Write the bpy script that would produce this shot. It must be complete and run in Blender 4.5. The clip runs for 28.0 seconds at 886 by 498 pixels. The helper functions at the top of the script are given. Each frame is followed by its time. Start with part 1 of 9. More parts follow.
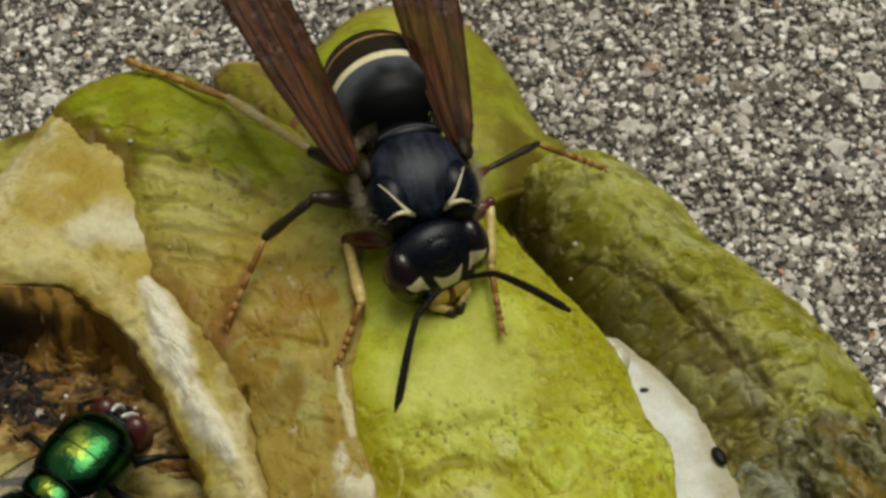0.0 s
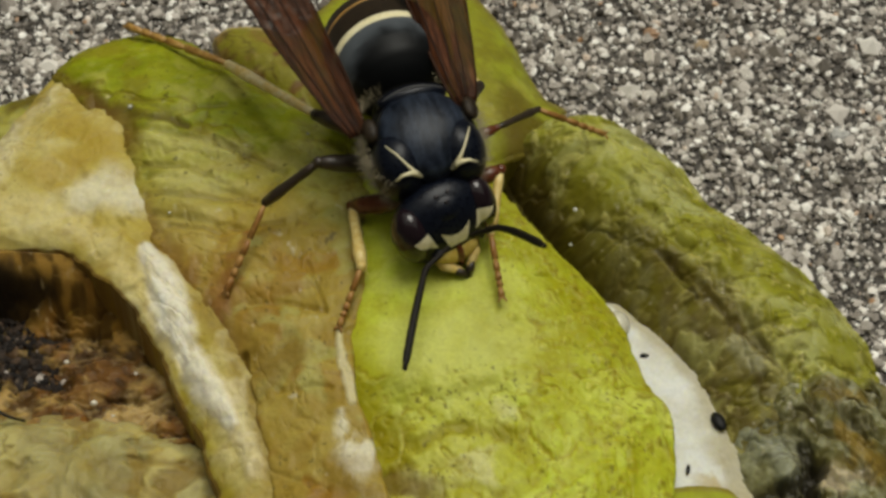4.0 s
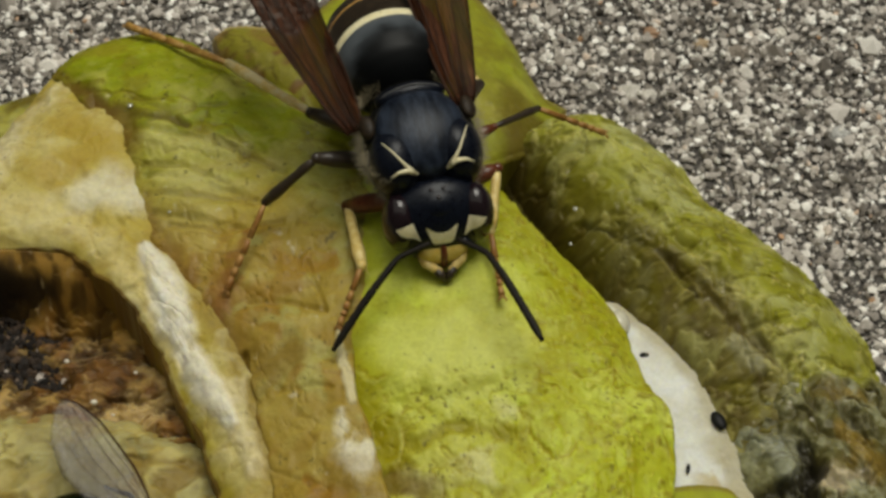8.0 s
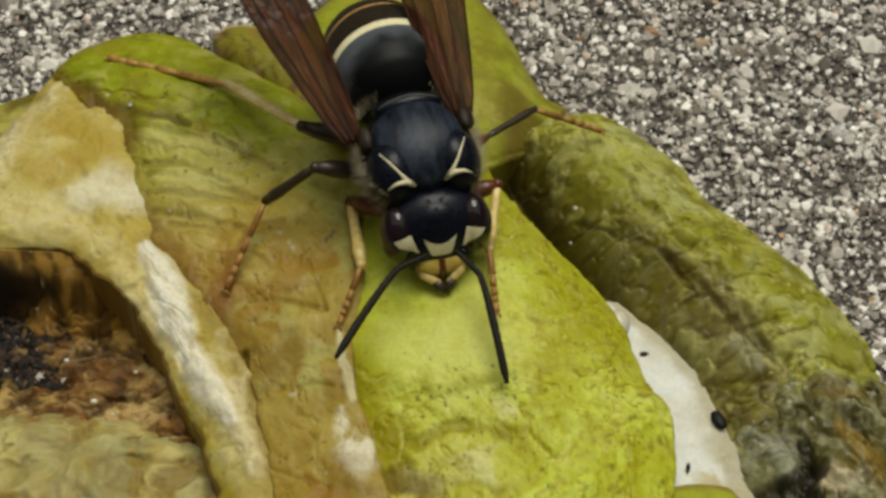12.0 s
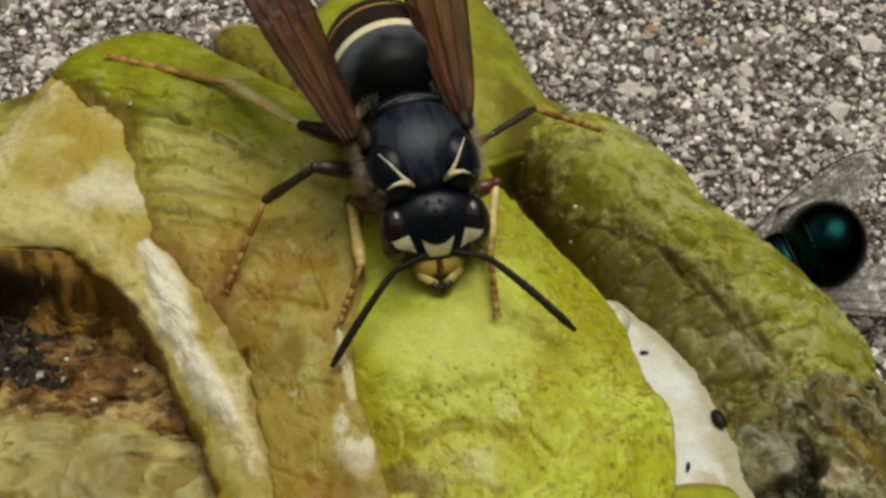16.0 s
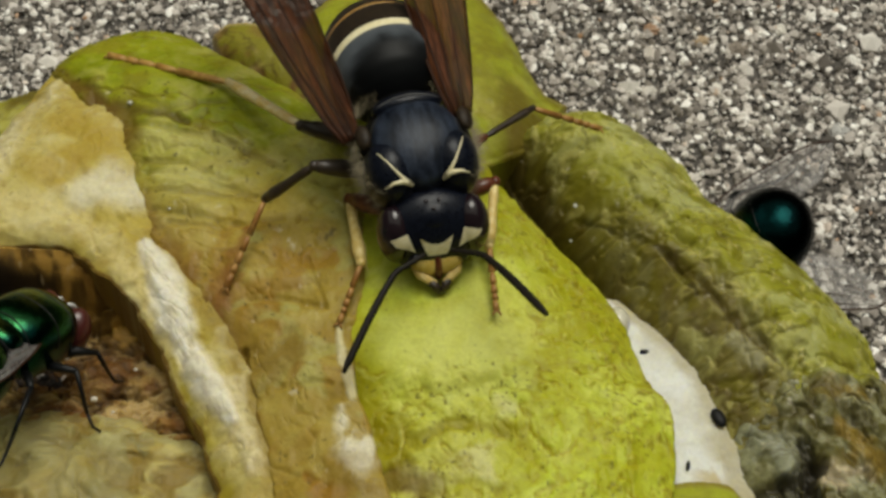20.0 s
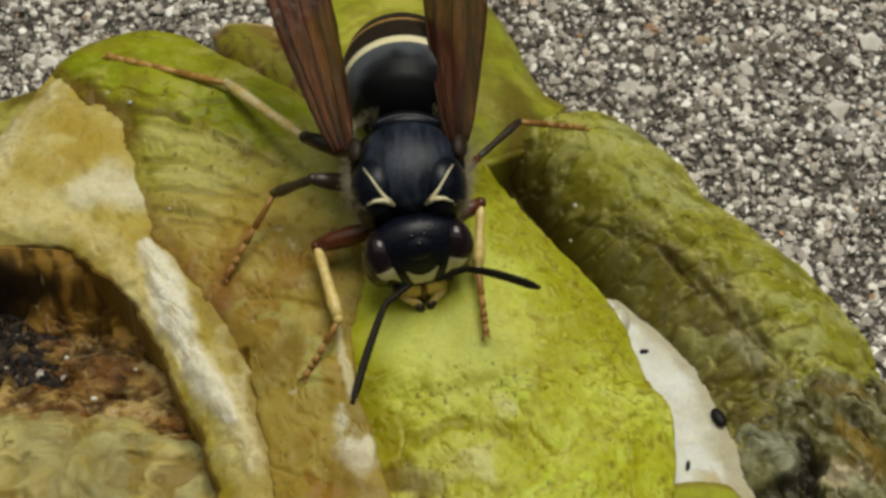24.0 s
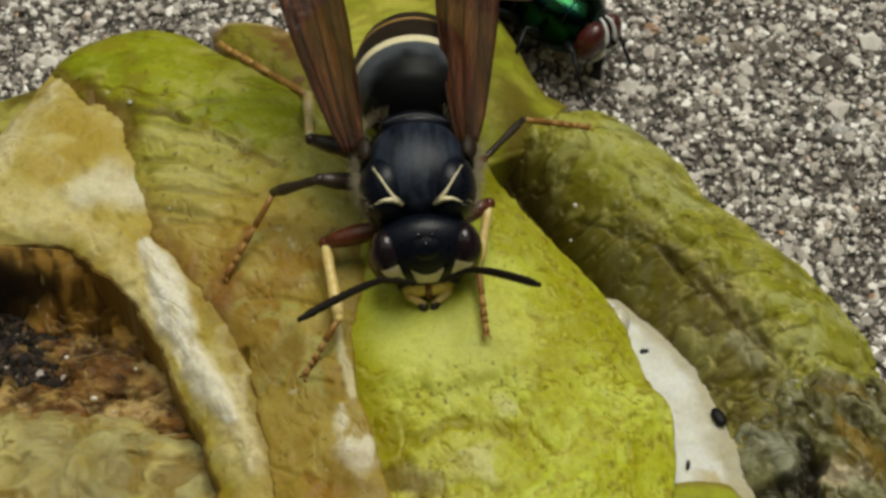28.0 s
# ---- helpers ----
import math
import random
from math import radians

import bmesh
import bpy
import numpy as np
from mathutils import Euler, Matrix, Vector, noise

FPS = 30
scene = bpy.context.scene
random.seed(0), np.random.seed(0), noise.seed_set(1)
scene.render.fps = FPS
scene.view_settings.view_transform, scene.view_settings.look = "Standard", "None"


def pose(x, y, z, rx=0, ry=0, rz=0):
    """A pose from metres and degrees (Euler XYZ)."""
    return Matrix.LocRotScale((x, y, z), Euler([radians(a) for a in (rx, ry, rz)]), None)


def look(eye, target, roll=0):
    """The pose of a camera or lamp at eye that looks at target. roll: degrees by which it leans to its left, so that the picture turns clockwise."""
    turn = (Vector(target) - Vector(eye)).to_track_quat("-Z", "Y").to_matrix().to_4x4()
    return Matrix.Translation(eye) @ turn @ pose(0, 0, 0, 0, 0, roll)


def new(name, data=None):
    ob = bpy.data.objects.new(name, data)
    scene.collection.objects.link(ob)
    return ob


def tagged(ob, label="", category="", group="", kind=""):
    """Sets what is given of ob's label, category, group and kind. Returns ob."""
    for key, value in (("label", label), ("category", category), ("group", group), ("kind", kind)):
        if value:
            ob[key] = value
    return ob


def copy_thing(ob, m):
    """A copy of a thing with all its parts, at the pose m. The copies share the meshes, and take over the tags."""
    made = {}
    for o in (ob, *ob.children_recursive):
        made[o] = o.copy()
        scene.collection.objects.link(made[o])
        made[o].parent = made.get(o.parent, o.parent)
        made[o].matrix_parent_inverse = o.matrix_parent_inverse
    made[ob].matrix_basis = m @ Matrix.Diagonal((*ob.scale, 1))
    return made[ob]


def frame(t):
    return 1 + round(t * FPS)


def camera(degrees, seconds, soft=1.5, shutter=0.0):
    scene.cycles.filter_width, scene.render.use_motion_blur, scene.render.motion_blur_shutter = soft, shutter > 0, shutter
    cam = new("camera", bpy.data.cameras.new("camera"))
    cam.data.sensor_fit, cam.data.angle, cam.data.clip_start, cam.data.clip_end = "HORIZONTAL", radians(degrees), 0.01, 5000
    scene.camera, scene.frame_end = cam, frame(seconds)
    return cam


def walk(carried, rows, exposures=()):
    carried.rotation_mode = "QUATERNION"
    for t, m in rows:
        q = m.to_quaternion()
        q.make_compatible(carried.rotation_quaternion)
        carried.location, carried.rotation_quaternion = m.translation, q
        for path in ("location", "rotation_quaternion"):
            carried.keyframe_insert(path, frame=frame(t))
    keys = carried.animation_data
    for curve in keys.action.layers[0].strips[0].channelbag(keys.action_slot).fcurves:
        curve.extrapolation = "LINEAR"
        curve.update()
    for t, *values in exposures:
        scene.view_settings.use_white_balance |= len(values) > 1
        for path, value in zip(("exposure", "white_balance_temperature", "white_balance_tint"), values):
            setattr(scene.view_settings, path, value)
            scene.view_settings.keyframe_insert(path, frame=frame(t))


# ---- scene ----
# A wasp feeds on rotting fruit scraps on rough concrete; green flies come and go.
MM = 0.001


def mm(x, y, z, rx=0, ry=0, rz=0):
    """A pose given in millimetres and degrees."""
    return pose(x * MM, y * MM, z * MM, rx, ry, rz)


# ---- camera ----
cam = camera(24, 28.0, soft=3.2, shutter=0.5)
AIM = look((0.0, -0.0391, 0.0597), (0, 0, 0.004))


def tilt(degrees):
    return AIM @ pose(0, 0, 0, degrees, 0, 0)


walk(cam, [
    (0, tilt(0.963)),
    (0.25, tilt(0.808)),
    (0.5, tilt(0.652)),
    (0.75, tilt(0.513)),
    (1, tilt(0.365)),
    (1.25, tilt(0.225)),
    (1.5, tilt(0.117)),
    (1.75, tilt(0.062)),
    (2, tilt(0.047)),
    (3.5, tilt(0.023)),
    (5.5, tilt(0.023)),
    (8, tilt(0.000)),
    (12, tilt(-0.023)),
    (16, tilt(-0.054)),
    (19.5, tilt(-0.078)),
    (21, tilt(-0.093)),
    (24, tilt(-0.093)),
    (25, tilt(-0.117)),
    (26, tilt(-0.093)),
    (27.4, tilt(-0.070)),
    (28, tilt(-0.101))
], [(0, -0.20), (3.5, -0.18), (10, -0.22), (11.5, -0.08), (12.5, -0.07), (17, -0.12), (21, -0.10), (24, -0.13), (28, -0.14)])

# ---- light: bright overcast sky ----
SUN_TILT, SUN_TURN = 75, 30
world = bpy.data.worlds.new("overcast_sky")
scene.world = world
world.use_nodes = True
wn = world.node_tree
sky = wn.nodes.new("ShaderNodeTexSky")
sky.sky_type = "NISHITA"
sky.sun_disc = False
sky.sun_elevation = radians(SUN_TILT)
sky.sun_rotation = radians(SUN_TURN)
sky.air_density, sky.dust_density = 1.0, 4.0
mixer = wn.nodes.new("ShaderNodeMixRGB")
mixer.inputs[0].default_value = 0.7
mixer.inputs[2].default_value = (6.85, 6.75, 5.0, 1)
wn.links.new(sky.outputs[0], mixer.inputs[1])
wn.links.new(mixer.outputs[0], wn.nodes["Background"].inputs[0])
wn.nodes["Background"].inputs[1].default_value = 0.086
sun_data = bpy.data.lights.new("sun", "SUN")
sun_data.energy, sun_data.angle, sun_data.color = 2.45, radians(36), (0.99, 0.975, 0.865)
sun = new("sun", sun_data)
a, e = radians(SUN_TURN), radians(SUN_TILT)
sun.matrix_world = look((math.sin(a) * math.cos(e), math.cos(a) * math.cos(e), math.sin(e)), (0, 0, 0))

# ---- noise and colour in numpy ----


def lattice(ix, iy, seed):
    h = (ix.astype(np.int64) * 374761393 + iy.astype(np.int64) * 668265263 + seed * 974711) & 0x7FFFFFFF
    h = ((h ^ (h >> 13)) * 1274126177) & 0x7FFFFFFF
    return ((h ^ (h >> 16)) & 0xFFFF) / 65535.0


def grain(x, y, seed=0):
    ix, iy = np.floor(x), np.floor(y)
    fx, fy = x - ix, y - iy
    fx, fy = fx * fx * (3 - 2 * fx), fy * fy * (3 - 2 * fy)
    a, b = lattice(ix, iy, seed), lattice(ix + 1, iy, seed)
    c, d = lattice(ix, iy + 1, seed), lattice(ix + 1, iy + 1, seed)
    return (a * (1 - fx) + b * fx) * (1 - fy) + (c * (1 - fx) + d * fx) * fy


def fbm(x, y, seed=0, octaves=4):
    total, size, norm = 0, 1.0, 0
    for k in range(octaves):
        total = total + size * grain(x, y, seed + 17 * k)
        norm += size
        x, y, size = x * 2.03 + 3.1, y * 2.03 - 1.7, size * 0.5
    return total / norm


def ridge(x, y, seed=0, octaves=3):
    return 1 - np.abs(2 * fbm(x, y, seed, octaves) - 1) * 2.2


def ease(x, a, b):
    t = np.clip((x - a) / (b - a), 0, 1)
    return t * t * (3 - 2 * t)


def blend(c, d, w):
    w = np.clip(w, 0, 1)[:, None]
    return c * (1 - w) + np.array(d) * w


def plain(n, c):
    return np.tile(np.array(c, float), (n, 1))


# ---- materials ----


def material(name, base=(0.5, 0.5, 0.5), rough=0.5, metal=0.0, coat=0.0, spec=0.5, alpha=1.0, bump=0.0, size=1.0, vary=0.25, rough_vary=0.1,
             attribute="", second=None, sss=0.0, stretch=(1, 1, 1), island=False):
    """A procedural surface: two scales of noise in colour, roughness and relief. size: the noise's length in mm."""
    m = bpy.data.materials.new(name)
    m.use_nodes = True
    t = m.node_tree
    n, link = t.nodes, t.links.new
    p = n["Principled BSDF"]
    p.inputs["Metallic"].default_value = metal
    p.inputs["Specular IOR Level"].default_value = spec
    p.inputs["Coat Weight"].default_value = coat
    p.inputs["Coat Roughness"].default_value = 0.25
    p.inputs["Alpha"].default_value = alpha
    if sss:
        p.inputs["Subsurface Weight"].default_value = sss
        p.inputs["Subsurface Radius"].default_value = (1.0, 0.8, 0.2)
        p.inputs["Subsurface Scale"].default_value = 0.5 * MM
    co = n.new("ShaderNodeTexCoord")
    mp = n.new("ShaderNodeMapping")
    mp.inputs["Scale"].default_value = stretch
    link(co.outputs["Object"], mp.inputs[0])
    big, fine = n.new("ShaderNodeTexNoise"), n.new("ShaderNodeTexNoise")
    big.inputs["Scale"].default_value = 1 / (size * MM)
    fine.inputs["Scale"].default_value = 7 / (size * MM)
    for x in (big, fine):
        x.inputs["Detail"].default_value = 4
        link(mp.outputs[0], x.inputs["Vector"])
    if attribute:
        src = n.new("ShaderNodeAttribute")
        src.attribute_name = attribute
        colour = src.outputs["Color"]
    else:
        mix = n.new("ShaderNodeMixRGB")
        mix.inputs[1].default_value = (*base, 1)
        mix.inputs[2].default_value = (*(second or base), 1)
        ramp = n.new("ShaderNodeMapRange")
        ramp.inputs[1].default_value, ramp.inputs[2].default_value = 0.35, 0.65
        link(big.outputs[0], ramp.inputs[0])
        link(ramp.outputs[0], mix.inputs[0])
        colour = mix.outputs[0]
    hsv = n.new("ShaderNodeHueSaturation")
    value = n.new("ShaderNodeMapRange")
    value.inputs[1].default_value, value.inputs[2].default_value = 0.25, 0.75
    value.inputs[3].default_value, value.inputs[4].default_value = 1 - vary, 1 + vary
    link(fine.outputs[0], value.inputs[0])
    link(value.outputs[0], hsv.inputs["Value"])
    link(colour, hsv.inputs["Color"])
    link(hsv.outputs[0], p.inputs["Base Color"])
    rr = n.new("ShaderNodeMapRange")
    rr.inputs[3].default_value, rr.inputs[4].default_value = max(0.02, rough - rough_vary), min(1, rough + rough_vary)
    link(big.outputs[0], rr.inputs[0])
    link(rr.outputs[0], p.inputs["Roughness"])
    if bump:
        b = n.new("ShaderNodeBump")
        b.inputs["Strength"].default_value = bump
        b.inputs["Distance"].default_value = 0.06 * MM * size
        link(fine.outputs[0], b.inputs["Height"])
        link(b.outputs[0], p.inputs["Normal"])
    return m


def island_material(name, stops, rough):
    m = material(name, rough=rough, bump=0.25, size=0.15, vary=0.14)
    n, link = m.node_tree.nodes, m.node_tree.links.new
    geo = n.new("ShaderNodeNewGeometry")
    ramp = n.new("ShaderNodeValToRGB")
    ramp.color_ramp.interpolation = "LINEAR"
    while len(ramp.color_ramp.elements) < len(stops):
        ramp.color_ramp.elements.new(0.5)
    for el, (where, c) in zip(ramp.color_ramp.elements, stops):
        el.position, el.color = where, (*c, 1)
    link(geo.outputs["Random Per Island"], ramp.inputs[0])
    hsv = next(x for x in n if x.type == "HUE_SAT")
    link(ramp.outputs[0], hsv.inputs["Color"])
    return m


M_RIND = material("wet_rind", attribute="tint", rough=0.5, rough_vary=0.16, bump=0.3, size=0.9, vary=0.1, spec=0.22, sss=0.25)
M_PULP = material("soft_pulp", attribute="tint", rough=0.5, rough_vary=0.2, bump=0.5, size=0.8, vary=0.14, spec=0.3, sss=0.2)
M_FLESH = material("wet_flesh", attribute="tint", rough=0.55, rough_vary=0.2, bump=0.35, size=1.0, vary=0.08, spec=0.22, sss=0.3)
M_CONCRETE = material("concrete_paste", (0.04, 0.035, 0.03), 0.9, second=(0.1, 0.09, 0.08), bump=1.0, size=0.8, vary=0.5)
M_FINE = island_material("fine_dark_sand", [(0.0, (0.04, 0.034, 0.03)), (0.4, (0.1, 0.088, 0.075)), (0.75, (0.21, 0.19, 0.17)), (1.0, (0.4, 0.37, 0.33))], 0.7)
M_UNSEEN_WALL = material("unseen_wall_dark", (0.07, 0.065, 0.05), 0.9, second=(0.1, 0.095, 0.075), bump=0.5, size=12)
M_GRAIN = island_material("sand_grains", [(0.0, (0.08, 0.07, 0.06)), (0.18, (0.21, 0.185, 0.16)), (0.36, (0.34, 0.305, 0.27)), (0.58, (0.53, 0.485, 0.44)), (0.78, (0.73, 0.69, 0.635)), (0.975, (0.92, 0.9, 0.85)), (1.0, (0.45, 0.26, 0.13))], 0.6)
M_BLACK = material("black_cuticle", (0.003, 0.004, 0.008), 0.3, spec=0.22, bump=0.5, size=0.12, vary=0.3, second=(0.006, 0.008, 0.015))
M_BLACK_DULL = material("downy_black_cuticle", (0.004, 0.0038, 0.0036), 0.5, spec=0.1, bump=0.6, size=0.1, vary=0.3)
M_BROWN = material("brown_cuticle", (0.012, 0.008, 0.005), 0.5, second=(0.03, 0.02, 0.011), bump=0.4, size=0.12, spec=0.2)
M_ANTENNA = material("dark_antenna", (0.007, 0.0055, 0.004), 0.55, second=(0.014, 0.011, 0.008), bump=0.5, size=0.1, vary=0.3, spec=0.16)
# The second colour paints bluish sheen streaks on the plate.
M_SCUTUM = material("black_back_plate", (0.003, 0.0045, 0.009), 0.36, second=(0.024, 0.032, 0.05), bump=0.7, size=0.42, vary=0.4, rough_vary=0.16, spec=0.22, stretch=(1.4, 0.3, 1))
M_REDDISH = material("red_brown_cuticle", (0.085, 0.02, 0.008), 0.3, second=(0.13, 0.035, 0.012), bump=0.2, size=0.2)
M_BACK_SHEEN = material("black_to_grey_cuticle", attribute="tint", rough=0.4, bump=0.5, size=0.1, vary=0.2, spec=0.13)
M_GREY = material("grey_sheen_cuticle", (0.055, 0.055, 0.058), 0.5, second=(0.09, 0.088, 0.083), bump=0.6, size=0.1)
M_IVORY = material("ivory_band", (0.7, 0.62, 0.36), 0.45, second=(0.78, 0.72, 0.5), bump=0.3, size=0.15, vary=0.12)
M_YELLOW = material("yellow_cuticle", (0.62, 0.42, 0.07), 0.4, second=(0.68, 0.52, 0.14), bump=0.3, size=0.15, vary=0.15)
M_AMBER = material("amber_leg", (0.6, 0.42, 0.11), 0.35, second=(0.72, 0.58, 0.24), bump=0.3, size=0.2, vary=0.2)
M_TAWNY = material("tawny_tarsus", (0.34, 0.17, 0.035), 0.42, second=(0.5, 0.3, 0.08), bump=0.3, size=0.2, vary=0.25)
M_ORANGE = material("orange_tarsus", (0.24, 0.10, 0.02), 0.45, second=(0.38, 0.2, 0.05), bump=0.3, size=0.2, vary=0.25)
M_DARK_LEG = material("dark_leg", (0.022, 0.016, 0.012), 0.4, second=(0.04, 0.026, 0.014), bump=0.4, size=0.12)
M_WASP_EYE = material("wasp_eye", (0.009, 0.005, 0.007), 0.16, second=(0.016, 0.009, 0.012), bump=0.1, size=0.05, spec=0.5)
M_WASP_WING = material("smoky_wing", (0.03, 0.009, 0.003), 0.4, second=(0.16, 0.052, 0.018), bump=0.9, size=0.6, alpha=0.93, vary=0.7, stretch=(2.2, 0.14, 1), spec=0.14)
M_VEIN = material("wing_vein", (0.035, 0.013, 0.006), 0.6, spec=0.15)
M_HAIR = material("grey_brown_down", (0.2, 0.165, 0.1), 0.8, second=(0.34, 0.29, 0.19))
M_STRAW = material("straw_leg", (0.72, 0.52, 0.16), 0.4, second=(0.84, 0.72, 0.42), bump=0.3, size=0.3, vary=0.25)
M_FLY_SHELL = material("metallic_shell", attribute="tint", rough=0.15, metal=1.0, bump=0.3, size=0.8, vary=0.3, rough_vary=0.07)
M_FLY_BLACK = material("fly_black", (0.005, 0.0055, 0.006), 0.4, bump=0.4, size=0.1, spec=0.2)
M_FLY_EYE = material("fly_eye", (0.045, 0.007, 0.006), 0.3, second=(0.075, 0.013, 0.01), bump=0.15, size=0.05, coat=0.3)
M_SILVER = material("silver_face", (0.7, 0.7, 0.68), 0.45, metal=0.3, bump=0.3, size=0.1)
M_FLY_WING = material("clear_wing", (0.26, 0.24, 0.225), 0.2, second=(0.42, 0.4, 0.39), alpha=0.4, spec=0.5, bump=0.8, size=0.6, vary=0.3, stretch=(2, 0.5, 1))
M_DROP = material("clear_droplet", (0.5, 0.5, 0.4), 0.08, spec=0.9, coat=1.0, alpha=0.6)
M_SEED = material("black_seed", (0.005, 0.005, 0.005), 0.5, coat=0.0, spec=0.2, bump=0.2, size=0.2)

M_CRUMB = material("pale_crumb", (0.6, 0.55, 0.44), 0.5, second=(0.72, 0.68, 0.58), bump=0.4, size=0.2)

# ---- builders ----


def part(name, bm, mat, parent=None, label="", smooth=True):
    """Links a bmesh, given in millimetres, as one mesh object."""
    me = bpy.data.meshes.new(name)
    bmesh.ops.scale(bm, vec=(MM, MM, MM), verts=bm.verts)
    bm.normal_update()
    bm.to_mesh(me)
    bm.free()
    me.materials.append(mat)
    me.polygons.foreach_set("use_smooth", [smooth] * len(me.polygons))
    ob = new(name, me)
    ob.parent = parent
    if label:
        tagged(ob, label)
    return ob


def empty(name):
    ob = new(name)
    ob.empty_display_size = MM
    return ob


def sheet_mesh(name, verts, faces, mat, parent=None, colours=None, label=""):
    me = bpy.data.meshes.new(name)
    me.from_pydata((np.asarray(verts) * MM).tolist(), [], faces)
    if colours is not None:
        att = me.color_attributes.new("tint", "FLOAT_COLOR", "POINT")
        att.data.foreach_set("color", np.concatenate([np.clip(colours, 0.003, 0.95), np.ones((len(colours), 1))], 1).ravel())
    me.materials.append(mat)
    me.polygons.foreach_set("use_smooth", [True] * len(me.polygons))
    me.update()
    ob = new(name, me)
    ob.parent = parent
    if label:
        tagged(ob, label)
    return ob


def grid_faces(nu, nv):
    i = np.arange(nv - 1)[:, None] * nu + np.arange(nu - 1)[None, :]
    return np.stack([i, i + 1, i + nu + 1, i + nu], -1).reshape(-1, 4).tolist()


def ball(bm, c, r, seg=24, rings=14, turn=None, shape=None):
    m = Matrix.Translation(c)
    if turn:
        m = m @ Euler([radians(v) for v in turn]).to_matrix().to_4x4()
    made = bmesh.ops.create_uvsphere(bm, u_segments=seg, v_segments=rings, radius=1.0)["verts"]
    for v in made:
        p = v.co.copy()
        if shape:
            p = shape(p)
        v.co = m @ Vector((p.x * r[0], p.y * r[1], p.z * r[2]))
    return made


def tube(bm, pts, radii, seg=10, flat=1.0, up=(0, 0, 1)):
    """A closed tube through the points with its radius at each; flat squashes it along the second axis."""
    pts = [Vector(p) for p in pts]
    rings = []
    for k, p in enumerate(pts):
        d = (pts[min(k + 1, len(pts) - 1)] - pts[max(k - 1, 0)]).normalized()
        x = d.cross(Vector(up))
        x = x.normalized() if x.length > 1e-4 else Vector((1, 0, 0))
        z = x.cross(d)
        rings.append([bm.verts.new(p + x * (radii[k] * math.cos(2 * math.pi * s / seg)) + z * (radii[k] * flat * math.sin(2 * math.pi * s / seg))) for s in range(seg)])
    for r, q in zip(rings, rings[1:]):
        for s in range(seg):
            bm.faces.new((r[s], r[(s + 1) % seg], q[(s + 1) % seg], q[s]))
    bm.faces.new(rings[0][::-1])
    bm.faces.new(rings[-1])


def spline(pts, n):
    """Catmull-Rom through the rows of pts, at n even steps."""
    p = np.asarray(pts, float)
    p = np.concatenate([2 * p[:1] - p[1:2], p, 2 * p[-1:] - p[-2:-1]])
    t = np.linspace(0, len(p) - 3 - 1e-6, n)
    i = t.astype(int)
    f = (t - i)[:, None]
    a, b, c, d = p[i], p[i + 1], p[i + 2], p[i + 3]
    return 0.5 * (2 * b + (c - a) * f + (2 * a - 5 * b + 4 * c - d) * f * f + (3 * b - a - 3 * c + d) * f ** 3)


def cap(bm, outline, lift, rings=4):
    """A plate with the star-shaped outline, laid on a surface by lift(x, z), which gives a point."""
    o = [Vector((x, z)) for x, z in outline]
    c = sum(o, Vector((0, 0))) / len(o)
    dense = []
    for k, p in enumerate(o):
        q = o[(k + 1) % len(o)]
        dense += [p.lerp(q, s / 4) for s in range(4)]
    rows = []
    for k in range(rings):
        f = 1 - k / rings
        rows.append([bm.verts.new(lift(*(c + (p - c) * f))) for p in dense])
    mid = bm.verts.new(lift(*c))
    n = len(dense)
    for r, q in zip(rows, rows[1:]):
        for s in range(n):
            bm.faces.new((r[s], r[(s + 1) % n], q[(s + 1) % n], q[s]))
    for s in range(n):
        bm.faces.new((rows[-1][s], rows[-1][(s + 1) % n], mid))
    bmesh.ops.recalc_face_normals(bm, faces=bm.faces)


# ---- the ground ----
bm = bmesh.new()
bmesh.ops.create_grid(bm, x_segments=2, y_segments=2, size=6000)
tagged(part("ground", bm, M_CONCRETE, smooth=False), "grey-brown rough sandy concrete paving", "concrete", kind="structure")


# Walls out of view, added to keep low sky out of reflections.
def unseen_wall(name, x0, y0, x1, y1):
    bm = bmesh.new()
    bmesh.ops.create_cube(bm, size=1)
    for v in bm.verts:
        v.co = ((x0 + x1) / 2 + v.co.x * (x1 - x0), (y0 + y1) / 2 + v.co.y * (y1 - y0), 110 + v.co.z * 220)
    tagged(part(name, bm, M_UNSEEN_WALL, smooth=False), "unseen dark grey-brown wall added to block low sky light", "wall", kind="structure")


unseen_wall("unseen_wall_north", -300, 280, 300, 300)
unseen_wall("unseen_wall_south", -300, -150, 300, -130)
unseen_wall("unseen_wall_east", 280, -130, 300, 280)
unseen_wall("unseen_wall_west", -300, -130, -280, 280)


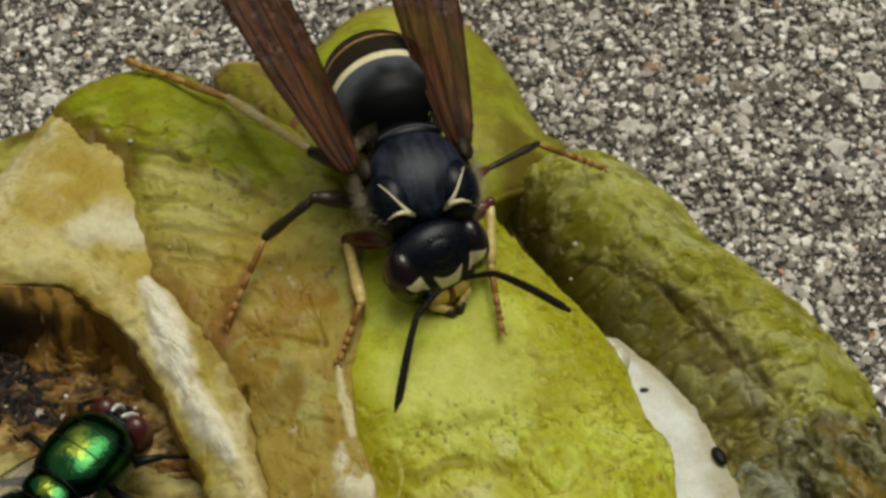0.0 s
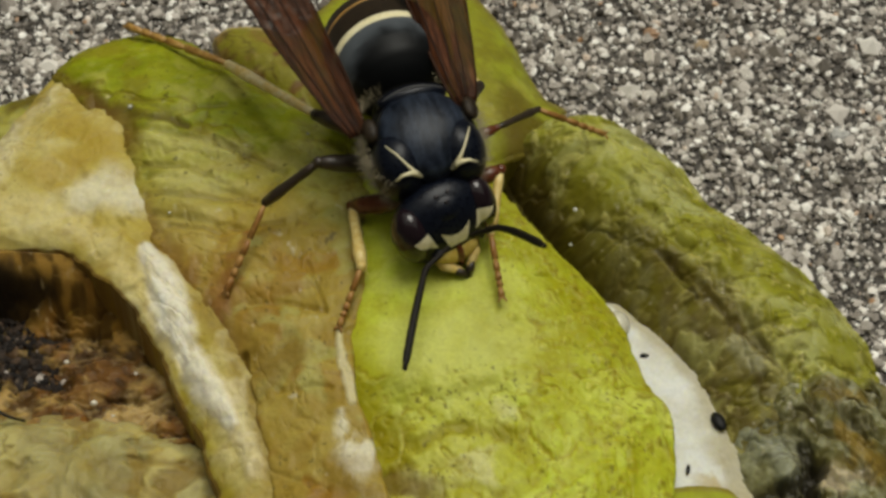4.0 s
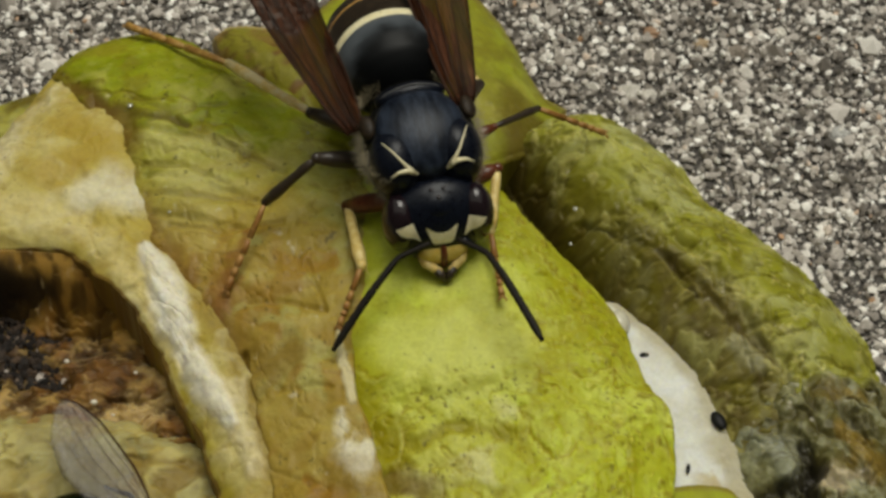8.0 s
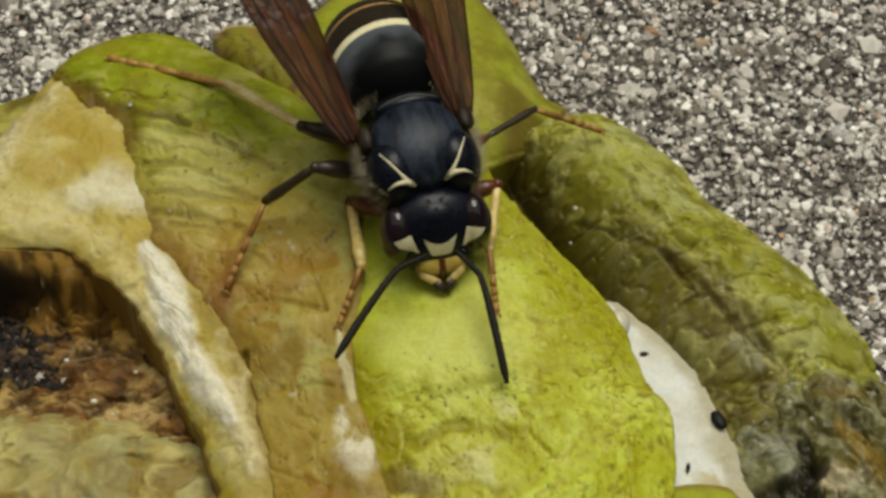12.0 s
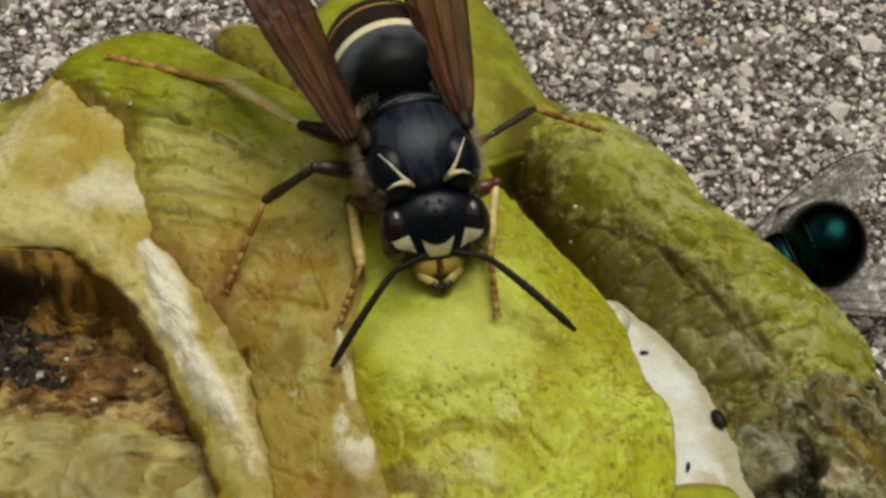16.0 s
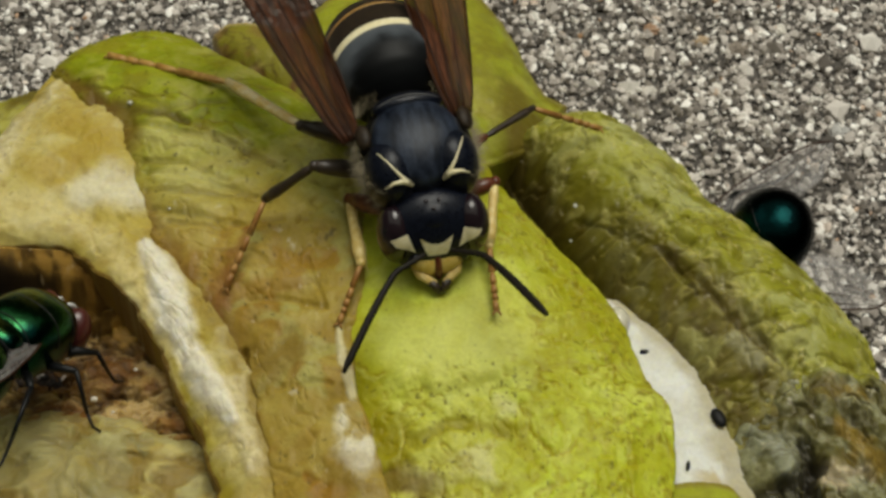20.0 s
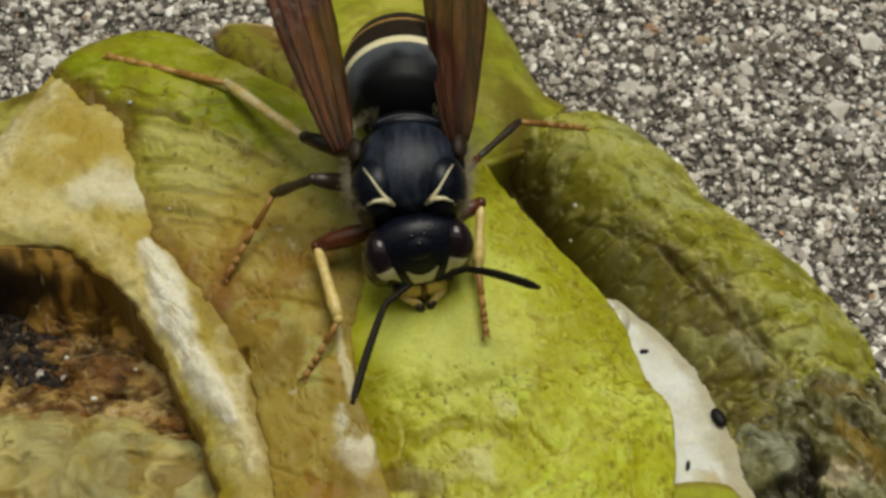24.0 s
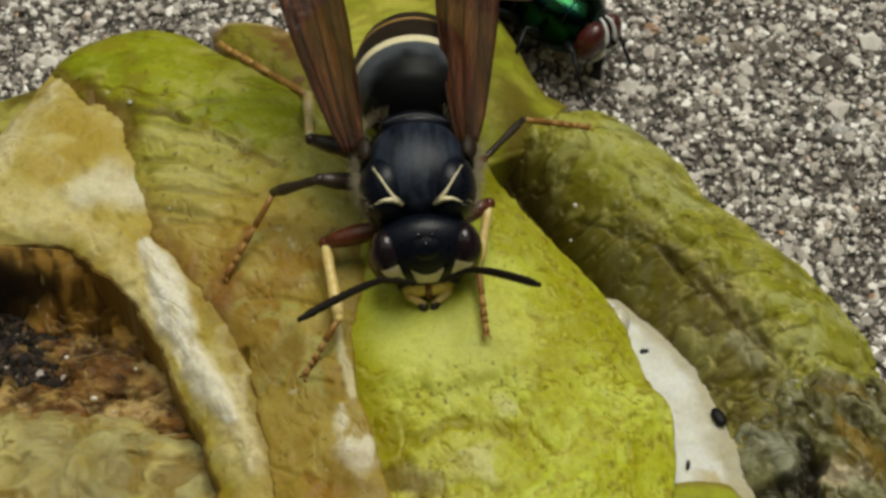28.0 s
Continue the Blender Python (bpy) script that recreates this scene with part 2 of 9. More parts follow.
def gravel(name, count, box, sizes, seed, label, sink=0.35, level=0.0, mat=None, heap=0.0):
    rng = np.random.default_rng(seed)
    bm = bmesh.new()
    bmesh.ops.create_icosphere(bm, subdivisions=1, radius=1.0)
    base = np.array([v.co[:] for v in bm.verts])
    tri = np.array([[v.index for v in f.verts] for f in bm.faces])
    bm.free()
    nv = len(base)
    x = rng.uniform(box[0], box[1], count)
    y = rng.uniform(box[2], box[3], count)
    r = sizes[0] + (sizes[1] - sizes[0]) * rng.power(0.45, count)
    jag = 1 + rng.uniform(-0.38, 0.38, (count, nv))
    v = base[None] * jag[:, :, None] * (r[:, None] * rng.uniform(0.65, 1.25, (count, 3)))[:, None, :]
    ang = rng.uniform(0, 6.283, count)
    ca, sa = np.cos(ang)[:, None], np.sin(ang)[:, None]
    out = np.stack([v[..., 0] * ca - v[..., 1] * sa + x[:, None], v[..., 0] * sa + v[..., 1] * ca + y[:, None], v[..., 2] + (level + r * (1 - 2 * sink) * rng.uniform(0, 1, count) + rng.uniform(0, heap, count))[:, None]], -1)
    faces = (tri[None] + (np.arange(count) * nv)[:, None, None]).reshape(-1, 3)
    ob = sheet_mesh(name, out.reshape(-1, 3), faces.tolist(), mat or M_GRAIN)
    ob.data.polygons.foreach_set("use_smooth", [False] * len(ob.data.polygons))
    return tagged(ob, label, "gravel", kind="stuff")


gravel("sand_grains", 43000, (-17, 18, -10, 17), (0.045, 0.19), 3, "fine grey, tan and white sand grains in concrete", heap=0.15)
gravel("fine_sand", 15000, (-17, 18, -10, 16), (0.035, 0.11), 8, "very fine dark grey and tan sand between grains", 0.3, 0.0, M_FINE)
gravel("grit_stones", 650, (-17, 18, -10, 17), (0.16, 0.42), 5, "coarser pale and brown grit stones in concrete", 0.45)

# ---- the fruit scraps ----
# Each lobe: rows of the left edge x, y, z, the right edge x, y, z and the rise between them.
LOBES = {
    "skin_flap": [(-13.69, 8.33, 3.2, -12.36, 9.64, 3.2, 0.2), (-12.14, 6.32, 3.9, -9.72, 9.57, 3.4, 0.5), (-10.88, 4.55, 4.2, -7.17, 7.75, 3.8, 0.7), (-10.20, 2.33, 4.3, -4.71, 5.78, 4.2, 0.6), (-9.53, 0.60, 4.3, -2.51, 2.81, 4.6, 0.4), (-7.86, -1.89, 4.2, -2.59, -1.49, 4.9, 0.25), (-6.36, -4.59, 4.1, -3.01, -4.88, 4.9, 0.2), (-5.63, -7.58, 4, -2.20, -7.83, 4.8, 0.2), (-5.11, -10.60, 3.9, -1.39, -11.01, 4.7, 0.2)],
    "bright_lobe": [(-2.92, 4.00, 4.6, 0.87, 3.83, 4.2, 0.4), (-3.02, 0.50, 4.6, 2.71, 0.90, 4.2, 0.8), (-3.24, -1.65, 4.5, 4.32, -0.87, 4, 1.1), (-3.45, -3.73, 4.4, 5.44, -2.67, 3.9, 1.2), (-3.05, -5.34, 4.3, 6.21, -4.93, 3.9, 1.2), (-2.40, -7.49, 4.2, 6.97, -6.52, 3.9, 1.1), (-1.58, -10.70, 4.1, 6.53, -10.60, 3.9, 1)],
    "skin_roll": [(1.95, 4.24, 3.2, 3.94, 6.21, 3.2, 0.6), (2.54, 3.42, 2.2, 5.86, 6.42, 2.4, 1.9), (3.47, 1.90, 2, 7.81, 5.24, 1.9, 2.5), (4.65, 0.16, 2, 9.25, 3.06, 1.7, 2.6), (5.98, -1.44, 2.2, 10.88, 1.80, 1.8, 2.4), (7.25, -3.00, 2.5, 12.58, -0.28, 1.8, 2.2), (8.16, -4.49, 2.5, 13.69, -2.18, 1.8, 1.8), (8.72, -5.95, 2.4, 14.19, -3.69, 1.6, 1.4), (9.30, -7.42, 2.3, 14.65, -5.48, 1.4, 1)],
    "decayed_end": [(8.06, -3.63, 2.2, 11.15, -3.85, 2.9, 0.4), (8.77, -5.11, 2.2, 13.77, -3.95, 2.3, 1.1), (9.04, -6.35, 2.2, 14.27, -4.78, 2, 1.5), (9.21, -7.57, 2.2, 14.47, -6.33, 1.8, 1.4), (9.29, -9.73, 2.2, 14.72, -8.83, 1.6, 1.3)],
    "white_flesh": [(4.73, -1.35, 2.9, 5.38, -1.24, 2.9, 0.1), (4.88, -2.49, 2.8, 6.45, -2.23, 2.8, 0.2), (5.37, -3.94, 2.7, 8.01, -3.72, 2.7, 0.3), (5.81, -5.97, 2.6, 9.01, -6.17, 2.6, 0.3), (6.07, -7.93, 2.5, 9.39, -8.13, 2.5, 0.3), (6.15, -9.83, 2.4, 9.43, -9.83, 2.4, 0.3)],
    "torn_flap": [(-14.42, 7.38, 2.6, -13.61, 8.29, 2.9, 0.1), (-15.96, 4.35, 2.9, -12.18, 6.44, 3.7, 0.4), (-17.09, 2.06, 3.4, -10.90, 4.63, 4.1, 0.5), (-16.38, 0.36, 3.9, -10.03, 1.87, 4.3, 0.2), (-12.53, -0.13, 3.9, -9.36, -0.01, 4.3, 0.15), (-10.58, -1.44, 3.8, -7.82, -1.89, 4.2, 0.2), (-9.14, -3.46, 3.3, -6.38, -4.35, 4.05, 0.3), (-7.86, -6.05, 3.1, -5.55, -6.75, 3.95, 0.3), (-6.91, -8.63, 3, -4.93, -9.05, 3.85, 0.3), (-6.60, -10.42, 2.8, -4.61, -10.89, 3.75, 0.3)],
    "rotten_hollow": [(-16.72, 0.29, 4, -8.35, -0.31, 4, 0.05), (-16.87, -0.23, 2.9, -8.09, -1.02, 3.4, 0.1), (-17.30, -0.56, 0.5, -7.40, -2.20, 2, 0.1), (-17.02, -2.42, 0.6, -6.84, -4.09, 1.9, 0.2), (-16.58, -4.43, 1.4, -6.57, -5.56, 1.9, 0.3), (-16.23, -6.63, 1.6, -6.27, -7.66, 2, 0.3)],
    "soft_pulp": [(-16.63, -4.35, 1.2, -10.10, -5.06, 1.4, 0.2), (-16.27, -5.72, 2, -7.98, -6.08, 1.9, 0.4), (-16.00, -7.07, 2.4, -6.97, -7.37, 2.2, 0.5), (-15.56, -10.21, 2.4, -6.10, -10.16, 2.3, 0.5)],
    "back_lobe": [(-5.37, 10.07, 2.6, -4.45, 7.77, 3, 0.1), (-4.60, 11.42, 2.6, -3.73, 4.96, 4, 0.6), (-2.79, 13.36, 2.6, -1.78, 3.59, 4.2, 0.9), (-0.29, 13.40, 2.4, 0.30, 3.11, 4.2, 1.1), (1.37, 12.33, 2.2, 1.44, 3.50, 4, 1), (2.49, 10.59, 2, 2.22, 3.97, 3.7, 0.9), (3.36, 8.42, 1.9, 2.81, 4.45, 3.4, 0.6), (4.35, 7.59, 1.8, 3.44, 5.41, 2.8, 0.3)],
    "ochre_nub": [(-8.41, 10.73, 2, -8.13, 9.75, 2.2, 0.1), (-7.69, 11.04, 2.2, -7.12, 8.62, 2.6, 0.5), (-6.45, 10.95, 2.3, -5.83, 7.39, 3, 0.6), (-5.19, 10.38, 2.4, -4.78, 6.43, 3.4, 0.4), (-4.54, 9.32, 2.4, -4.18, 6.18, 3.4, 0.1)],
    "far_skin": [(-18.75, 4.80, 1, -18.28, 7.07, 1, 0.3), (-16.81, 5.74, 1.4, -16.53, 7.95, 1.2, 0.5), (-15.63, 6.09, 1.6, -15.52, 8.25, 1.4, 0.5), (-14.32, 7.21, 1.8, -14.30, 8.53, 1.6, 0.2)],
    "pulp_edge": [(6.52, -8.64, 2.9, 6.57, -10.24, 3.2, 0.1), (7.06, -8.31, 2.9, 7.09, -10.24, 3.2, 0.2), (7.94, -8.23, 2.9, 8.11, -10.24, 3.2, 0.25), (8.82, -8.29, 2.8, 8.98, -10.19, 3.1, 0.2), (9.31, -8.83, 2.7, 9.33, -10.14, 3, 0.1)],
}

# Streaks and patches on the fruit: x, y and half width along each.
STROKES = {
    "white_crest": [(-9.66, -0.14, 0.23), (-9.05, -1.30, 0.46), (-8.60, -2.82, 0.52), (-8.14, -3.88, 0.35), (-7.37, -5.17, 0.38), (-6.49, -6.65, 0.17)],
    "fold_a": [(-10.74, 4.79, 0.12), (-9.04, 4.25, 0.17), (-6.96, 3.56, 0.10)],
    "fold_b": [(-9.77, 2.69, 0.12), (-8.02, 2.22, 0.17), (-6.15, 1.45, 0.10)],
    "fold_c": [(-9.53, 1.22, 0.10), (-7.59, 0.65, 0.15), (-6.49, 0.36, 0.08)],
    "fold_d": [(-10.62, 6.03, 0.12), (-9.30, 5.16, 0.17), (-7.39, 5.41, 0.10)],
    "arch_band": [(-16.20, 1.49, 0.50), (-13.57, 1.42, 0.42), (-12.11, 0.87, 0.50), (-10.90, -0.11, 0.46), (-9.83, -1.77, 0.38), (-8.70, -3.50, 0.27)],
    "white_patch": [(-11.84, 1.87, 0.50), (-10.93, 2.14, 0.81), (-10.16, 1.82, 0.58)],
    "ochre_patch": [(-12.80, 5.32, 0.58), (-11.43, 4.11, 0.77), (-12.94, 3.03, 0.67)],
    "pale_left": [(-13.49, 7.14, 0.35), (-14.84, 5.26, 0.77), (-15.34, 3.08, 0.77)],
    "olive_strip": [(-9.68, -2.69, 0.31), (-8.62, -4.74, 0.50), (-7.58, -6.85, 0.46), (-6.75, -9.01, 0.42)],
    "skin_shade": [(-12.83, 6.78, 0.35), (-11.43, 5.41, 0.46), (-10.27, 4.19, 0.31)],
    "red_stain": [(-7.07, -2.13, 0.50), (-6.72, -1.04, 0.31), (-6.33, 0.19, 0.15)],
    "brown_edge": [(-3.10, -8.86, 0.58), (-2.24, -9.99, 0.58)],
    "roll_crack": [(4.44, 1.55, 0.06), (5.45, 0.90, 0.10), (6.27, 0.44, 0.10), (7.28, -0.35, 0.08), (8.16, -1.90, 0.06)],
    "brown_slope": [(-7.34, -2.82, 0.69), (-6.06, -4.92, 0.81), (-4.84, -4.51, 0.58)],
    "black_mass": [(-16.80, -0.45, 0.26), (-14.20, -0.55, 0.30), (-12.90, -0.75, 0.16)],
    # The next two put the crevice shade beside the roll into its colour.
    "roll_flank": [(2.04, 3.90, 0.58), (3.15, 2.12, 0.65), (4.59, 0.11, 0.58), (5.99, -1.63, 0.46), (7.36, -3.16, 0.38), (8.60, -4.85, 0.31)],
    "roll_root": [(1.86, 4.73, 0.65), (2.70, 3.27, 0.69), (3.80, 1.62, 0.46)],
    "arch_brown": [(-16.04, -0.12, 0.73), (-12.67, -0.42, 0.65), (-10.39, -2.12, 0.42)],
    "tan_fibres": [(-10.93, -5.10, 0.27), (-9.85, -5.10, 0.46), (-8.83, -4.15, 0.46), (-9.83, -3.07, 0.23)],
    "bright_valley": [(-1.99, -7.10, 0.19), (-1.43, -7.49, 0.50), (-0.83, -7.69, 0.27), (0.10, -7.18, 0.15), (1.13, -7.28, 0.27), (1.89, -7.49, 0.17)],
    "bright_seam_a": [(-1.59, -8.41, 0.12), (-0.74, -8.35, 0.10), (-0.15, -8.41, 0.10), (0.36, -8.08, 0.08)],
    "bright_seam_b": [(2.91, -5.90, 0.10), (2.64, -6.84, 0.13), (2.41, -7.92, 0.12), (2.77, -8.66, 0.08), (3.43, -9.08, 0.08)],
    "bright_seam_c": [(2.97, -5.49, 0.12), (3.76, -5.13, 0.10), (4.54, -5.23, 0.10)],
    "bright_seam_d": [(1.61, -9.69, 0.15), (2.20, -9.27, 0.19), (3.05, -8.85, 0.10)],
    "bright_seam_e": [(0.27, -9.08, 0.08), (1.02, -9.23, 0.12), (1.61, -9.50, 0.10)],
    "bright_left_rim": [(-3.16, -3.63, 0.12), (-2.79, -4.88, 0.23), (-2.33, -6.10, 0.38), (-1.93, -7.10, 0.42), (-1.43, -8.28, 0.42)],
    "bright_brown_foot": [(-1.59, -8.68, 0.31), (-1.17, -8.87, 0.35), (-0.66, -9.39, 0.46)],
    "bright_pale_a": [(0.64, -8.66, 0.42), (1.12, -8.17, 0.42), (1.38, -8.87, 0.31)],
    "bright_pale_b": [(-0.74, -8.79, 0.31), (-0.37, -8.94, 0.35)],
    "bright_pale_c": [(1.65, -6.50, 0.31), (1.99, -6.76, 0.23)],
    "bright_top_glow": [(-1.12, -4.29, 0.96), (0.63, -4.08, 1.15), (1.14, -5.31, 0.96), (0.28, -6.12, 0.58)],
    "fold_e": [(-9.95, 3.12, 0.10), (-8.52, 2.84, 0.15), (-7.07, 2.09, 0.10)],
    "fold_f": [(-9.72, 1.95, 0.12), (-8.06, 1.63, 0.13), (-6.10, 1.39, 0.08)],
    "fold_g": [(-7.56, 4.03, 0.08), (-6.28, 3.12, 0.12), (-5.22, 2.56, 0.08)],
    "fold_h": [(-8.91, 0.64, 0.10), (-7.24, 0.30, 0.13), (-5.22, 0.41, 0.08)],
    "fold_i": [(-6.17, -2.37, 0.10), (-4.72, -2.59, 0.10), (-3.73, -2.97, 0.08)],
    "fold_j": [(-5.12, -5.70, 0.10), (-3.91, -5.66, 0.10), (-3.38, -5.78, 0.06)],
    "fold_k": [(-4.33, -1.11, 0.08), (-4.03, -1.98, 0.10), (-3.73, -2.84, 0.08)],
    "fold_dark": [(-12.35, 6.86, 0.23), (-11.46, 5.69, 0.29), (-10.36, 5.22, 0.29), (-9.37, 4.88, 0.19), (-8.58, 4.53, 0.12)],
    "skin_groove": [(-6.26, -4.15, 0.10), (-5.98, -6.01, 0.13), (-5.68, -7.41, 0.17), (-5.37, -9.20, 0.19)],
    "pale_rim": [(-3.29, -3.65, 0.10), (-3.12, -4.80, 0.12), (-2.81, -5.82, 0.13), (-2.77, -6.26, 0.08)],
    "pale_patch": [(-3.10, -6.62, 0.15), (-2.94, -7.61, 0.31), (-2.57, -8.62, 0.46), (-2.29, -7.81, 0.19)],
    "brown_smear": [(-4.13, -8.72, 0.19), (-3.74, -9.34, 0.46), (-3.16, -9.41, 0.38)],
    "skin_cream_a": [(-10.14, 4.15, 0.19), (-8.60, 3.82, 0.38), (-6.69, 3.63, 0.31)],
    "skin_cream_b": [(-9.44, 2.49, 0.19), (-7.93, 2.33, 0.27), (-6.41, 1.98, 0.19)],
    "skin_cream_c": [(-6.21, -1.55, 0.27), (-5.12, -1.76, 0.42), (-4.39, -1.87, 0.31)],
    "skin_cream_d": [(-5.05, -3.27, 0.27), (-3.98, -3.27, 0.27), (-4.63, -4.94, 0.42), (-3.74, -5.15, 0.38)],
    "torn_groove": [(-9.82, 0.05, 0.08), (-9.52, -1.40, 0.12), (-8.95, -2.60, 0.12), (-8.69, -3.24, 0.08)],
    "torn_low_cream": [(-7.92, -4.17, 0.23), (-6.94, -5.62, 0.46), (-6.26, -6.74, 0.27), (-5.67, -8.03, 0.27)],
    "torn_inner_edge": [(-10.68, -0.57, 0.15), (-9.87, -1.46, 0.23), (-9.11, -2.98, 0.19), (-7.98, -6.22, 0.12), (-7.56, -7.13, 0.12)],
    "roll_seam_b": [(7.26, -0.43, 0.10), (8.03, -1.20, 0.13), (9.10, -2.73, 0.15), (10.10, -3.58, 0.12), (10.87, -4.84, 0.12)],
    "roll_pale_fold": [(9.24, -3.45, 0.19), (10.06, -4.30, 0.23), (10.93, -4.51, 0.12)],
    "end_black_a": [(11.14, -6.95, 0.12), (11.50, -7.75, 0.23), (11.33, -8.54, 0.19)],
    "end_black_b": [(9.45, -8.34, 0.19), (10.29, -8.58, 0.31), (11.31, -8.77, 0.27)],
    "end_orange": [(12.44, -6.35, 0.23), (13.07, -6.95, 0.50), (13.57, -7.16, 0.38)],
    "end_grey_a": [(9.60, -6.41, 0.46), (10.42, -7.01, 0.50), (10.70, -7.81, 0.38)],
    "end_green": [(11.61, -3.92, 0.46), (12.55, -3.50, 0.54), (13.20, -4.13, 0.38)],
    "cream_middle": [(-0.42, -5.07, 1.15), (1.16, -4.04, 1.35), (3.43, -4.25, 0.96)],
    "tan_scrap": [(12.06, -8.03, 0.38), (13.15, -7.63, 0.35)],
    "black_rot": [(10.57, -8.26, 0.31), (11.39, -7.83, 0.19)],
}


def lobe(name, mat, nu, nv, paint, relief, parent, floor=0.0, lip=0.22, label="", wave=0.12):
    rows = spline(LOBES[name], nv)
    v = np.linspace(0, 1, nv)
    k = 7
    u = np.linspace(0, 1, nu)
    U, V = np.meshgrid(u, v)
    left, right, rise = rows[:, None, 0:3], rows[:, None, 3:6], rows[:, None, 6]
    P = left * (1 - U[..., None]) + right * U[..., None]
    seed = len(name) * 7 + ord(name[0])
    # uneven edges
    edge = (np.abs(2 * U - 1) ** 4)[..., None]
    across = right - left
    across = across / np.maximum(np.linalg.norm(across, axis=-1, keepdims=True), 1e-6)
    wob = (fbm(P[..., 0] * 1.3, P[..., 1] * 1.3, seed, 4) - 0.5) * 2 * wave
    P = P + across * wob[..., None] * edge
    arch = 1 - (2 * U - 1) ** 2
    P[..., 2] += rise * arch ** 0.8
    P[..., 2] += relief(U, V, P[..., 0], P[..., 1])
    ends = np.minimum(ease(V, -0.001, 0.04), 1)
    P[..., 2] -= lip * (1 - ends)
    # rounded lips that turn down to the floor on both sides
    cols = []
    for s in range(k):
        a = math.pi / 2 * s / (k - 2) if s < k - 1 else math.pi / 2
        q, w = P[:, 0].copy(), P[:, -1].copy()
        q -= across[:, 0] * lip * math.sin(a)
        w += across[:, 0] * lip * math.sin(a)
        drop = lip * (1 - math.cos(a))
        q[:, 2] -= drop
        w[:, 2] -= drop
        if s == k - 1:
            q[:, 2] = np.minimum(q[:, 2], floor)
            w[:, 2] = np.minimum(w[:, 2], floor)
        if s:
            cols.append((q, w))
    grid = np.concatenate([np.stack([c[0] for c in cols[::-1]], 1), P, np.stack([c[1] for c in cols], 1)], 1)
    UU = np.concatenate([np.zeros((nv, k - 1)), U, np.ones((nv, k - 1))], 1)
    VV = np.repeat(v[:, None], grid.shape[1], 1)
    # the two ends are closed with a wall
    head, tail = grid[:1].copy(), grid[-1:].copy()
    head[..., 2] = floor
    tail[..., 2] = floor
    grid = np.concatenate([head, grid, tail])
    UU = np.concatenate([UU[:1], UU, UU[-1:]])
    VV = np.concatenate([VV[:1], VV, VV[-1:]])
    pts = grid.reshape(-1, 3)
    col = paint(UU.ravel(), VV.ravel(), pts[:, 0], pts[:, 1], pts[:, 2])
    grey = col @ np.array([0.3, 0.6, 0.1])
    col = np.clip(grey[:, None] + 1.03 * (col - grey[:, None]), 0.002, 0.9)
    return sheet_mesh(name, pts, grid_faces(grid.shape[1], grid.shape[0]), mat, parent, col, label)


GREEN, LIME, OLIVE, OCHRE = (0.215, 0.25, 0.008), (0.455, 0.51, 0.05), (0.24, 0.21, 0.03), (0.38, 0.25, 0.035)
BROWN, DARK, CREAM, PALE, GREYG = (0.14, 0.07, 0.015), (0.04, 0.022, 0.008), (0.52, 0.42, 0.17), (0.66, 0.61, 0.47), (0.2, 0.185, 0.085)


def stroke(name, x, y, ragged=0.5, soft=0.5):
    """1 on the named streak, 0 away from it, with an uneven edge."""
    best = np.full(np.shape(x), 9.0)
    rows = STROKES[name]
    for (ax, ay, aw), (bx, by, bw) in zip(rows, rows[1:]):
        dx, dy = bx - ax, by - ay
        f = np.clip(((x - ax) * dx + (y - ay) * dy) / (dx * dx + dy * dy), 0, 1)
        best = np.minimum(best, np.hypot(x - ax - f * dx, y - ay - f * dy) / (aw + f * (bw - aw)))
    best = best + ragged * 2 * (fbm(x * 1.7, y * 1.7, 300 + len(name), 4) - 0.5)
    return 1 - ease(best, 1 - soft, 1 + soft)


def mottle(x, y, seed, size=1.0):
    """An uneven field about 0.5, lumps of a millimetre down to a tenth, bent by a slower one."""
    wx, wy = x + 0.8 * size * fbm(x / size, y / size, seed, 3), y + 0.8 * size * fbm(x / size, y / size, seed + 5, 3)
    return 0.68 * fbm(wx * 0.9 / size, wy * 0.9 / size, seed + 9, 4) + 0.32 * fbm(wx * 2.9 / size, wy * 2.9 / size, seed + 13, 2)


def cavity_toned(c, x, y, seed, low, high, much=0.7, size=1.0):
    """Cavity shading in the colour: darker in the mottle's hollows, paler on its lumps."""
    m = mottle(x, y, seed, size)
    c = blend(c, low, (1 - ease(m, 0.34, 0.5)) * much)
    return blend(c, high, ease(m, 0.52, 0.7) * much)


def crinkle(x, y, seed, size=1.0, thin=0.84):
    """Thin, broken, wandering lines."""
    wx, wy = x / size + 0.9 * fbm(x * 1.3 / size, y * 1.3 / size, seed, 4), y / size + 0.9 * fbm(x * 1.3 / size, y * 1.3 / size, seed + 3, 4)
    lines = ease(ridge(wx * 0.8, wy * 0.8, seed + 7, 3), thin, 1.0)
    return lines * ease(fbm(x * 0.9 / size, y * 0.9 / size, seed + 11, 3), 0.42, 0.56)


def fleck(x, y, seed, size=0.16, share=0.2):
    """Small dark dots with crisp edges, in loose flocks."""
    dots = ease(fbm(x / size, y / size, seed, 2), 0.95 - share, 1.02 - share)
    return dots * ease(fbm(x * 0.7, y * 0.7, seed + 5, 3), 0.42, 0.58)


def pimples(x, y, rows):
    return sum(np.exp(-((x - a) ** 2 + (y - b) ** 2) / (r * r)) for a, b, r in rows)


def skin_fold(x, y):
    wx, wy = x + 2.2 * fbm(x * 0.5, y * 0.5, 101, 3), y + 1.6 * fbm(x * 0.6, y * 0.6, 103, 3)
    return ridge(wx * 0.3 + wy * 0.2, wy * 1.25 + wx * 0.3, 31, 4)


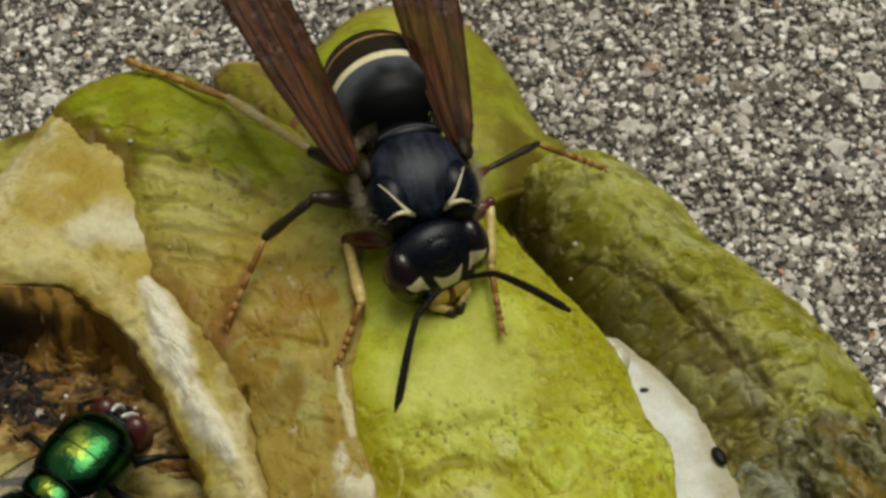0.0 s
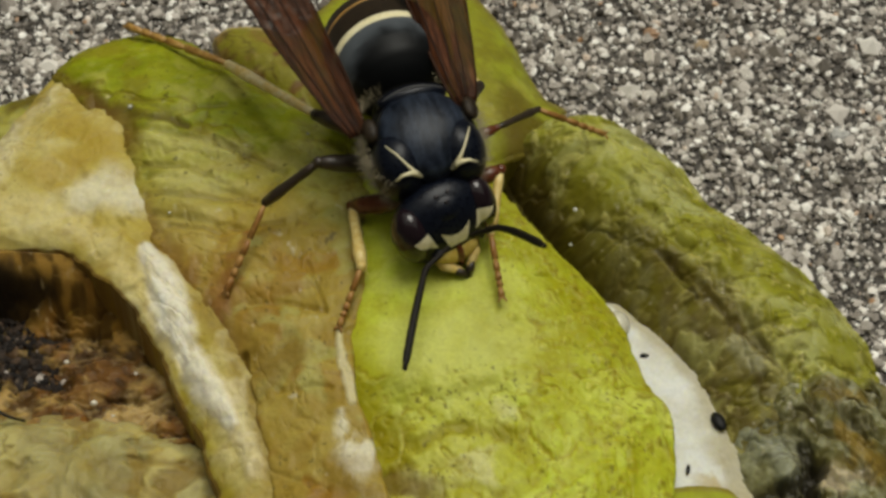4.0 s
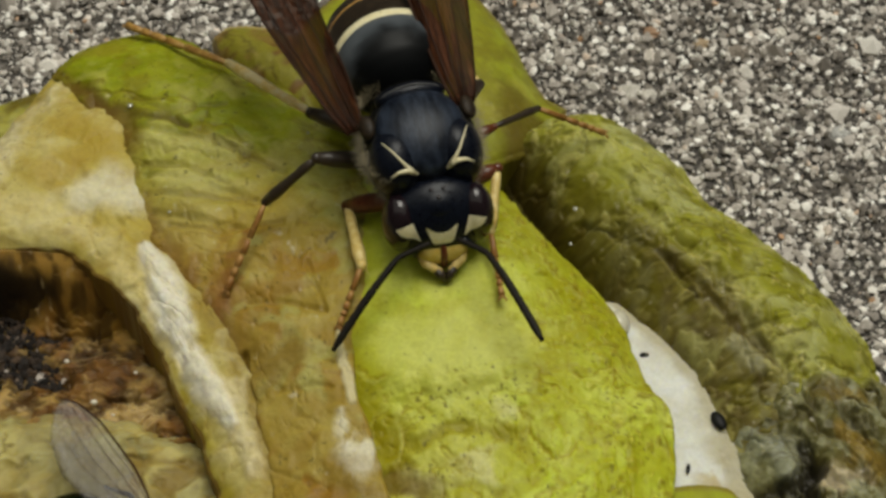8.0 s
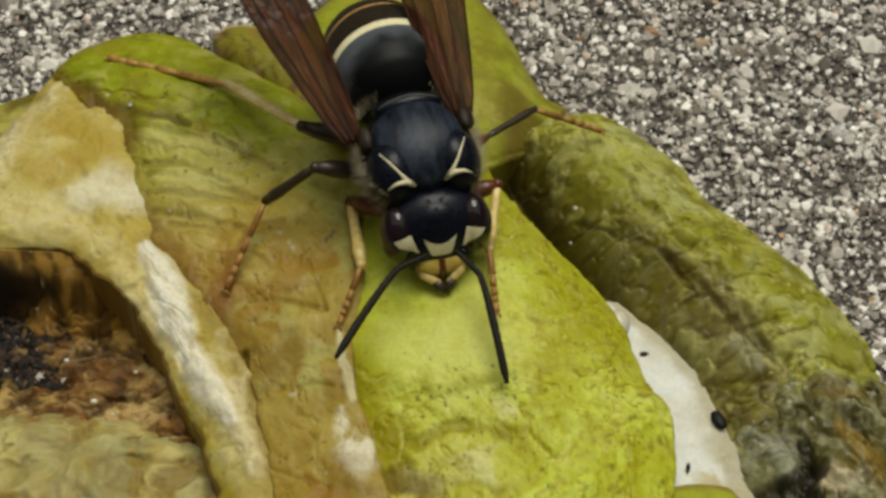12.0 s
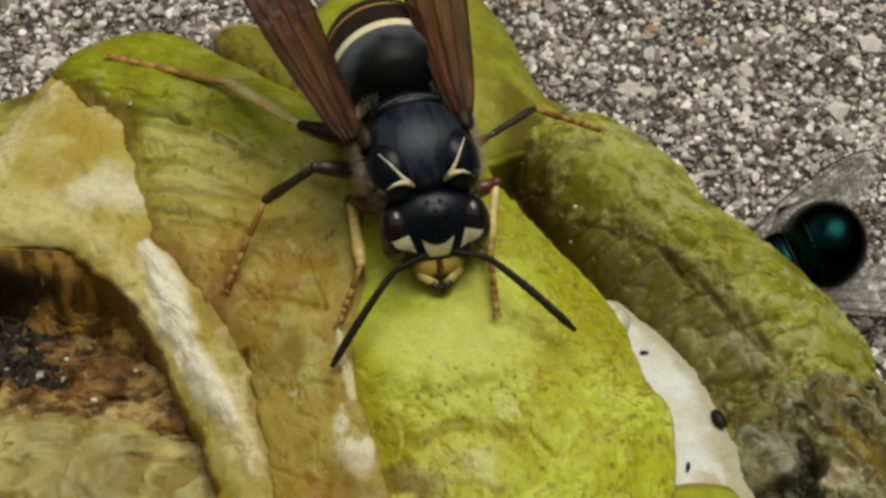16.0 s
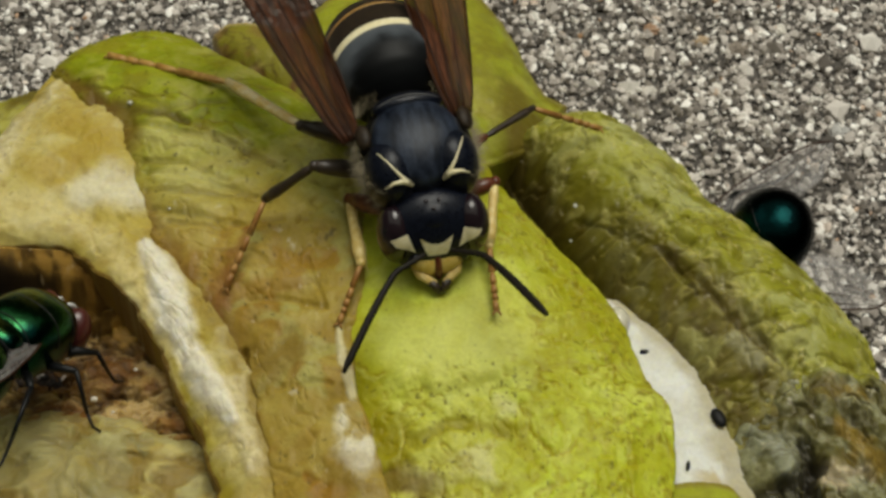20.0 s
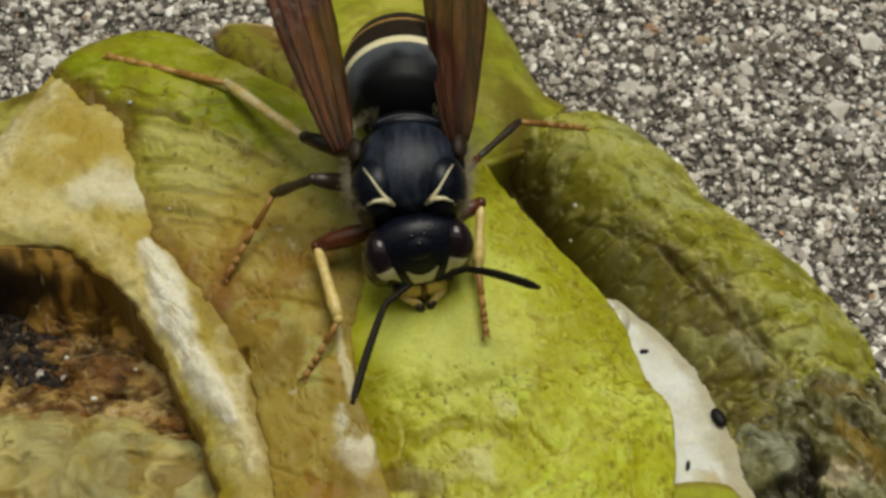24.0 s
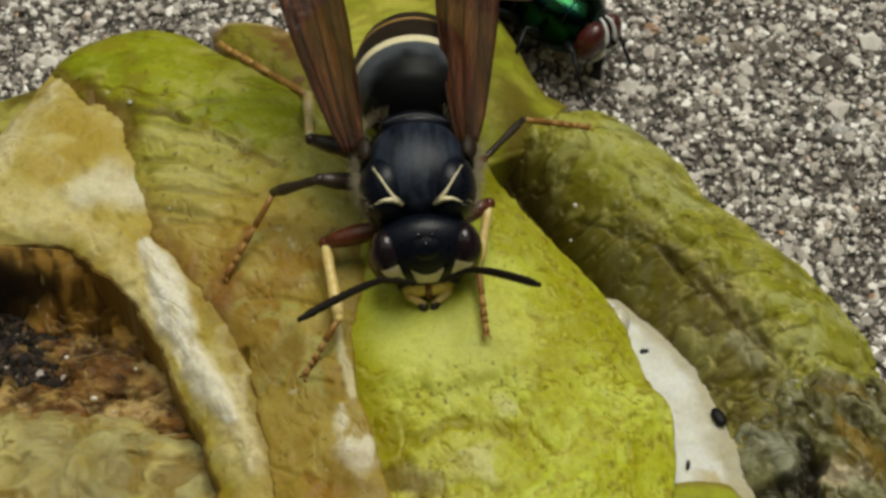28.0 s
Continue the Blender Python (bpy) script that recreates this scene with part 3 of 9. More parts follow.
def specks(x, y, size, seed, share):
    return ease(fbm(x / size, y / size, seed, 3), 0.97 - share, 1.12 - share)


def skin_crack(x, y):
    wx, wy = x + 1.6 * fbm(x * 0.8, y * 0.8, 171, 5), y + 1.6 * fbm(x * 0.8, y * 0.8, 173, 5)
    return ease(ridge(wx * 0.5, wy * 0.32, 175, 5), 0.84, 1.0) * ease(fbm(x * 0.45, y * 0.45, 177), 0.42, 0.6)


def paint_skin(u, v, x, y, z):
    c = plain(len(u), GREEN)
    c = blend(c, (0.33, 0.34, 0.025), 0.6 * ease(fbm(x * 0.5, y * 0.8, 3), 0.4, 0.7))
    low = ease(v + 0.35 * (fbm(x * 0.4, y * 0.6, 9) - 0.5) - 0.45 * u * (v < 0.6), 0.14, 0.42)
    c = blend(c, (0.41, 0.335, 0.08), low * 0.8)
    c = blend(c, (0.23, 0.14, 0.018), ease(fbm(x * 0.5, y * 1.0, 21), 0.4, 0.66) * ease(v, 0.42, 0.62) * 0.85)
    c = blend(c, (0.42, 0.36, 0.12), ease(fbm(x * 0.5, y * 1.0, 163, 5), 0.5, 0.72) * ease(v, 0.12, 0.4) * 0.55)
    c = blend(c, (0.23, 0.19, 0.03), ease(fbm(x * 0.7, y * 0.7, 205, 4), 0.45, 0.66) * ease(v, 0.45, 0.65) * 0.7)
    c = blend(c, (0.22, 0.155, 0.022), ease(v + 0.3 * (fbm(x * 0.6, y * 0.6, 233) - 0.5), 0.52, 0.72) * 0.5)
    c = blend(c, BROWN, ease(skin_fold(x, y), 0.62, 0.98) * 0.1 * (1 - 0.6 * ease(v, 0.45, 0.65)))
    c = blend(c, (0.09, 0.055, 0.01), skin_crack(x, y) * 0.35)
    # Fold shading painted on as dark olive lines.
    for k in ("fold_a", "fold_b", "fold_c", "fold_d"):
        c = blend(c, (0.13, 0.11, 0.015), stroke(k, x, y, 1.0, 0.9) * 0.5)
    c = cavity_toned(c, x, y, 401, (0.18, 0.135, 0.01), (0.46, 0.42, 0.13), 0.5, 1.5)
    for k in ("skin_cream_a", "skin_cream_b", "skin_cream_c", "skin_cream_d"):
        c = blend(c, (0.50, 0.46, 0.17), stroke(k, x, y, 0.9, 0.9) * 0.55)
    # Crease shade put into the colour along the finer folds.
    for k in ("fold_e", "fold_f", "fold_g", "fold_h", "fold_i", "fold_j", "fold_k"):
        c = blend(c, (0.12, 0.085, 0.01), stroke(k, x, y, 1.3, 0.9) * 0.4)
    c = blend(c, (0.16, 0.115, 0.008), crinkle(x * 0.6 + y * 0.3, y * 1.2 + x * 0.2, 501, 1.0, 0.75) * 0.55)
    c = blend(c, (0.15, 0.10, 0.01), crinkle(x, y, 511, 0.8) * ease(v, 0.35, 0.55) * 0.6)
    c = blend(c, (0.33, 0.22, 0.035), ease(v + 0.25 * (fbm(x * 0.5, y * 0.5, 527) - 0.5), 0.42, 0.6) * 0.5)
    c = blend(c, (0.25, 0.135, 0.016), ease(mottle(x, y, 521, 2.2), 0.5, 0.6) * ease(v, 0.4, 0.6) * 0.65)
    c = blend(c, (0.36, 0.36, 0.12), ease(mottle(x, y, 523, 1.8), 0.54, 0.62) * ease(v, 0.3, 0.55) * 0.5)
    c = blend(c, (0.07, 0.055, 0.005), fleck(x, y, 531, 0.17, 0.17) * 0.75)
    # Shade in the deep fold, the groove and by the torn flap, painted brown.
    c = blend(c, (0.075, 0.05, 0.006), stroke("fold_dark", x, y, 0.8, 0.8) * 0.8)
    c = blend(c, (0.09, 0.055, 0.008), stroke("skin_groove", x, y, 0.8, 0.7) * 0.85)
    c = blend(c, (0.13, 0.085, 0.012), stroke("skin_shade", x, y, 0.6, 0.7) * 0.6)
    c = blend(c, (0.20, 0.13, 0.02), stroke("brown_slope", x, y, 1.0, 0.9) * 0.9)
    c = blend(c, (0.18, 0.065, 0.012), stroke("red_stain", x, y, 1.4, 0.6) * 0.7)
    c = blend(c, BROWN, (1 - ease(u, 0.0, 0.12)) * 0.6 * ease(fbm(x * 1.5, y * 1.5, 4), 0.2, 0.55))
    c = blend(c, (0.26, 0.13, 0.015), stroke("brown_smear", x, y, 1.3, 0.8) * 0.85)
    c = blend(c, (0.62, 0.57, 0.36), stroke("pale_rim", x, y, 1.6, 0.8) * 0.7)
    c = blend(c, (0.66, 0.62, 0.47), stroke("pale_patch", x, y, 1.2, 0.9) * ease(fbm(x * 3.0 - y * 0.6, y * 0.8 + x * 0.5, 671, 4), 0.36, 0.6) * 0.85)
    c = blend(c, (0.2, 0.12, 0.015), stroke("brown_edge", x, y, 1.0, 0.7) * 0.6)
    c = blend(c, PALE, specks(x, y, 0.35, 61, 0.2) * 0.4)
    return blend(c, DARK, specks(x, y, 0.2, 71, 0.19) * 0.6)


def bright_crack(x, y):
    wx, wy = x + 1.1 * fbm(x * 1.1, y * 1.1, 111, 4), y + 1.1 * fbm(x * 1.1, y * 1.1, 113, 4)
    return ease(ridge(wx * 0.55, wy * 0.55, 41, 5), 0.72, 1.0) * ease(fbm(x * 0.5, y * 0.5, 117), 0.35, 0.6)


def bright_wrinkle(x, y):
    wx, wy = x + 0.7 * fbm(x * 1.6, y * 1.6, 221, 4), y + 0.7 * fbm(x * 1.6, y * 1.6, 223, 4)
    return ease(ridge(wx * 1.3 + 0.4 * wy, wy * 0.9, 225, 3), 0.45, 1.0)


def paint_bright(u, v, x, y, z):
    c = plain(len(u), LIME)
    c = blend(c, (0.48, 0.50, 0.08), ease(fbm(x * 0.45, y * 0.45, 13), 0.45, 0.7) * 0.4)
    c = blend(c, (0.52, 0.49, 0.14), stroke("cream_middle", x, y, 0.8, 0.9) * 0.5)
    c = blend(c, (0.34, 0.34, 0.02), ease(fbm(x * 1.1, y * 1.1, 23), 0.5, 0.75) * 0.45)
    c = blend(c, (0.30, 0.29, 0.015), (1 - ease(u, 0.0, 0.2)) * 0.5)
    rim = ease(v + 0.12 * (fbm(x, y, 5) - 0.5), 0.62, 0.7) * (1 - ease(v, 0.72, 0.8)) * (1 - ease(u, 0.35, 0.6))
    c = blend(c, (0.30, 0.19, 0.02), rim * 0.05)
    c = blend(c, (0.44, 0.40, 0.10), ease(v, 0.74, 0.86) * (1 - ease(u, 0.25, 0.6)) * 0.6)
    c = blend(c, (0.31, 0.30, 0.012), ease(fbm(x * 2.6, y * 2.6, 181, 4), 0.52, 0.72) * (0.25 + 0.5 * ease(u, 0.45, 0.9)))
    c = blend(c, (0.55, 0.56, 0.12), ease(fbm(x * 2.2, y * 3.0, 183, 4), 0.55, 0.75) * 0.35)
    c = blend(c, (0.30, 0.28, 0.012), bright_wrinkle(x, y) * ease(u, 0.3, 0.7) * ease(v, 0.25, 0.5) * 0.3)
    c = blend(c, (0.16, 0.13, 0.012), ease(u, 0.45, 0.85) * specks(x, y, 0.28, 231, 0.32) * 0.4)
    c = cavity_toned(c, x, y, 411, (0.33, 0.315, 0.006), (0.55, 0.57, 0.13), 0.5, 1.3)
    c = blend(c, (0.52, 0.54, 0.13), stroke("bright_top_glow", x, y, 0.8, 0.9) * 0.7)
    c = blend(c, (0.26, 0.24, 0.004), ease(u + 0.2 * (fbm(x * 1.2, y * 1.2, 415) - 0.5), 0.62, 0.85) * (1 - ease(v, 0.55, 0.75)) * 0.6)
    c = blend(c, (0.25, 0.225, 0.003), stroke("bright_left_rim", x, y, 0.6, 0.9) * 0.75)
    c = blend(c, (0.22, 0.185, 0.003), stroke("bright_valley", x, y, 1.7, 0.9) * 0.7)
    for k in ("bright_pale_a", "bright_pale_b", "bright_pale_c"):
        c = blend(c, (0.55, 0.53, 0.24), stroke(k, x, y, 1.6, 0.8) * 0.7)
    rough = np.maximum(ease(u + 0.3 * (fbm(x, y, 417) - 0.5), 0.55, 0.75), ease(v + 0.2 * (fbm(x, y, 419) - 0.5), 0.62, 0.72))
    c = blend(c, (0.24, 0.185, 0.003), crinkle(x, y, 471, 1.1) * rough * 0.75)
    c = blend(c, (0.27, 0.22, 0.003), crinkle(x, y, 481, 0.55, 0.8) * rough * 0.6)
    # Lit edge painted beside each crinkle: a shifted pale copy.
    c = blend(c, (0.57, 0.56, 0.15), crinkle(x + 0.09, y + 0.09, 471, 1.1) * rough * 0.4)
    for k in ("bright_seam_a", "bright_seam_b", "bright_seam_c", "bright_seam_d", "bright_seam_e"):
        c = blend(c, (0.23, 0.17, 0.004), stroke(k, x, y, 3.0, 0.8) * 0.3)
    c = blend(c, (0.09, 0.07, 0.006), fleck(x, y, 491, 0.13, 0.22) * (0.2 + 0.8 * rough) * 0.7)
    c = blend(c, (0.14, 0.085, 0.012), stroke("bright_brown_foot", x, y, 1.2, 0.8) * 0.8)
    p = pimples(x, y, PIMPLES)
    c = blend(c, (0.27, 0.23, 0.004), ease(p, 0.1, 0.35) * (1 - ease(p, 0.35, 0.6)) * 0.4)
    c = blend(c, (0.6, 0.57, 0.12), ease(p, 0.5, 0.9) * 0.25)
    crack = bright_crack(x, y)
    c = blend(c, (0.32, 0.25, 0.02), crack * 0.25 * ease(v, 0.3, 0.6) * ease(u, 0.35, 0.7))
    c = blend(c, (0.25, 0.2, 0.02), ease(u, 0.8, 1.0) * specks(x, y, 0.3, 81, 0.42) * 0.7)
    return blend(c, DARK, specks(x, y, 0.2, 77, 0.2) * 0.5)


def paint_roll(u, v, x, y, z):
    c = plain(len(u), (0.24, 0.24, 0.02))
    c = blend(c, (0.36, 0.355, 0.07), ease(fbm(x * 0.8, y * 0.8, 33), 0.42, 0.68) * 0.7)
    c = blend(c, (0.17, 0.15, 0.02), ease(ridge(x * 0.9 + y * 0.3, y * 1.2 - x * 0.4, 43), 0.6, 0.95) * 0.5)
    grey = (1 - ease(u + 0.16 * (fbm(x * 0.8, y * 0.8, 15) - 0.5), 0.28, 0.5)) * ease(v, 0.28, 0.5)
    c = blend(c, (0.13, 0.10, 0.03), grey * 0.85)
    c = blend(c, DARK, grey * decay_fold(x * 0.7, y * 0.7) * 0.5)
    # Overhang shade painted dark along the roll's left side and start.
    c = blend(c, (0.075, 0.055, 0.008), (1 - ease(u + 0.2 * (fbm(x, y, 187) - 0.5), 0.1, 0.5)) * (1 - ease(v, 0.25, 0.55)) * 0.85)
    c = blend(c, (0.018, 0.012, 0.005), stroke("roll_crack", x, y, 1.8, 0.9) * 0.6)
    c = blend(c, (0.38, 0.385, 0.15), ease(fbm(x * 1.4, y * 1.4, 209, 4), 0.46, 0.66) * ease(u, 0.4, 0.6) * 0.75)
    c = cavity_toned(c, x, y, 421, (0.15, 0.135, 0.01), (0.38, 0.37, 0.13), 0.6, 1.3)
    c = blend(c, (0.09, 0.075, 0.006), crinkle(x, y, 541, 0.9) * 0.6)
    c = blend(c, (0.10, 0.08, 0.006), crinkle(x, y, 551, 0.5, 0.8) * 0.5)
    c = blend(c, (0.50, 0.47, 0.2), fleck(x, y, 561, 0.26, 0.2) * ease(u, 0.35, 0.55) * 0.6)
    c = blend(c, (0.06, 0.042, 0.006), stroke("roll_seam_b", x, y, 1.3, 0.8) * 0.7)
    c = blend(c, (0.36, 0.345, 0.2), stroke("roll_pale_fold", x, y, 1.2, 0.8) * 0.6)
    c = blend(c, GREYG, grey * ease(fbm(x * 1.8, y * 1.8, 19), 0.5, 0.7) * 0.5)
    c = blend(c, (0.46, 0.42, 0.14), specks(x, y, 0.45, 85, 0.36) * 0.45)
    c = blend(c, PALE, specks(x, y, 0.25, 91, 0.2) * 0.35)
    # Crevice shade painted over the decayed brown flank and the root.
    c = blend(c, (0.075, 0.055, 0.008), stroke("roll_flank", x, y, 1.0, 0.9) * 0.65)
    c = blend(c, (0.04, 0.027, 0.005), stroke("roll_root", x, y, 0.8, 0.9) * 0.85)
    return blend(c, DARK, specks(x, y, 0.2, 78, 0.18) * 0.4)


def decay_fold(x, y):
    wx, wy = x + 1.1 * fbm(x * 0.7, y * 0.7, 131, 4), y + 1.1 * fbm(x * 0.7, y * 0.7, 133, 4)
    return ease(ridge(wx * 1.0 + wy * 0.7, wy * 0.55 - wx * 0.4, 45, 3), 0.3, 1.05)


def paint_decayed(u, v, x, y, z):
    c = plain(len(u), (0.11, 0.1, 0.026))
    c = blend(c, (0.22, 0.215, 0.11), ease(fbm(x * 1.1 + y * 0.6, y * 0.7 - x * 0.4, 36, 3), 0.45, 0.66) * 0.8)
    c = blend(c, (0.20, 0.135, 0.025), ease(fbm(x * 0.8, y * 0.8, 35, 3), 0.48, 0.66) * ease(u, 0.35, 0.8) * 0.9)
    c = blend(c, (0.55, 0.46, 0.3), stroke("tan_scrap", x, y, 1.2, 0.5) * 0.8)
    c = blend(c, (0.06, 0.045, 0.015), decay_fold(x, y) * 0.5)
    c = cavity_toned(c, x, y, 431, (0.055, 0.045, 0.008), (0.32, 0.32, 0.19), 0.7, 0.8)
    c = blend(c, (0.03, 0.024, 0.006), crinkle(x, y, 571, 0.9, 0.74) * 0.8)
    # Crinkles again, shifted and pale: their bright edges painted on.
    c = blend(c, (0.42, 0.40, 0.26), crinkle(x + 0.12, y + 0.1, 571, 0.9, 0.8) * 0.6)
    c = blend(c, (0.30, 0.31, 0.22), stroke("end_grey_a", x, y, 1.2, 0.9) * 0.6)
    c = blend(c, (0.25, 0.25, 0.02), stroke("end_green", x, y, 1.0, 0.9) * 0.7)
    c = blend(c, (0.36, 0.22, 0.03), stroke("end_orange", x, y, 1.6, 0.9) * 0.4)
    c = blend(c, (0.05, 0.04, 0.01), crinkle(x, y, 661, 0.7, 0.76) * 0.6)
    for k in ("black_rot", "end_black_a", "end_black_b"):
        c = blend(c, (0.015, 0.012, 0.006), stroke(k, x, y, 1.3, 0.7) * 0.85)
    return blend(c, PALE, specks(x, y, 0.35, 93, 0.22) * 0.5)


def paint_white(u, v, x, y, z):
    c = plain(len(u), (0.66, 0.665, 0.62))
    c = blend(c, (0.52, 0.50, 0.41), ease(fbm(x * 0.9, y * 0.9, 37), 0.45, 0.75) * 0.6)
    c = blend(c, (0.45, 0.36, 0.13), ease(v, 0.7, 0.95) * ease(u, 0.45, 0.9) * 0.6)
    c = blend(c, (0.36, 0.31, 0.17), ease(u + 0.25 * (fbm(x * 1.3, y * 1.3, 641) - 0.5), 0.68, 0.92) * 0.7)
    c = blend(c, (0.42, 0.33, 0.14), ease(mottle(x, y, 651, 1.0), 0.48, 0.6) * ease(v, 0.62, 0.8) * ease(u, 0.4, 0.7) * 0.8)
    return blend(c, (0.3, 0.26, 0.17), specks(x, y, 0.25, 95, 0.18) * 0.4)


def paint_torn(u, v, x, y, z):
    c = plain(len(u), (0.42, 0.335, 0.075))
    c = blend(c, (0.50, 0.43, 0.17), ease(fbm(x * 0.45 + y * 0.3, y * 0.25 - x * 0.15, 39, 3), 0.4, 0.65) * 0.8)
    c = blend(c, (0.36, 0.25, 0.03), stroke("ochre_patch", x, y, 0.8, 0.8) * 0.75)
    c = blend(c, (0.60, 0.54, 0.33), stroke("pale_left", x, y, 0.8, 0.8) * 0.75)
    c = blend(c, (0.25, 0.175, 0.035), ease(u, 0.66, 0.9) * ease(v, 0.5, 0.6) * 0.85)
    c = blend(c, (0.36, 0.29, 0.025), stroke("olive_strip", x, y, 0.6, 0.7) * 0.85)
    c = blend(c, (0.54, 0.46, 0.2), stroke("arch_band", x, y, 0.7, 0.7) * 0.85)
    c = blend(c, (0.66, 0.62, 0.46), stroke("white_patch", x, y, 0.5, 0.8) * 0.7)
    c = blend(c, (0.57, 0.48, 0.22), stroke("white_crest", x, y, 0.5, 1.0) * 0.7)
    c = blend(c, (0.74, 0.71, 0.58), torn_crest(u, v, x, y) * (0.6 + 0.4 * ease(fbm(x * 1.5 + y, y * 0.5, 58, 4), 0.35, 0.6)))
    c = cavity_toned(c, x, y, 441, (0.34, 0.245, 0.03), (0.6, 0.54, 0.3), 0.4, 1.3)
    c = blend(c, (0.34, 0.23, 0.03), crinkle(x, y, 581, 1.2) * 0.3)
    c = blend(c, (0.10, 0.06, 0.01), fleck(x, y, 591, 0.14, 0.18) * 0.5)
    c = blend(c, (0.62, 0.54, 0.33), stroke("torn_low_cream", x, y, 1.2, 0.8) * 0.75)
    c = blend(c, (0.58, 0.48, 0.2), stroke("torn_inner_edge", x, y, 1.2, 0.8) * 0.6)
    c = blend(c, (0.19, 0.13, 0.02), stroke("torn_groove", x, y, 1.4, 0.9) * 0.55)
    c = blend(c, (0.17, 0.09, 0.02), (1 - ease(u + 0.08 * (fbm(x * 2, y * 2, 167) - 0.5), 0.0, 0.03)) * ease(v, 0.28, 0.36) * 0.85)
    c = blend(c, (0.30, 0.2, 0.03), ease(fbm(x * 2.2, y * 2.2, 68, 4), 0.56, 0.74) * 0.3)
    c = blend(c, (0.72, 0.69, 0.57), torn_crest(u, v, x, y) * 0.75)
    c = blend(c, (0.64, 0.60, 0.43), stroke("white_patch", x, y, 0.5, 0.8) * 0.5)
    return blend(c, DARK, specks(x, y, 0.17, 79, 0.13) * 0.6)


def hollow_fold(x, y):
    wx, wy = x + 1.8 * fbm(x * 0.7, y * 0.7, 141, 4), y + 1.4 * fbm(x * 0.8, y * 0.8, 143, 4)
    return ease(ridge(wx * 0.55 - wy * 0.3, wy * 1.3, 53, 5), 0.45, 0.98)


def paint_hollow(u, v, x, y, z):
    c = plain(len(u), (0.13, 0.06, 0.014))
    c = blend(c, (0.36, 0.24, 0.08), ease(fbm(x * 1.1, y * 1.6, 51, 5), 0.5, 0.72))
    c = blend(c, (0.24, 0.10, 0.015), ease(fbm(x * 0.6, y * 0.9, 52), 0.5, 0.72) * 0.5)
    c = blend(c, DARK, hollow_fold(x, y) * 0.6)
    c = blend(c, (0.46, 0.27, 0.06), stroke("arch_brown", x, y, 1.0, 0.9) * 0.85)
    c = cavity_toned(c, x, y, 451, (0.04, 0.02, 0.005), (0.30, 0.185, 0.06), 0.75, 0.9)
    c = blend(c, (0.03, 0.014, 0.004), crinkle(x * 0.7, y * 1.5, 601, 0.9, 0.74) * 0.85)
    # Highlight along the furrows, painted as a shifted tan copy.
    c = blend(c, (0.5, 0.35, 0.15), crinkle(x * 0.7 + 0.1, y * 1.5 + 0.12, 601, 0.9, 0.78) * 0.3)
    c = blend(c, (0.46, 0.33, 0.14), stroke("tan_fibres", x, y, 1.6, 0.7) * 0.8)
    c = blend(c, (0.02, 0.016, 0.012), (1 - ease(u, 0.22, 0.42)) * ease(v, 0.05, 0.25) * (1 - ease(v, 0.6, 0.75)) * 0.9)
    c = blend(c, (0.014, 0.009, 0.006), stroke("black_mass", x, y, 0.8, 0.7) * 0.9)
    return blend(c, (0.5, 0.38, 0.2), specks(x, y, 0.3, 97, 0.24) * 0.5)


def paint_pulp(u, v, x, y, z):
    c = plain(len(u), (0.36, 0.30, 0.09))
    c = blend(c, (0.30, 0.28, 0.12), ease(fbm(x * 0.8, y * 0.8, 54, 5), 0.48, 0.66) * 0.8)
    c = blend(c, (0.30, 0.19, 0.04), ease(fbm(x * 0.6, y * 0.9, 165, 5), 0.52, 0.7) * 0.6)
    c = blend(c, (0.48, 0.42, 0.17), ease(fbm(x * 0.8, y * 1.0, 55, 5), 0.52, 0.68) * 0.8)
    c = cavity_toned(c, x, y, 461, (0.19, 0.125, 0.025), (0.54, 0.49, 0.22), 0.8, 1.5)
    c = blend(c, (0.17, 0.12, 0.03), crinkle(x, y, 611, 1.0, 0.78) * 0.6)
    c = blend(c, (0.31, 0.30, 0.15), ease(mottle(x, y, 621, 1.5), 0.5, 0.6) * 0.5)
    c = blend(c, (0.22, 0.15, 0.04), decay_fold(x * 0.45, y * 0.5) * 0.4)
    return blend(c, (0.16, 0.085, 0.02), (1 - ease(v + 0.5 * (fbm(x * 0.9, y * 0.9, 211, 4) - 0.5), 0.0, 0.26)) * 0.85)


def paint_back(u, v, x, y, z):
    c = plain(len(u), (0.30, 0.32, 0.03))
    c = blend(c, (0.42, 0.40, 0.07), ease(fbm(x * 0.7, y * 0.7, 57), 0.42, 0.7))
    c = blend(c, (0.2, 0.17, 0.02), ease(ridge(x * 0.7, y * 1.1, 58), 0.65, 0.98) * 0.5)
    # Dark shading of the hollow by the roll, painted in as brown.
    c = blend(c, (0.09, 0.06, 0.008), ease(u + 0.35 * (fbm(x, y, 189) - 0.5), 0.35, 0.7) * ease(v, 0.55, 0.75) * 0.85)
    c = blend(c, (0.15, 0.12, 0.015), ease(fbm(x * 0.8, y * 0.8, 207), 0.4, 0.7) * ease(v, 0.4, 0.7) * 0.7)
    return blend(c, (0.2, 0.13, 0.03), (1 - ease(u, 0.0, 0.12)) * 0.6)


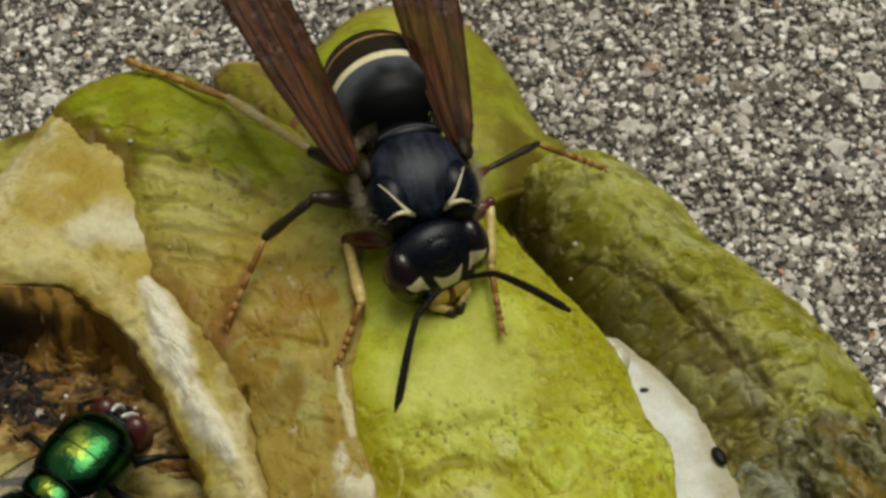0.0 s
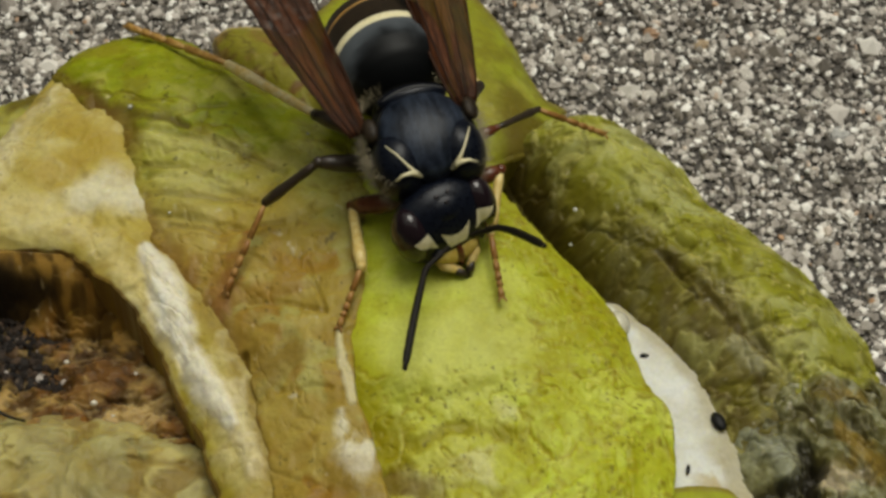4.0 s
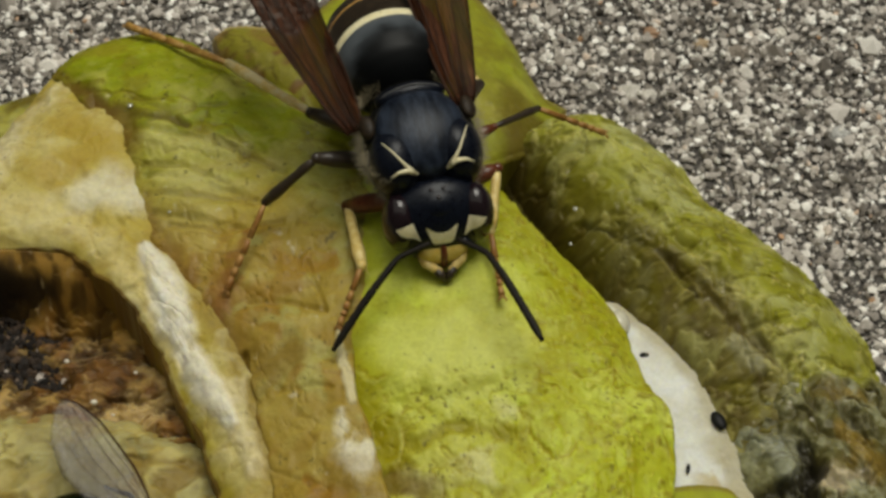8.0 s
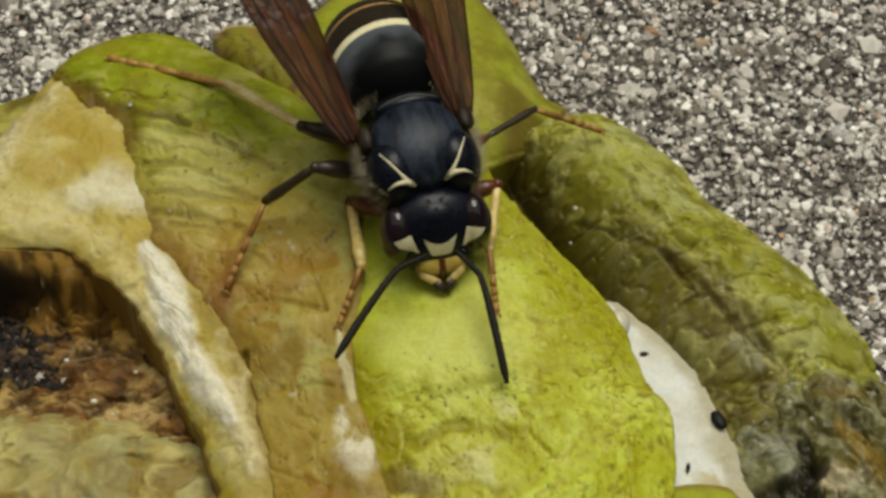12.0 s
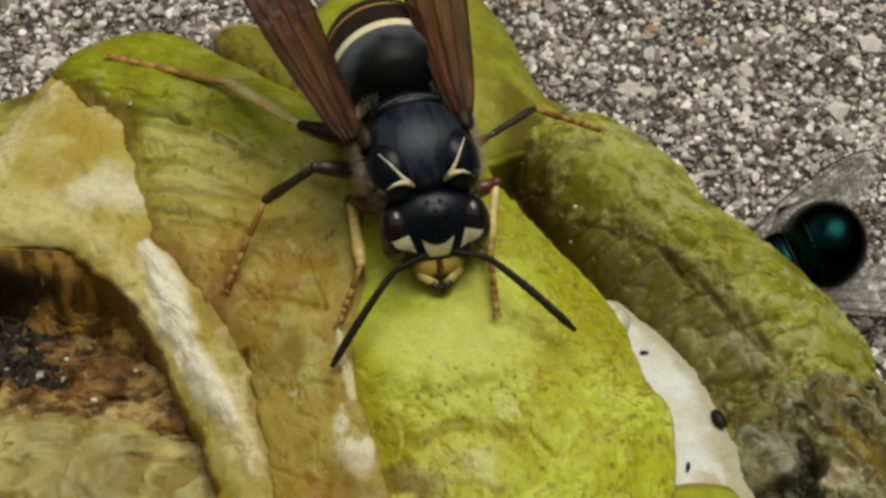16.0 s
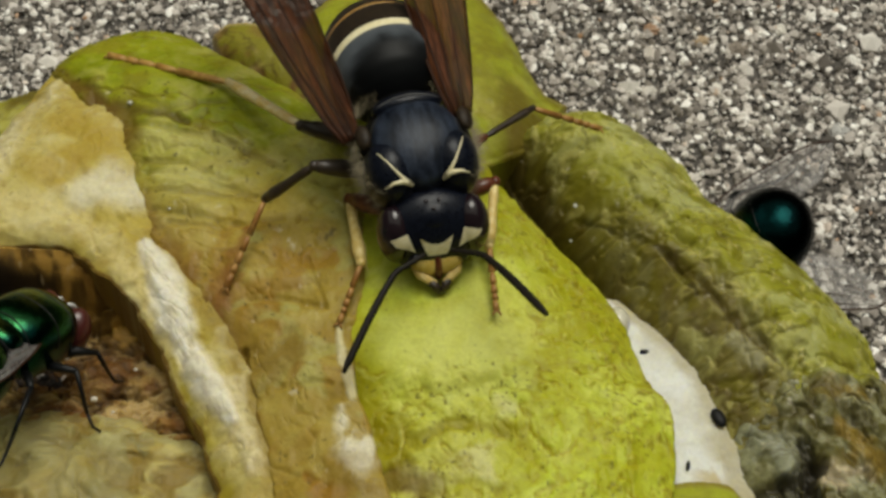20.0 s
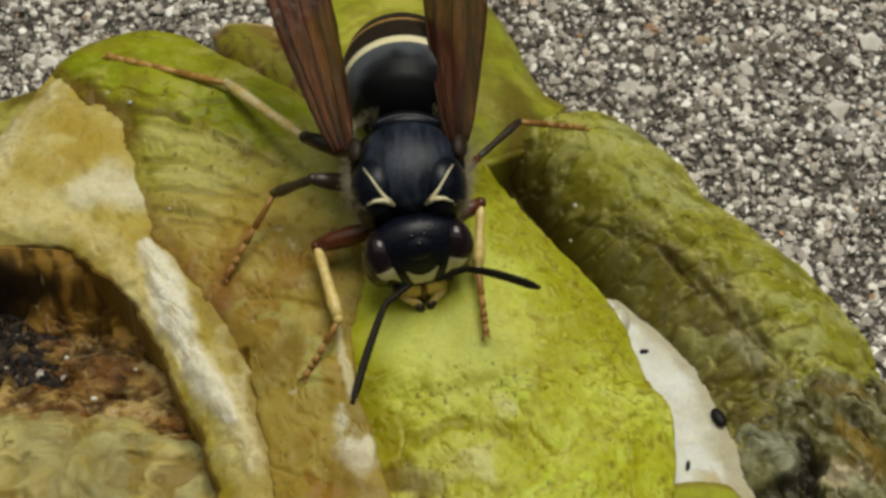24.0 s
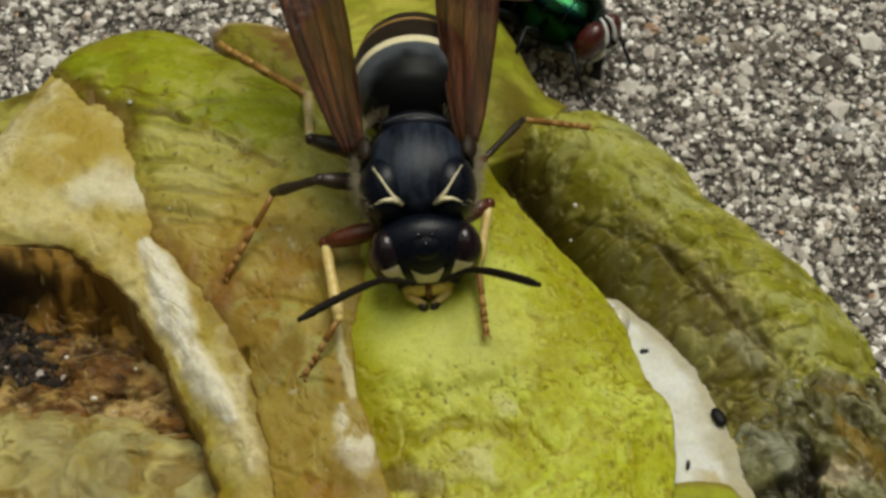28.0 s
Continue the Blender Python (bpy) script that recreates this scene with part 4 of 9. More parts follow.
def paint_ochre(u, v, x, y, z):
    c = plain(len(u), (0.2, 0.135, 0.03))
    c = blend(c, (0.12, 0.055, 0.012), ease(fbm(x * 1.2, y * 1.2, 59), 0.4, 0.65) * 0.8)
    c = blend(c, (0.22, 0.21, 0.02), ease(mottle(x, y, 681, 1.2), 0.46, 0.56) * 0.8)
    c = blend(c, (0.07, 0.04, 0.008), crinkle(x, y, 683, 0.8, 0.76) * 0.7)
    return blend(c, (0.48, 0.36, 0.16), np.maximum(ease(fbm(x * 0.9, y * 0.9, 60), 0.55, 0.75), ease(1 - u + 0.3 * (fbm(x * 2, y * 2, 685) - 0.5), 0.9, 1.02)) * 0.8)


def rough_relief(amount, fine=0.05, fx=0.9, fy=0.9, seed=7):
    def f(u, v, x, y):
        return amount * (fbm(x * fx, y * fy, seed, 3) - 0.5) * 2 + fine * (fbm(x * 4.5, y * 4.5, seed + 3, 3) - 0.5) * 2
    return f


def skin_relief(u, v, x, y):
    fold = skin_fold(x, y)
    deep = sum(stroke(k, x, y, 0.8, 0.9) for k in ("fold_a", "fold_b", "fold_c", "fold_d"))
    deep = deep + sum(stroke(k, x, y, 1.1, 0.9) for k in ("fold_e", "fold_f", "fold_g", "fold_h", "fold_i", "fold_j", "fold_k")) + stroke("fold_dark", x, y, 0.8, 0.8)
    rise = sum(stroke(k, x, y, 0.9, 0.9) for k in ("skin_cream_a", "skin_cream_b", "skin_cream_c", "skin_cream_d", "pale_rim", "pale_patch"))
    return 0.24 * (mottle(x, y, 401, 1.6) - 0.45) - 0.3 * stroke("skin_groove", x, y, 0.8, 0.7) - 0.05 * crinkle(x * 0.6 + y * 0.3, y * 1.2 + x * 0.2, 501, 1.0, 0.75) - 0.05 * crinkle(x, y, 511, 0.8) * ease(v, 0.35, 0.55) + 0.07 * rise - 0.09 * deep + 0.2 * (fbm(x * 0.7, y * 0.7, 8) - 0.5) * 2 - 0.02 * ease(fold, 0.3, 0.98) * ease(v, 0.08, 0.3) * (1 - 0.6 * ease(v, 0.45, 0.65)) - 0.04 * skin_crack(x, y) + 0.05 * (fbm(x * 4, y * 4, 2) - 0.5)


PIMPLES = [(3.81, -4.07, 0.15), (3.13, -4.42, 0.17), (4.73, -4.09, 0.15), (4.95, -4.63, 0.17), (4.65, -5.11, 0.13), (5.74, -7.57, 0.15), (6.01, -6.98, 0.15), (5.43, -6.92, 0.13), (5.51, -5.41, 0.15), (3.57, -3.44, 0.13), (4.02, -3.12, 0.15), (2.95, -3.12, 0.12), (4.55, -3.12, 0.15), (2.15, -3.44, 0.13), (1.92, -1.18, 0.13), (2.65, -0.73, 0.15), (3.18, -1.40, 0.15), (3.61, -2.16, 0.13), (4.06, -1.94, 0.15), (4.49, -2.48, 0.15), (2.63, -1.83, 0.12), (2.21, -0.29, 0.13), (5.14, -5.82, 0.13), (5.37, -6.42, 0.15), (6.30, -6.72, 0.13), (5.71, -8.20, 0.13), (4.24, -6.72, 0.17), (3.05, -6.02, 0.13)]


def bright_relief(u, v, x, y):
    bumps = 0.10 * specks(x, y, 0.3, 81, 0.38) * ease(u, 0.6, 0.9)
    step = -0.22 * ease(v + 0.1 * (fbm(x, y, 5) - 0.5), 0.68, 0.74) * (1 - ease(u, 0.4, 0.65))
    seams = sum(stroke(k, x, y, 1.4, 0.8) for k in ("bright_seam_a", "bright_seam_b", "bright_seam_c", "bright_seam_d", "bright_seam_e"))
    lumps = sum(stroke(k, x, y, 1.0, 0.8) for k in ("bright_pale_a", "bright_pale_b", "bright_pale_c"))
    coarse = 0.12 + 0.88 * np.maximum(ease(u, 0.55, 0.8), ease(v, 0.62, 0.75))
    rough = np.maximum(ease(u, 0.55, 0.8), ease(v, 0.62, 0.75))
    bumps = bumps - 0.07 * crinkle(x, y, 471, 1.1) * rough - 0.04 * crinkle(x, y, 481, 0.55, 0.8) * rough + 0.09 * pimples(x, y, PIMPLES) - 0.03 * seams + 0.06 * lumps - 0.1 * stroke("bright_valley", x, y, 1.1, 0.8) - 0.15 * stroke("bright_brown_foot", x, y, 1.2, 0.8) + 0.24 * coarse * (mottle(x, y, 411) - 0.45)
    return 0.12 * (fbm(x * 0.6, y * 0.6, 18) - 0.5) * 2 - 0.035 * bright_crack(x, y) * ease(v, 0.3, 0.6) * ease(u, 0.3, 0.6) + bumps + step - 0.025 * bright_wrinkle(x, y) * np.maximum(ease(u, 0.6, 0.8), ease(v, 0.65, 0.75)) + 0.06 * coarse * (fbm(x * 2.6, y * 2.6, 181, 4) - 0.5)


def roll_relief(u, v, x, y):
    crease = np.exp(-((u - 0.40 - 0.3 * (fbm(x * 0.7, y * 0.7, 121, 4) - 0.5)) / 0.05) ** 2) * ease(v, 0.2, 0.35)
    fold = ridge(x * 0.9 + y * 0.3, y * 1.2 - x * 0.4, 43)
    crease = crease + 0.6 * stroke("roll_seam_b", x, y, 1.3, 0.8)
    return 0.06 * fleck(x, y, 561, 0.26, 0.2) - 0.07 * crinkle(x, y, 541, 0.9) + 0.34 * (mottle(x, y, 421, 1.3) - 0.45) - 0.22 * crease - 0.08 * stroke("roll_crack", x, y, 1.8, 0.9) - 0.10 * ease(fold, 0.6, 0.95) + 0.05 * specks(x, y, 0.45, 85, 0.36) + 0.2 * (fbm(x * 0.7, y * 0.7, 6, 4) - 0.5) * 2 + 0.04 * (fbm(x * 3.5, y * 3.5, 16, 3) - 0.5)


def torn_crest(u, v, x, y):
    """The pale crest that runs along the torn flap."""
    return stroke("white_crest", x, y, 0.45, 0.6) * (0.5 + 0.5 * ease(fbm(x * 2.4 + y * 1.2, y * 1.1, 59, 4), 0.25, 0.5))


def torn_relief(u, v, x, y):
    steps = ease(fbm(x * 0.55, y * 0.55, 155, 4), 0.42, 0.6)
    return 0.35 * (mottle(x, y, 441, 1.3) - 0.45) + 0.12 * stroke("torn_low_cream", x, y, 1.2, 0.8) - 0.07 * stroke("torn_groove", x, y, 1.4, 0.9) - 0.05 * crinkle(x, y, 581, 1.2) + 0.13 * torn_crest(u, v, x, y) + 0.14 * steps + 0.05 * stroke("white_patch", x, y, 0.5, 0.8) + 0.14 * (fbm(x * 0.6, y * 0.6, 26) - 0.5) * 2 + 0.05 * (fbm(x * 3, y * 3, 27) - 0.5)


def decayed_relief(u, v, x, y):
    dark = sum(stroke(k, x, y, 1.3, 0.7) for k in ("black_rot", "end_black_a", "end_black_b"))
    return 0.6 * (mottle(x, y, 431, 1.0) - 0.45) - 0.16 * crinkle(x, y, 571, 0.9, 0.74) - 0.25 * dark + 0.15 * stroke("end_grey_a", x, y, 1.2, 0.9) - 0.2 * decay_fold(x, y) + 0.3 * (fbm(x * 1.1 + y * 0.6, y * 0.7 - x * 0.4, 36, 3) - 0.5) + 0.06 * (fbm(x * 3, y * 3, 46) - 0.5)


def hollow_relief(u, v, x, y):
    return ease(v, 0.12, 0.34) * (0.55 * (mottle(x, y, 451, 0.9) - 0.45) - 0.14 * crinkle(x * 0.7, y * 1.5, 601, 0.9, 0.74) - 0.3 * hollow_fold(x, y) + 0.5 * (fbm(x * 0.9, y * 1.3, 51) - 0.5) + 0.16 * (fbm(x * 4, y * 4, 5) - 0.5))


def pulp_relief(u, v, x, y):
    return 1.2 * (mottle(x, y, 461, 1.5) - 0.45) - 0.08 * crinkle(x, y, 611, 1.0, 0.78) + 0.5 * (fbm(x * 0.8, y, 56, 3) - 0.5)


FRUIT = tagged(empty("fruit_scrap"), "wet rotting green fruit rind with torn pale flesh on concrete", "fruit")
lobe("far_skin", M_RIND, 60, 60, paint_back, rough_relief(0.1), FRUIT, label="green outer skin")
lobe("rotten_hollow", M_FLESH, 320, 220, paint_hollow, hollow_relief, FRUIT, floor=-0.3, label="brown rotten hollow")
lobe("soft_pulp", M_FLESH, 320, 190, paint_pulp, pulp_relief, FRUIT, label="yellowish soft pulp", wave=0.5)
lobe("white_flesh", M_FLESH, 70, 160, paint_white, rough_relief(0.08, 0.05), FRUIT, label="white wet flesh")
lobe("back_lobe", M_RIND, 160, 160, paint_back, rough_relief(0.14, 0.04), FRUIT)
lobe("ochre_nub", M_PULP, 70, 90, paint_ochre, rough_relief(0.1, 0.03), FRUIT, label="ochre decayed nub")
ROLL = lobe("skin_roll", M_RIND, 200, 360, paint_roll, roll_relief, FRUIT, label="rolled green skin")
lobe("decayed_end", M_PULP, 220, 200, paint_decayed, decayed_relief, FRUIT, label="grey-green wrinkled decayed end")
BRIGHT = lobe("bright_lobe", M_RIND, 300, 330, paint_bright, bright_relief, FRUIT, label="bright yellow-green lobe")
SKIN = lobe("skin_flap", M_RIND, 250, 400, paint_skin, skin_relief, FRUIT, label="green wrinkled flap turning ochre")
lobe("torn_flap", M_FLESH, 220, 380, paint_torn, torn_relief, FRUIT, lip=0.1, wave=0.3, label="cream torn flap with a white ridge")
lobe("pulp_edge", M_RIND, 50, 60, paint_back, rough_relief(0.06), FRUIT)

M_DARK_GRIT = island_material("dark_grit", [(0.0, (0.006, 0.004, 0.003)), (0.6, (0.018, 0.011, 0.007)), (0.88, (0.05, 0.03, 0.018)), (0.97, (0.12, 0.075, 0.045)), (1.0, (0.5, 0.45, 0.4))], 0.85)
gravel("dark_grit", 1500, (-16.4, -12.4, -3.6, 0.3), (0.05, 0.17), 12, "dark wet grit and soil in the rotten hollow", 0.2, 0.95, M_DARK_GRIT)

for x, y, z, r, turn in ((6.46, -3.46, 2.98, (0.17, 0.11, 0.08), 0), (8.68, -5.83, 2.9, (0.21, 0.36, 0.14), 25), (7.6, -7.54, 2.86, (0.07, 0.2, 0.06), -10)):
    bm = bmesh.new()
    ball(bm, (x, y, z), r, 16, 10, (0, 0, turn))
    part("seed", bm, M_SEED, FRUIT, "small black seed")
bm = bmesh.new()
ball(bm, (5.63, -2.36, 3.1), (0.42, 0.5, 0.4), 20, 12)
part("pulp_bead", bm, material("pale_bead", (0.5, 0.48, 0.36), 0.3, second=(0.6, 0.57, 0.45), coat=0.4, bump=0.2, size=0.5), FRUIT, "pale wet bead of pulp")

for x, y, z, r in ((-11.16, -4.84, 2.35, 0.12), (-14.54, -0.35, 1.15, 0.3), (-9.91, -3.75, 2.4, 0.07), (-12.43, -2.57, 1.2, 0.1), (-10.50, -5.33, 2.4, 0.06)):
    bm = bmesh.new()
    ball(bm, (x, y, z), (r, r * 0.8, r * 0.8), 10, 7)
    for v in bm.verts:
        v.co += Vector((0.12, 0.1, 0.1)) * r * noise.noise(v.co * 3)
    part("pale_crumb", bm, M_CRUMB, FRUIT, "small white crumb of pulp")

for x, y, z, r in ((-10.65, 5.65, 4.45, 0.1), (-8.84, 6.95, 4.3, 0.08), (-7.37, 5.56, 4.6, 0.07), (4.35, 1.37, 4.35, 0.09), (-8.41, 9.69, 3.5, 0.07), (-4.52, 4.20, 4.8, 0.06), (-8.95, 1.07, 4.6, 0.06), (9.22, -1.43, 4.0, 0.08), (4.11, -0.43, 4.9, 0.06)):
    bm = bmesh.new()
    ball(bm, (x, y, z), (r, r, r * 0.6), 14, 8)
    part("droplet", bm, M_DROP, FRUIT, "tiny clear wet droplet")



def scatter_droplets(ob, count, seed, lo, hi):
    """Tiny wet beads on the upper side of a lobe."""
    rng = random.Random(seed)
    top = [v for v in ob.data.vertices if v.normal.z > 0.45]
    for k in range(count):
        p = rng.choice(top).co / MM
        r = rng.uniform(lo, hi)
        bm = bmesh.new()
        ball(bm, p, (r, r, r * 0.7), 10, 6)
        part("droplet", bm, M_DROP, FRUIT, "tiny clear wet droplet")


scatter_droplets(ROLL, 34, 5, 0.025, 0.06)
scatter_droplets(SKIN, 16, 6, 0.02, 0.05)
scatter_droplets(BRIGHT, 12, 7, 0.02, 0.045)

for x, y, r, c, word in ((10.08, 9.90, 0.3, (0.8, 0.76, 0.68), "white"), (7.89, 12.70, 0.34, (0.36, 0.22, 0.13), "rusty"), (9.66, 12.14, 0.32, (0.42, 0.31, 0.19), "tan"), (14.38, 7.83, 0.42, (0.44, 0.43, 0.41), "grey"), (11.00, 11.72, 0.4, (0.24, 0.2, 0.16), "brown"), (12.68, 12.70, 0.3, (0.72, 0.68, 0.6), "pale"), (13.14, 0.91, 0.22, (0.8, 0.77, 0.7), "chalky"), (7.61, 9.68, 0.3, (0.6, 0.56, 0.5), "buff")):
    bm = bmesh.new()
    rng = random.Random(int(x * 100))
    ball(bm, (0, 0, 0), (r, r * 0.85, r * 0.55), 12, 8, (0, 0, rng.uniform(0, 180)))
    for v in bm.verts:
        v.co *= 1 + 0.45 * noise.noise(v.co * 1.6 / r + Vector((x, y, 0))) + 0.15 * noise.noise(v.co * 5 / r)
    peb = part("pebble", bm, material("pebble_" + word, c, 0.65, second=tuple(0.75 * k for k in c), bump=0.8, size=0.2, vary=0.45), smooth=False)
    peb.matrix_basis = mm(x, y, r * 0.15)
    tagged(peb, word + " rounded pebble set in the rough concrete", "pebble", "pebbles in the concrete")

# ---- the wasp: faces -y, thorax centre at its origin ----
PART = {}
WASP = tagged(empty("wasp"), "black wasp with ivory markings, smoky wings and yellow legs", "wasp")

TR = (1.8, 1.72, 1.2)
DOMES = [((0, -0.12, 0), TR), ((0, -0.2, 0.32), (1.52, 1.6, 1.1)), ((-0.98, -0.85, 0.1), (0.86, 1.12, 1.2)), ((0.98, -0.85, 0.1), (0.86, 1.12, 1.2))]


def on_back(x, y, lift=0.02):
    """The highest point of the thorax over x, y."""
    z = 0
    for c, r in DOMES:
        q = 1 - ((x - c[0]) / r[0]) ** 2 - ((y - c[1]) / r[1]) ** 2
        if q > 0:
            z = max(z, c[2] + r[2] * q ** (0.38 if r[0] == 1.52 else 0.5))
    return Vector((x, y, z + lift))


bm = bmesh.new()
ball(bm, *DOMES[0], 48, 30)
part("thorax", bm, M_BLACK_DULL, WASP, "black downy thorax")
bm = bmesh.new()
ball(bm, *DOMES[1], 56, 40, None, lambda p: Vector((p.x * (1 - 0.22 * float(ease(-p.y, 0.1, 1.0))), p.y, math.copysign(abs(p.z) ** 0.76, p.z))))
part("scutum", bm, M_SCUTUM, WASP, "glossy black back plate")
for s in (-1, 1):
    bm = bmesh.new()
    ball(bm, *DOMES[2 if s < 0 else 3], 32, 22)
    part("pronotum", bm, M_BLACK, WASP)
    bm = bmesh.new()
    path = [(1.36, -0.62), (1.14, -1.04), (0.93, -1.37), (0.76, -1.55), (0.58, -1.64)]
    tube(bm, [on_back(s * x, y) for x, y in path], [0.02, 0.03, 0.042, 0.07, 0.1], 8)
    tube(bm, [on_back(s * x, y) for x, y in ((0.48, -1.68), (0.76, -1.62), (1.06, -1.65), (1.34, -1.68))], [0.06, 0.1, 0.055, 0.02], 8)
    part("collar_stripe", bm, M_IVORY, WASP, "pale yellow collar stripe")
    bm = bmesh.new()
    ball(bm, (s * 1.62, 0.15, 0.95), (0.26, 0.42, 0.18), 18, 12, (0, s * 30, 0))
    part("tegula", bm, M_BROWN, WASP, "brown wing-base scale")
bm = bmesh.new()
ball(bm, (0, 1.12, 0.62), (1.15, 0.4, 0.58), 28, 16)
part("scutellum", bm, M_BLACK, WASP)
bm = bmesh.new()
tube(bm, [(x, 1.2 - 0.12 * x * x, 1.21 - 0.3 * x * x) for x in np.linspace(-1.0, 1.0, 11)], [0.03] * 11, 6)
part("scutellum_line", bm, M_GREY, WASP, "thin pale line behind the back")
bm = bmesh.new()
ball(bm, (0, 1.4, -0.3), (1.2, 0.65, 1.0), 28, 16)
part("propodeum", bm, M_BLACK_DULL, WASP)
bm = bmesh.new()
tube(bm, [(0, 1.3, -0.4), (0, 1.6, -0.35), (0, 2.0, -0.3)], [0.35, 0.2, 0.4], 14)
part("waist", bm, M_BLACK, WASP)

# greyish pile on the flanks
rng = random.Random(4)
bm = bmesh.new()
for k in range(1700):
    a, h = rng.uniform(-1.8, 1.5), rng.uniform(-1.0, 0.65)
    s = rng.choice((-1, 1))
    y = a
    q = 1 - (y / 2.7) ** 2 - (h / 1.85) ** 2
    if q <= 0.05:
        continue
    base = Vector((s * 1.86 * math.sqrt(q), y * 0.95, h))
    n = Vector((base.x / 3.4, base.y / 5.5, base.z / 3)).normalized()
    d = (n + Vector((rng.uniform(-0.5, 0.5), rng.uniform(-0.5, 0.5), rng.uniform(-0.4, 0.5)))).normalized() * rng.uniform(0.15, 0.5)
    w = Vector((0, 0.008, 0.003))
    vs = [bm.verts.new(base - w), bm.verts.new(base + w), bm.verts.new(base + d)]
    bm.faces.new(vs)
for k in range(420):
    a = rng.choice((rng.uniform(0.0, 0.95), rng.uniform(math.pi - 0.95, math.pi)))
    base = Vector((1.45 * math.cos(a), rng.uniform(1.25, 1.75), 0.15 + 0.75 * math.sin(a)))
    d = Vector((0.5 * math.cos(a) + rng.uniform(-0.4, 0.4), rng.uniform(-0.1, 0.7), math.sin(a) * 0.8 + rng.uniform(-0.2, 0.3))).normalized() * rng.uniform(0.1, 0.24)
    w = Vector((0.006, 0, 0.003))
    bm.faces.new([bm.verts.new(base - w), bm.verts.new(base + w), bm.verts.new(base + d)])
part("down", bm, M_HAIR, WASP, "fine grey-brown down on the flanks")

# abdomen, in rings that curl down behind
AXIS = radians(30)
PROFILE = [(0, 0.3), (0.25, 1.05), (0.6, 1.55), (1.1, 1.83), (1.9, 1.95), (2.9, 1.98), (4.0, 1.85), (5.2, 1.45), (6.3, 0.85), (7.1, 0.12)]


def ring_radius(s):
    xs, ys = zip(*PROFILE)
    return float(np.interp(s, xs, ys))


def abdomen_part(name, s0, s1, mat, label="", grow=0.0, parent=None):
    bm = bmesh.new()
    seg, n = 48, 14
    rings = []
    steps = [s0 + (s1 - s0) * k / n for k in range(n + 1)]
    for k, s in enumerate(steps):
        bend = AXIS * 0.5 + AXIS * 0.75 * s / 3.0
        yc = 1.62 + s * math.cos(AXIS * 0.5 + AXIS * 0.37 * s / 3.0)
        zc = 0.0 - s * math.sin(AXIS * 0.5 + AXIS * 0.37 * s / 3.0)
        r = ring_radius(s) + grow * (0.35 + 0.65 * k / n)
        ring = []
        for j in range(seg):
            a = 2 * math.pi * j / seg
            x, h = r * math.cos(a), r * 0.92 * math.sin(a)
            ring.append(bm.verts.new((x, yc + h * math.sin(bend), zc + h * math.cos(bend))))
        rings.append(ring)
    for r, q in zip(rings, rings[1:]):
        for j in range(seg):
            bm.faces.new((r[j], q[j], q[(j + 1) % seg], r[(j + 1) % seg]))
    bm.faces.new(rings[0])
    bm.faces.new(rings[-1][::-1])
    return part(name, bm, mat, parent or WASP, label)


first = abdomen_part("first_tergite", 0.0, 1.75, M_BACK_SHEEN, "first ring, black turning grey behind")
# Grey sheen put into the tint, stronger to the rear and sides.
att = first.data.color_attributes.new("tint", "FLOAT_COLOR", "POINT")
for k in range(len(first.data.vertices)):
    side = abs(math.cos(2 * math.pi * (k % 48) / 48))
    spot = 0.12 * noise.noise(Vector((k % 48 * 0.5, k // 48 * 0.7, 1)))
    g = 0.004 + 0.085 * float(ease(np.array(k // 48 / 14 + 0.3 * side ** 2 + spot), 0.55, 0.95))
    att.data[k].color = (g * 0.85, g * 0.96, g * 1.08, 1)
abdomen_part("ivory_band", 1.72, 1.97, M_IVORY, "thin ivory band", 0.035)
abdomen_part("second_tergite", 1.85, 3.1, M_BROWN, "dark brown ring", 0.0)
abdomen_part("second_band", 3.05, 3.16, M_TAWNY, "thin dull tan band", 0.02)
abdomen_part("third_tergite", 3.12, 4.5, M_BROWN, "", 0.0)
abdomen_part("abdomen_tip", 4.4, 7.1, M_BLACK, "", 0.0)

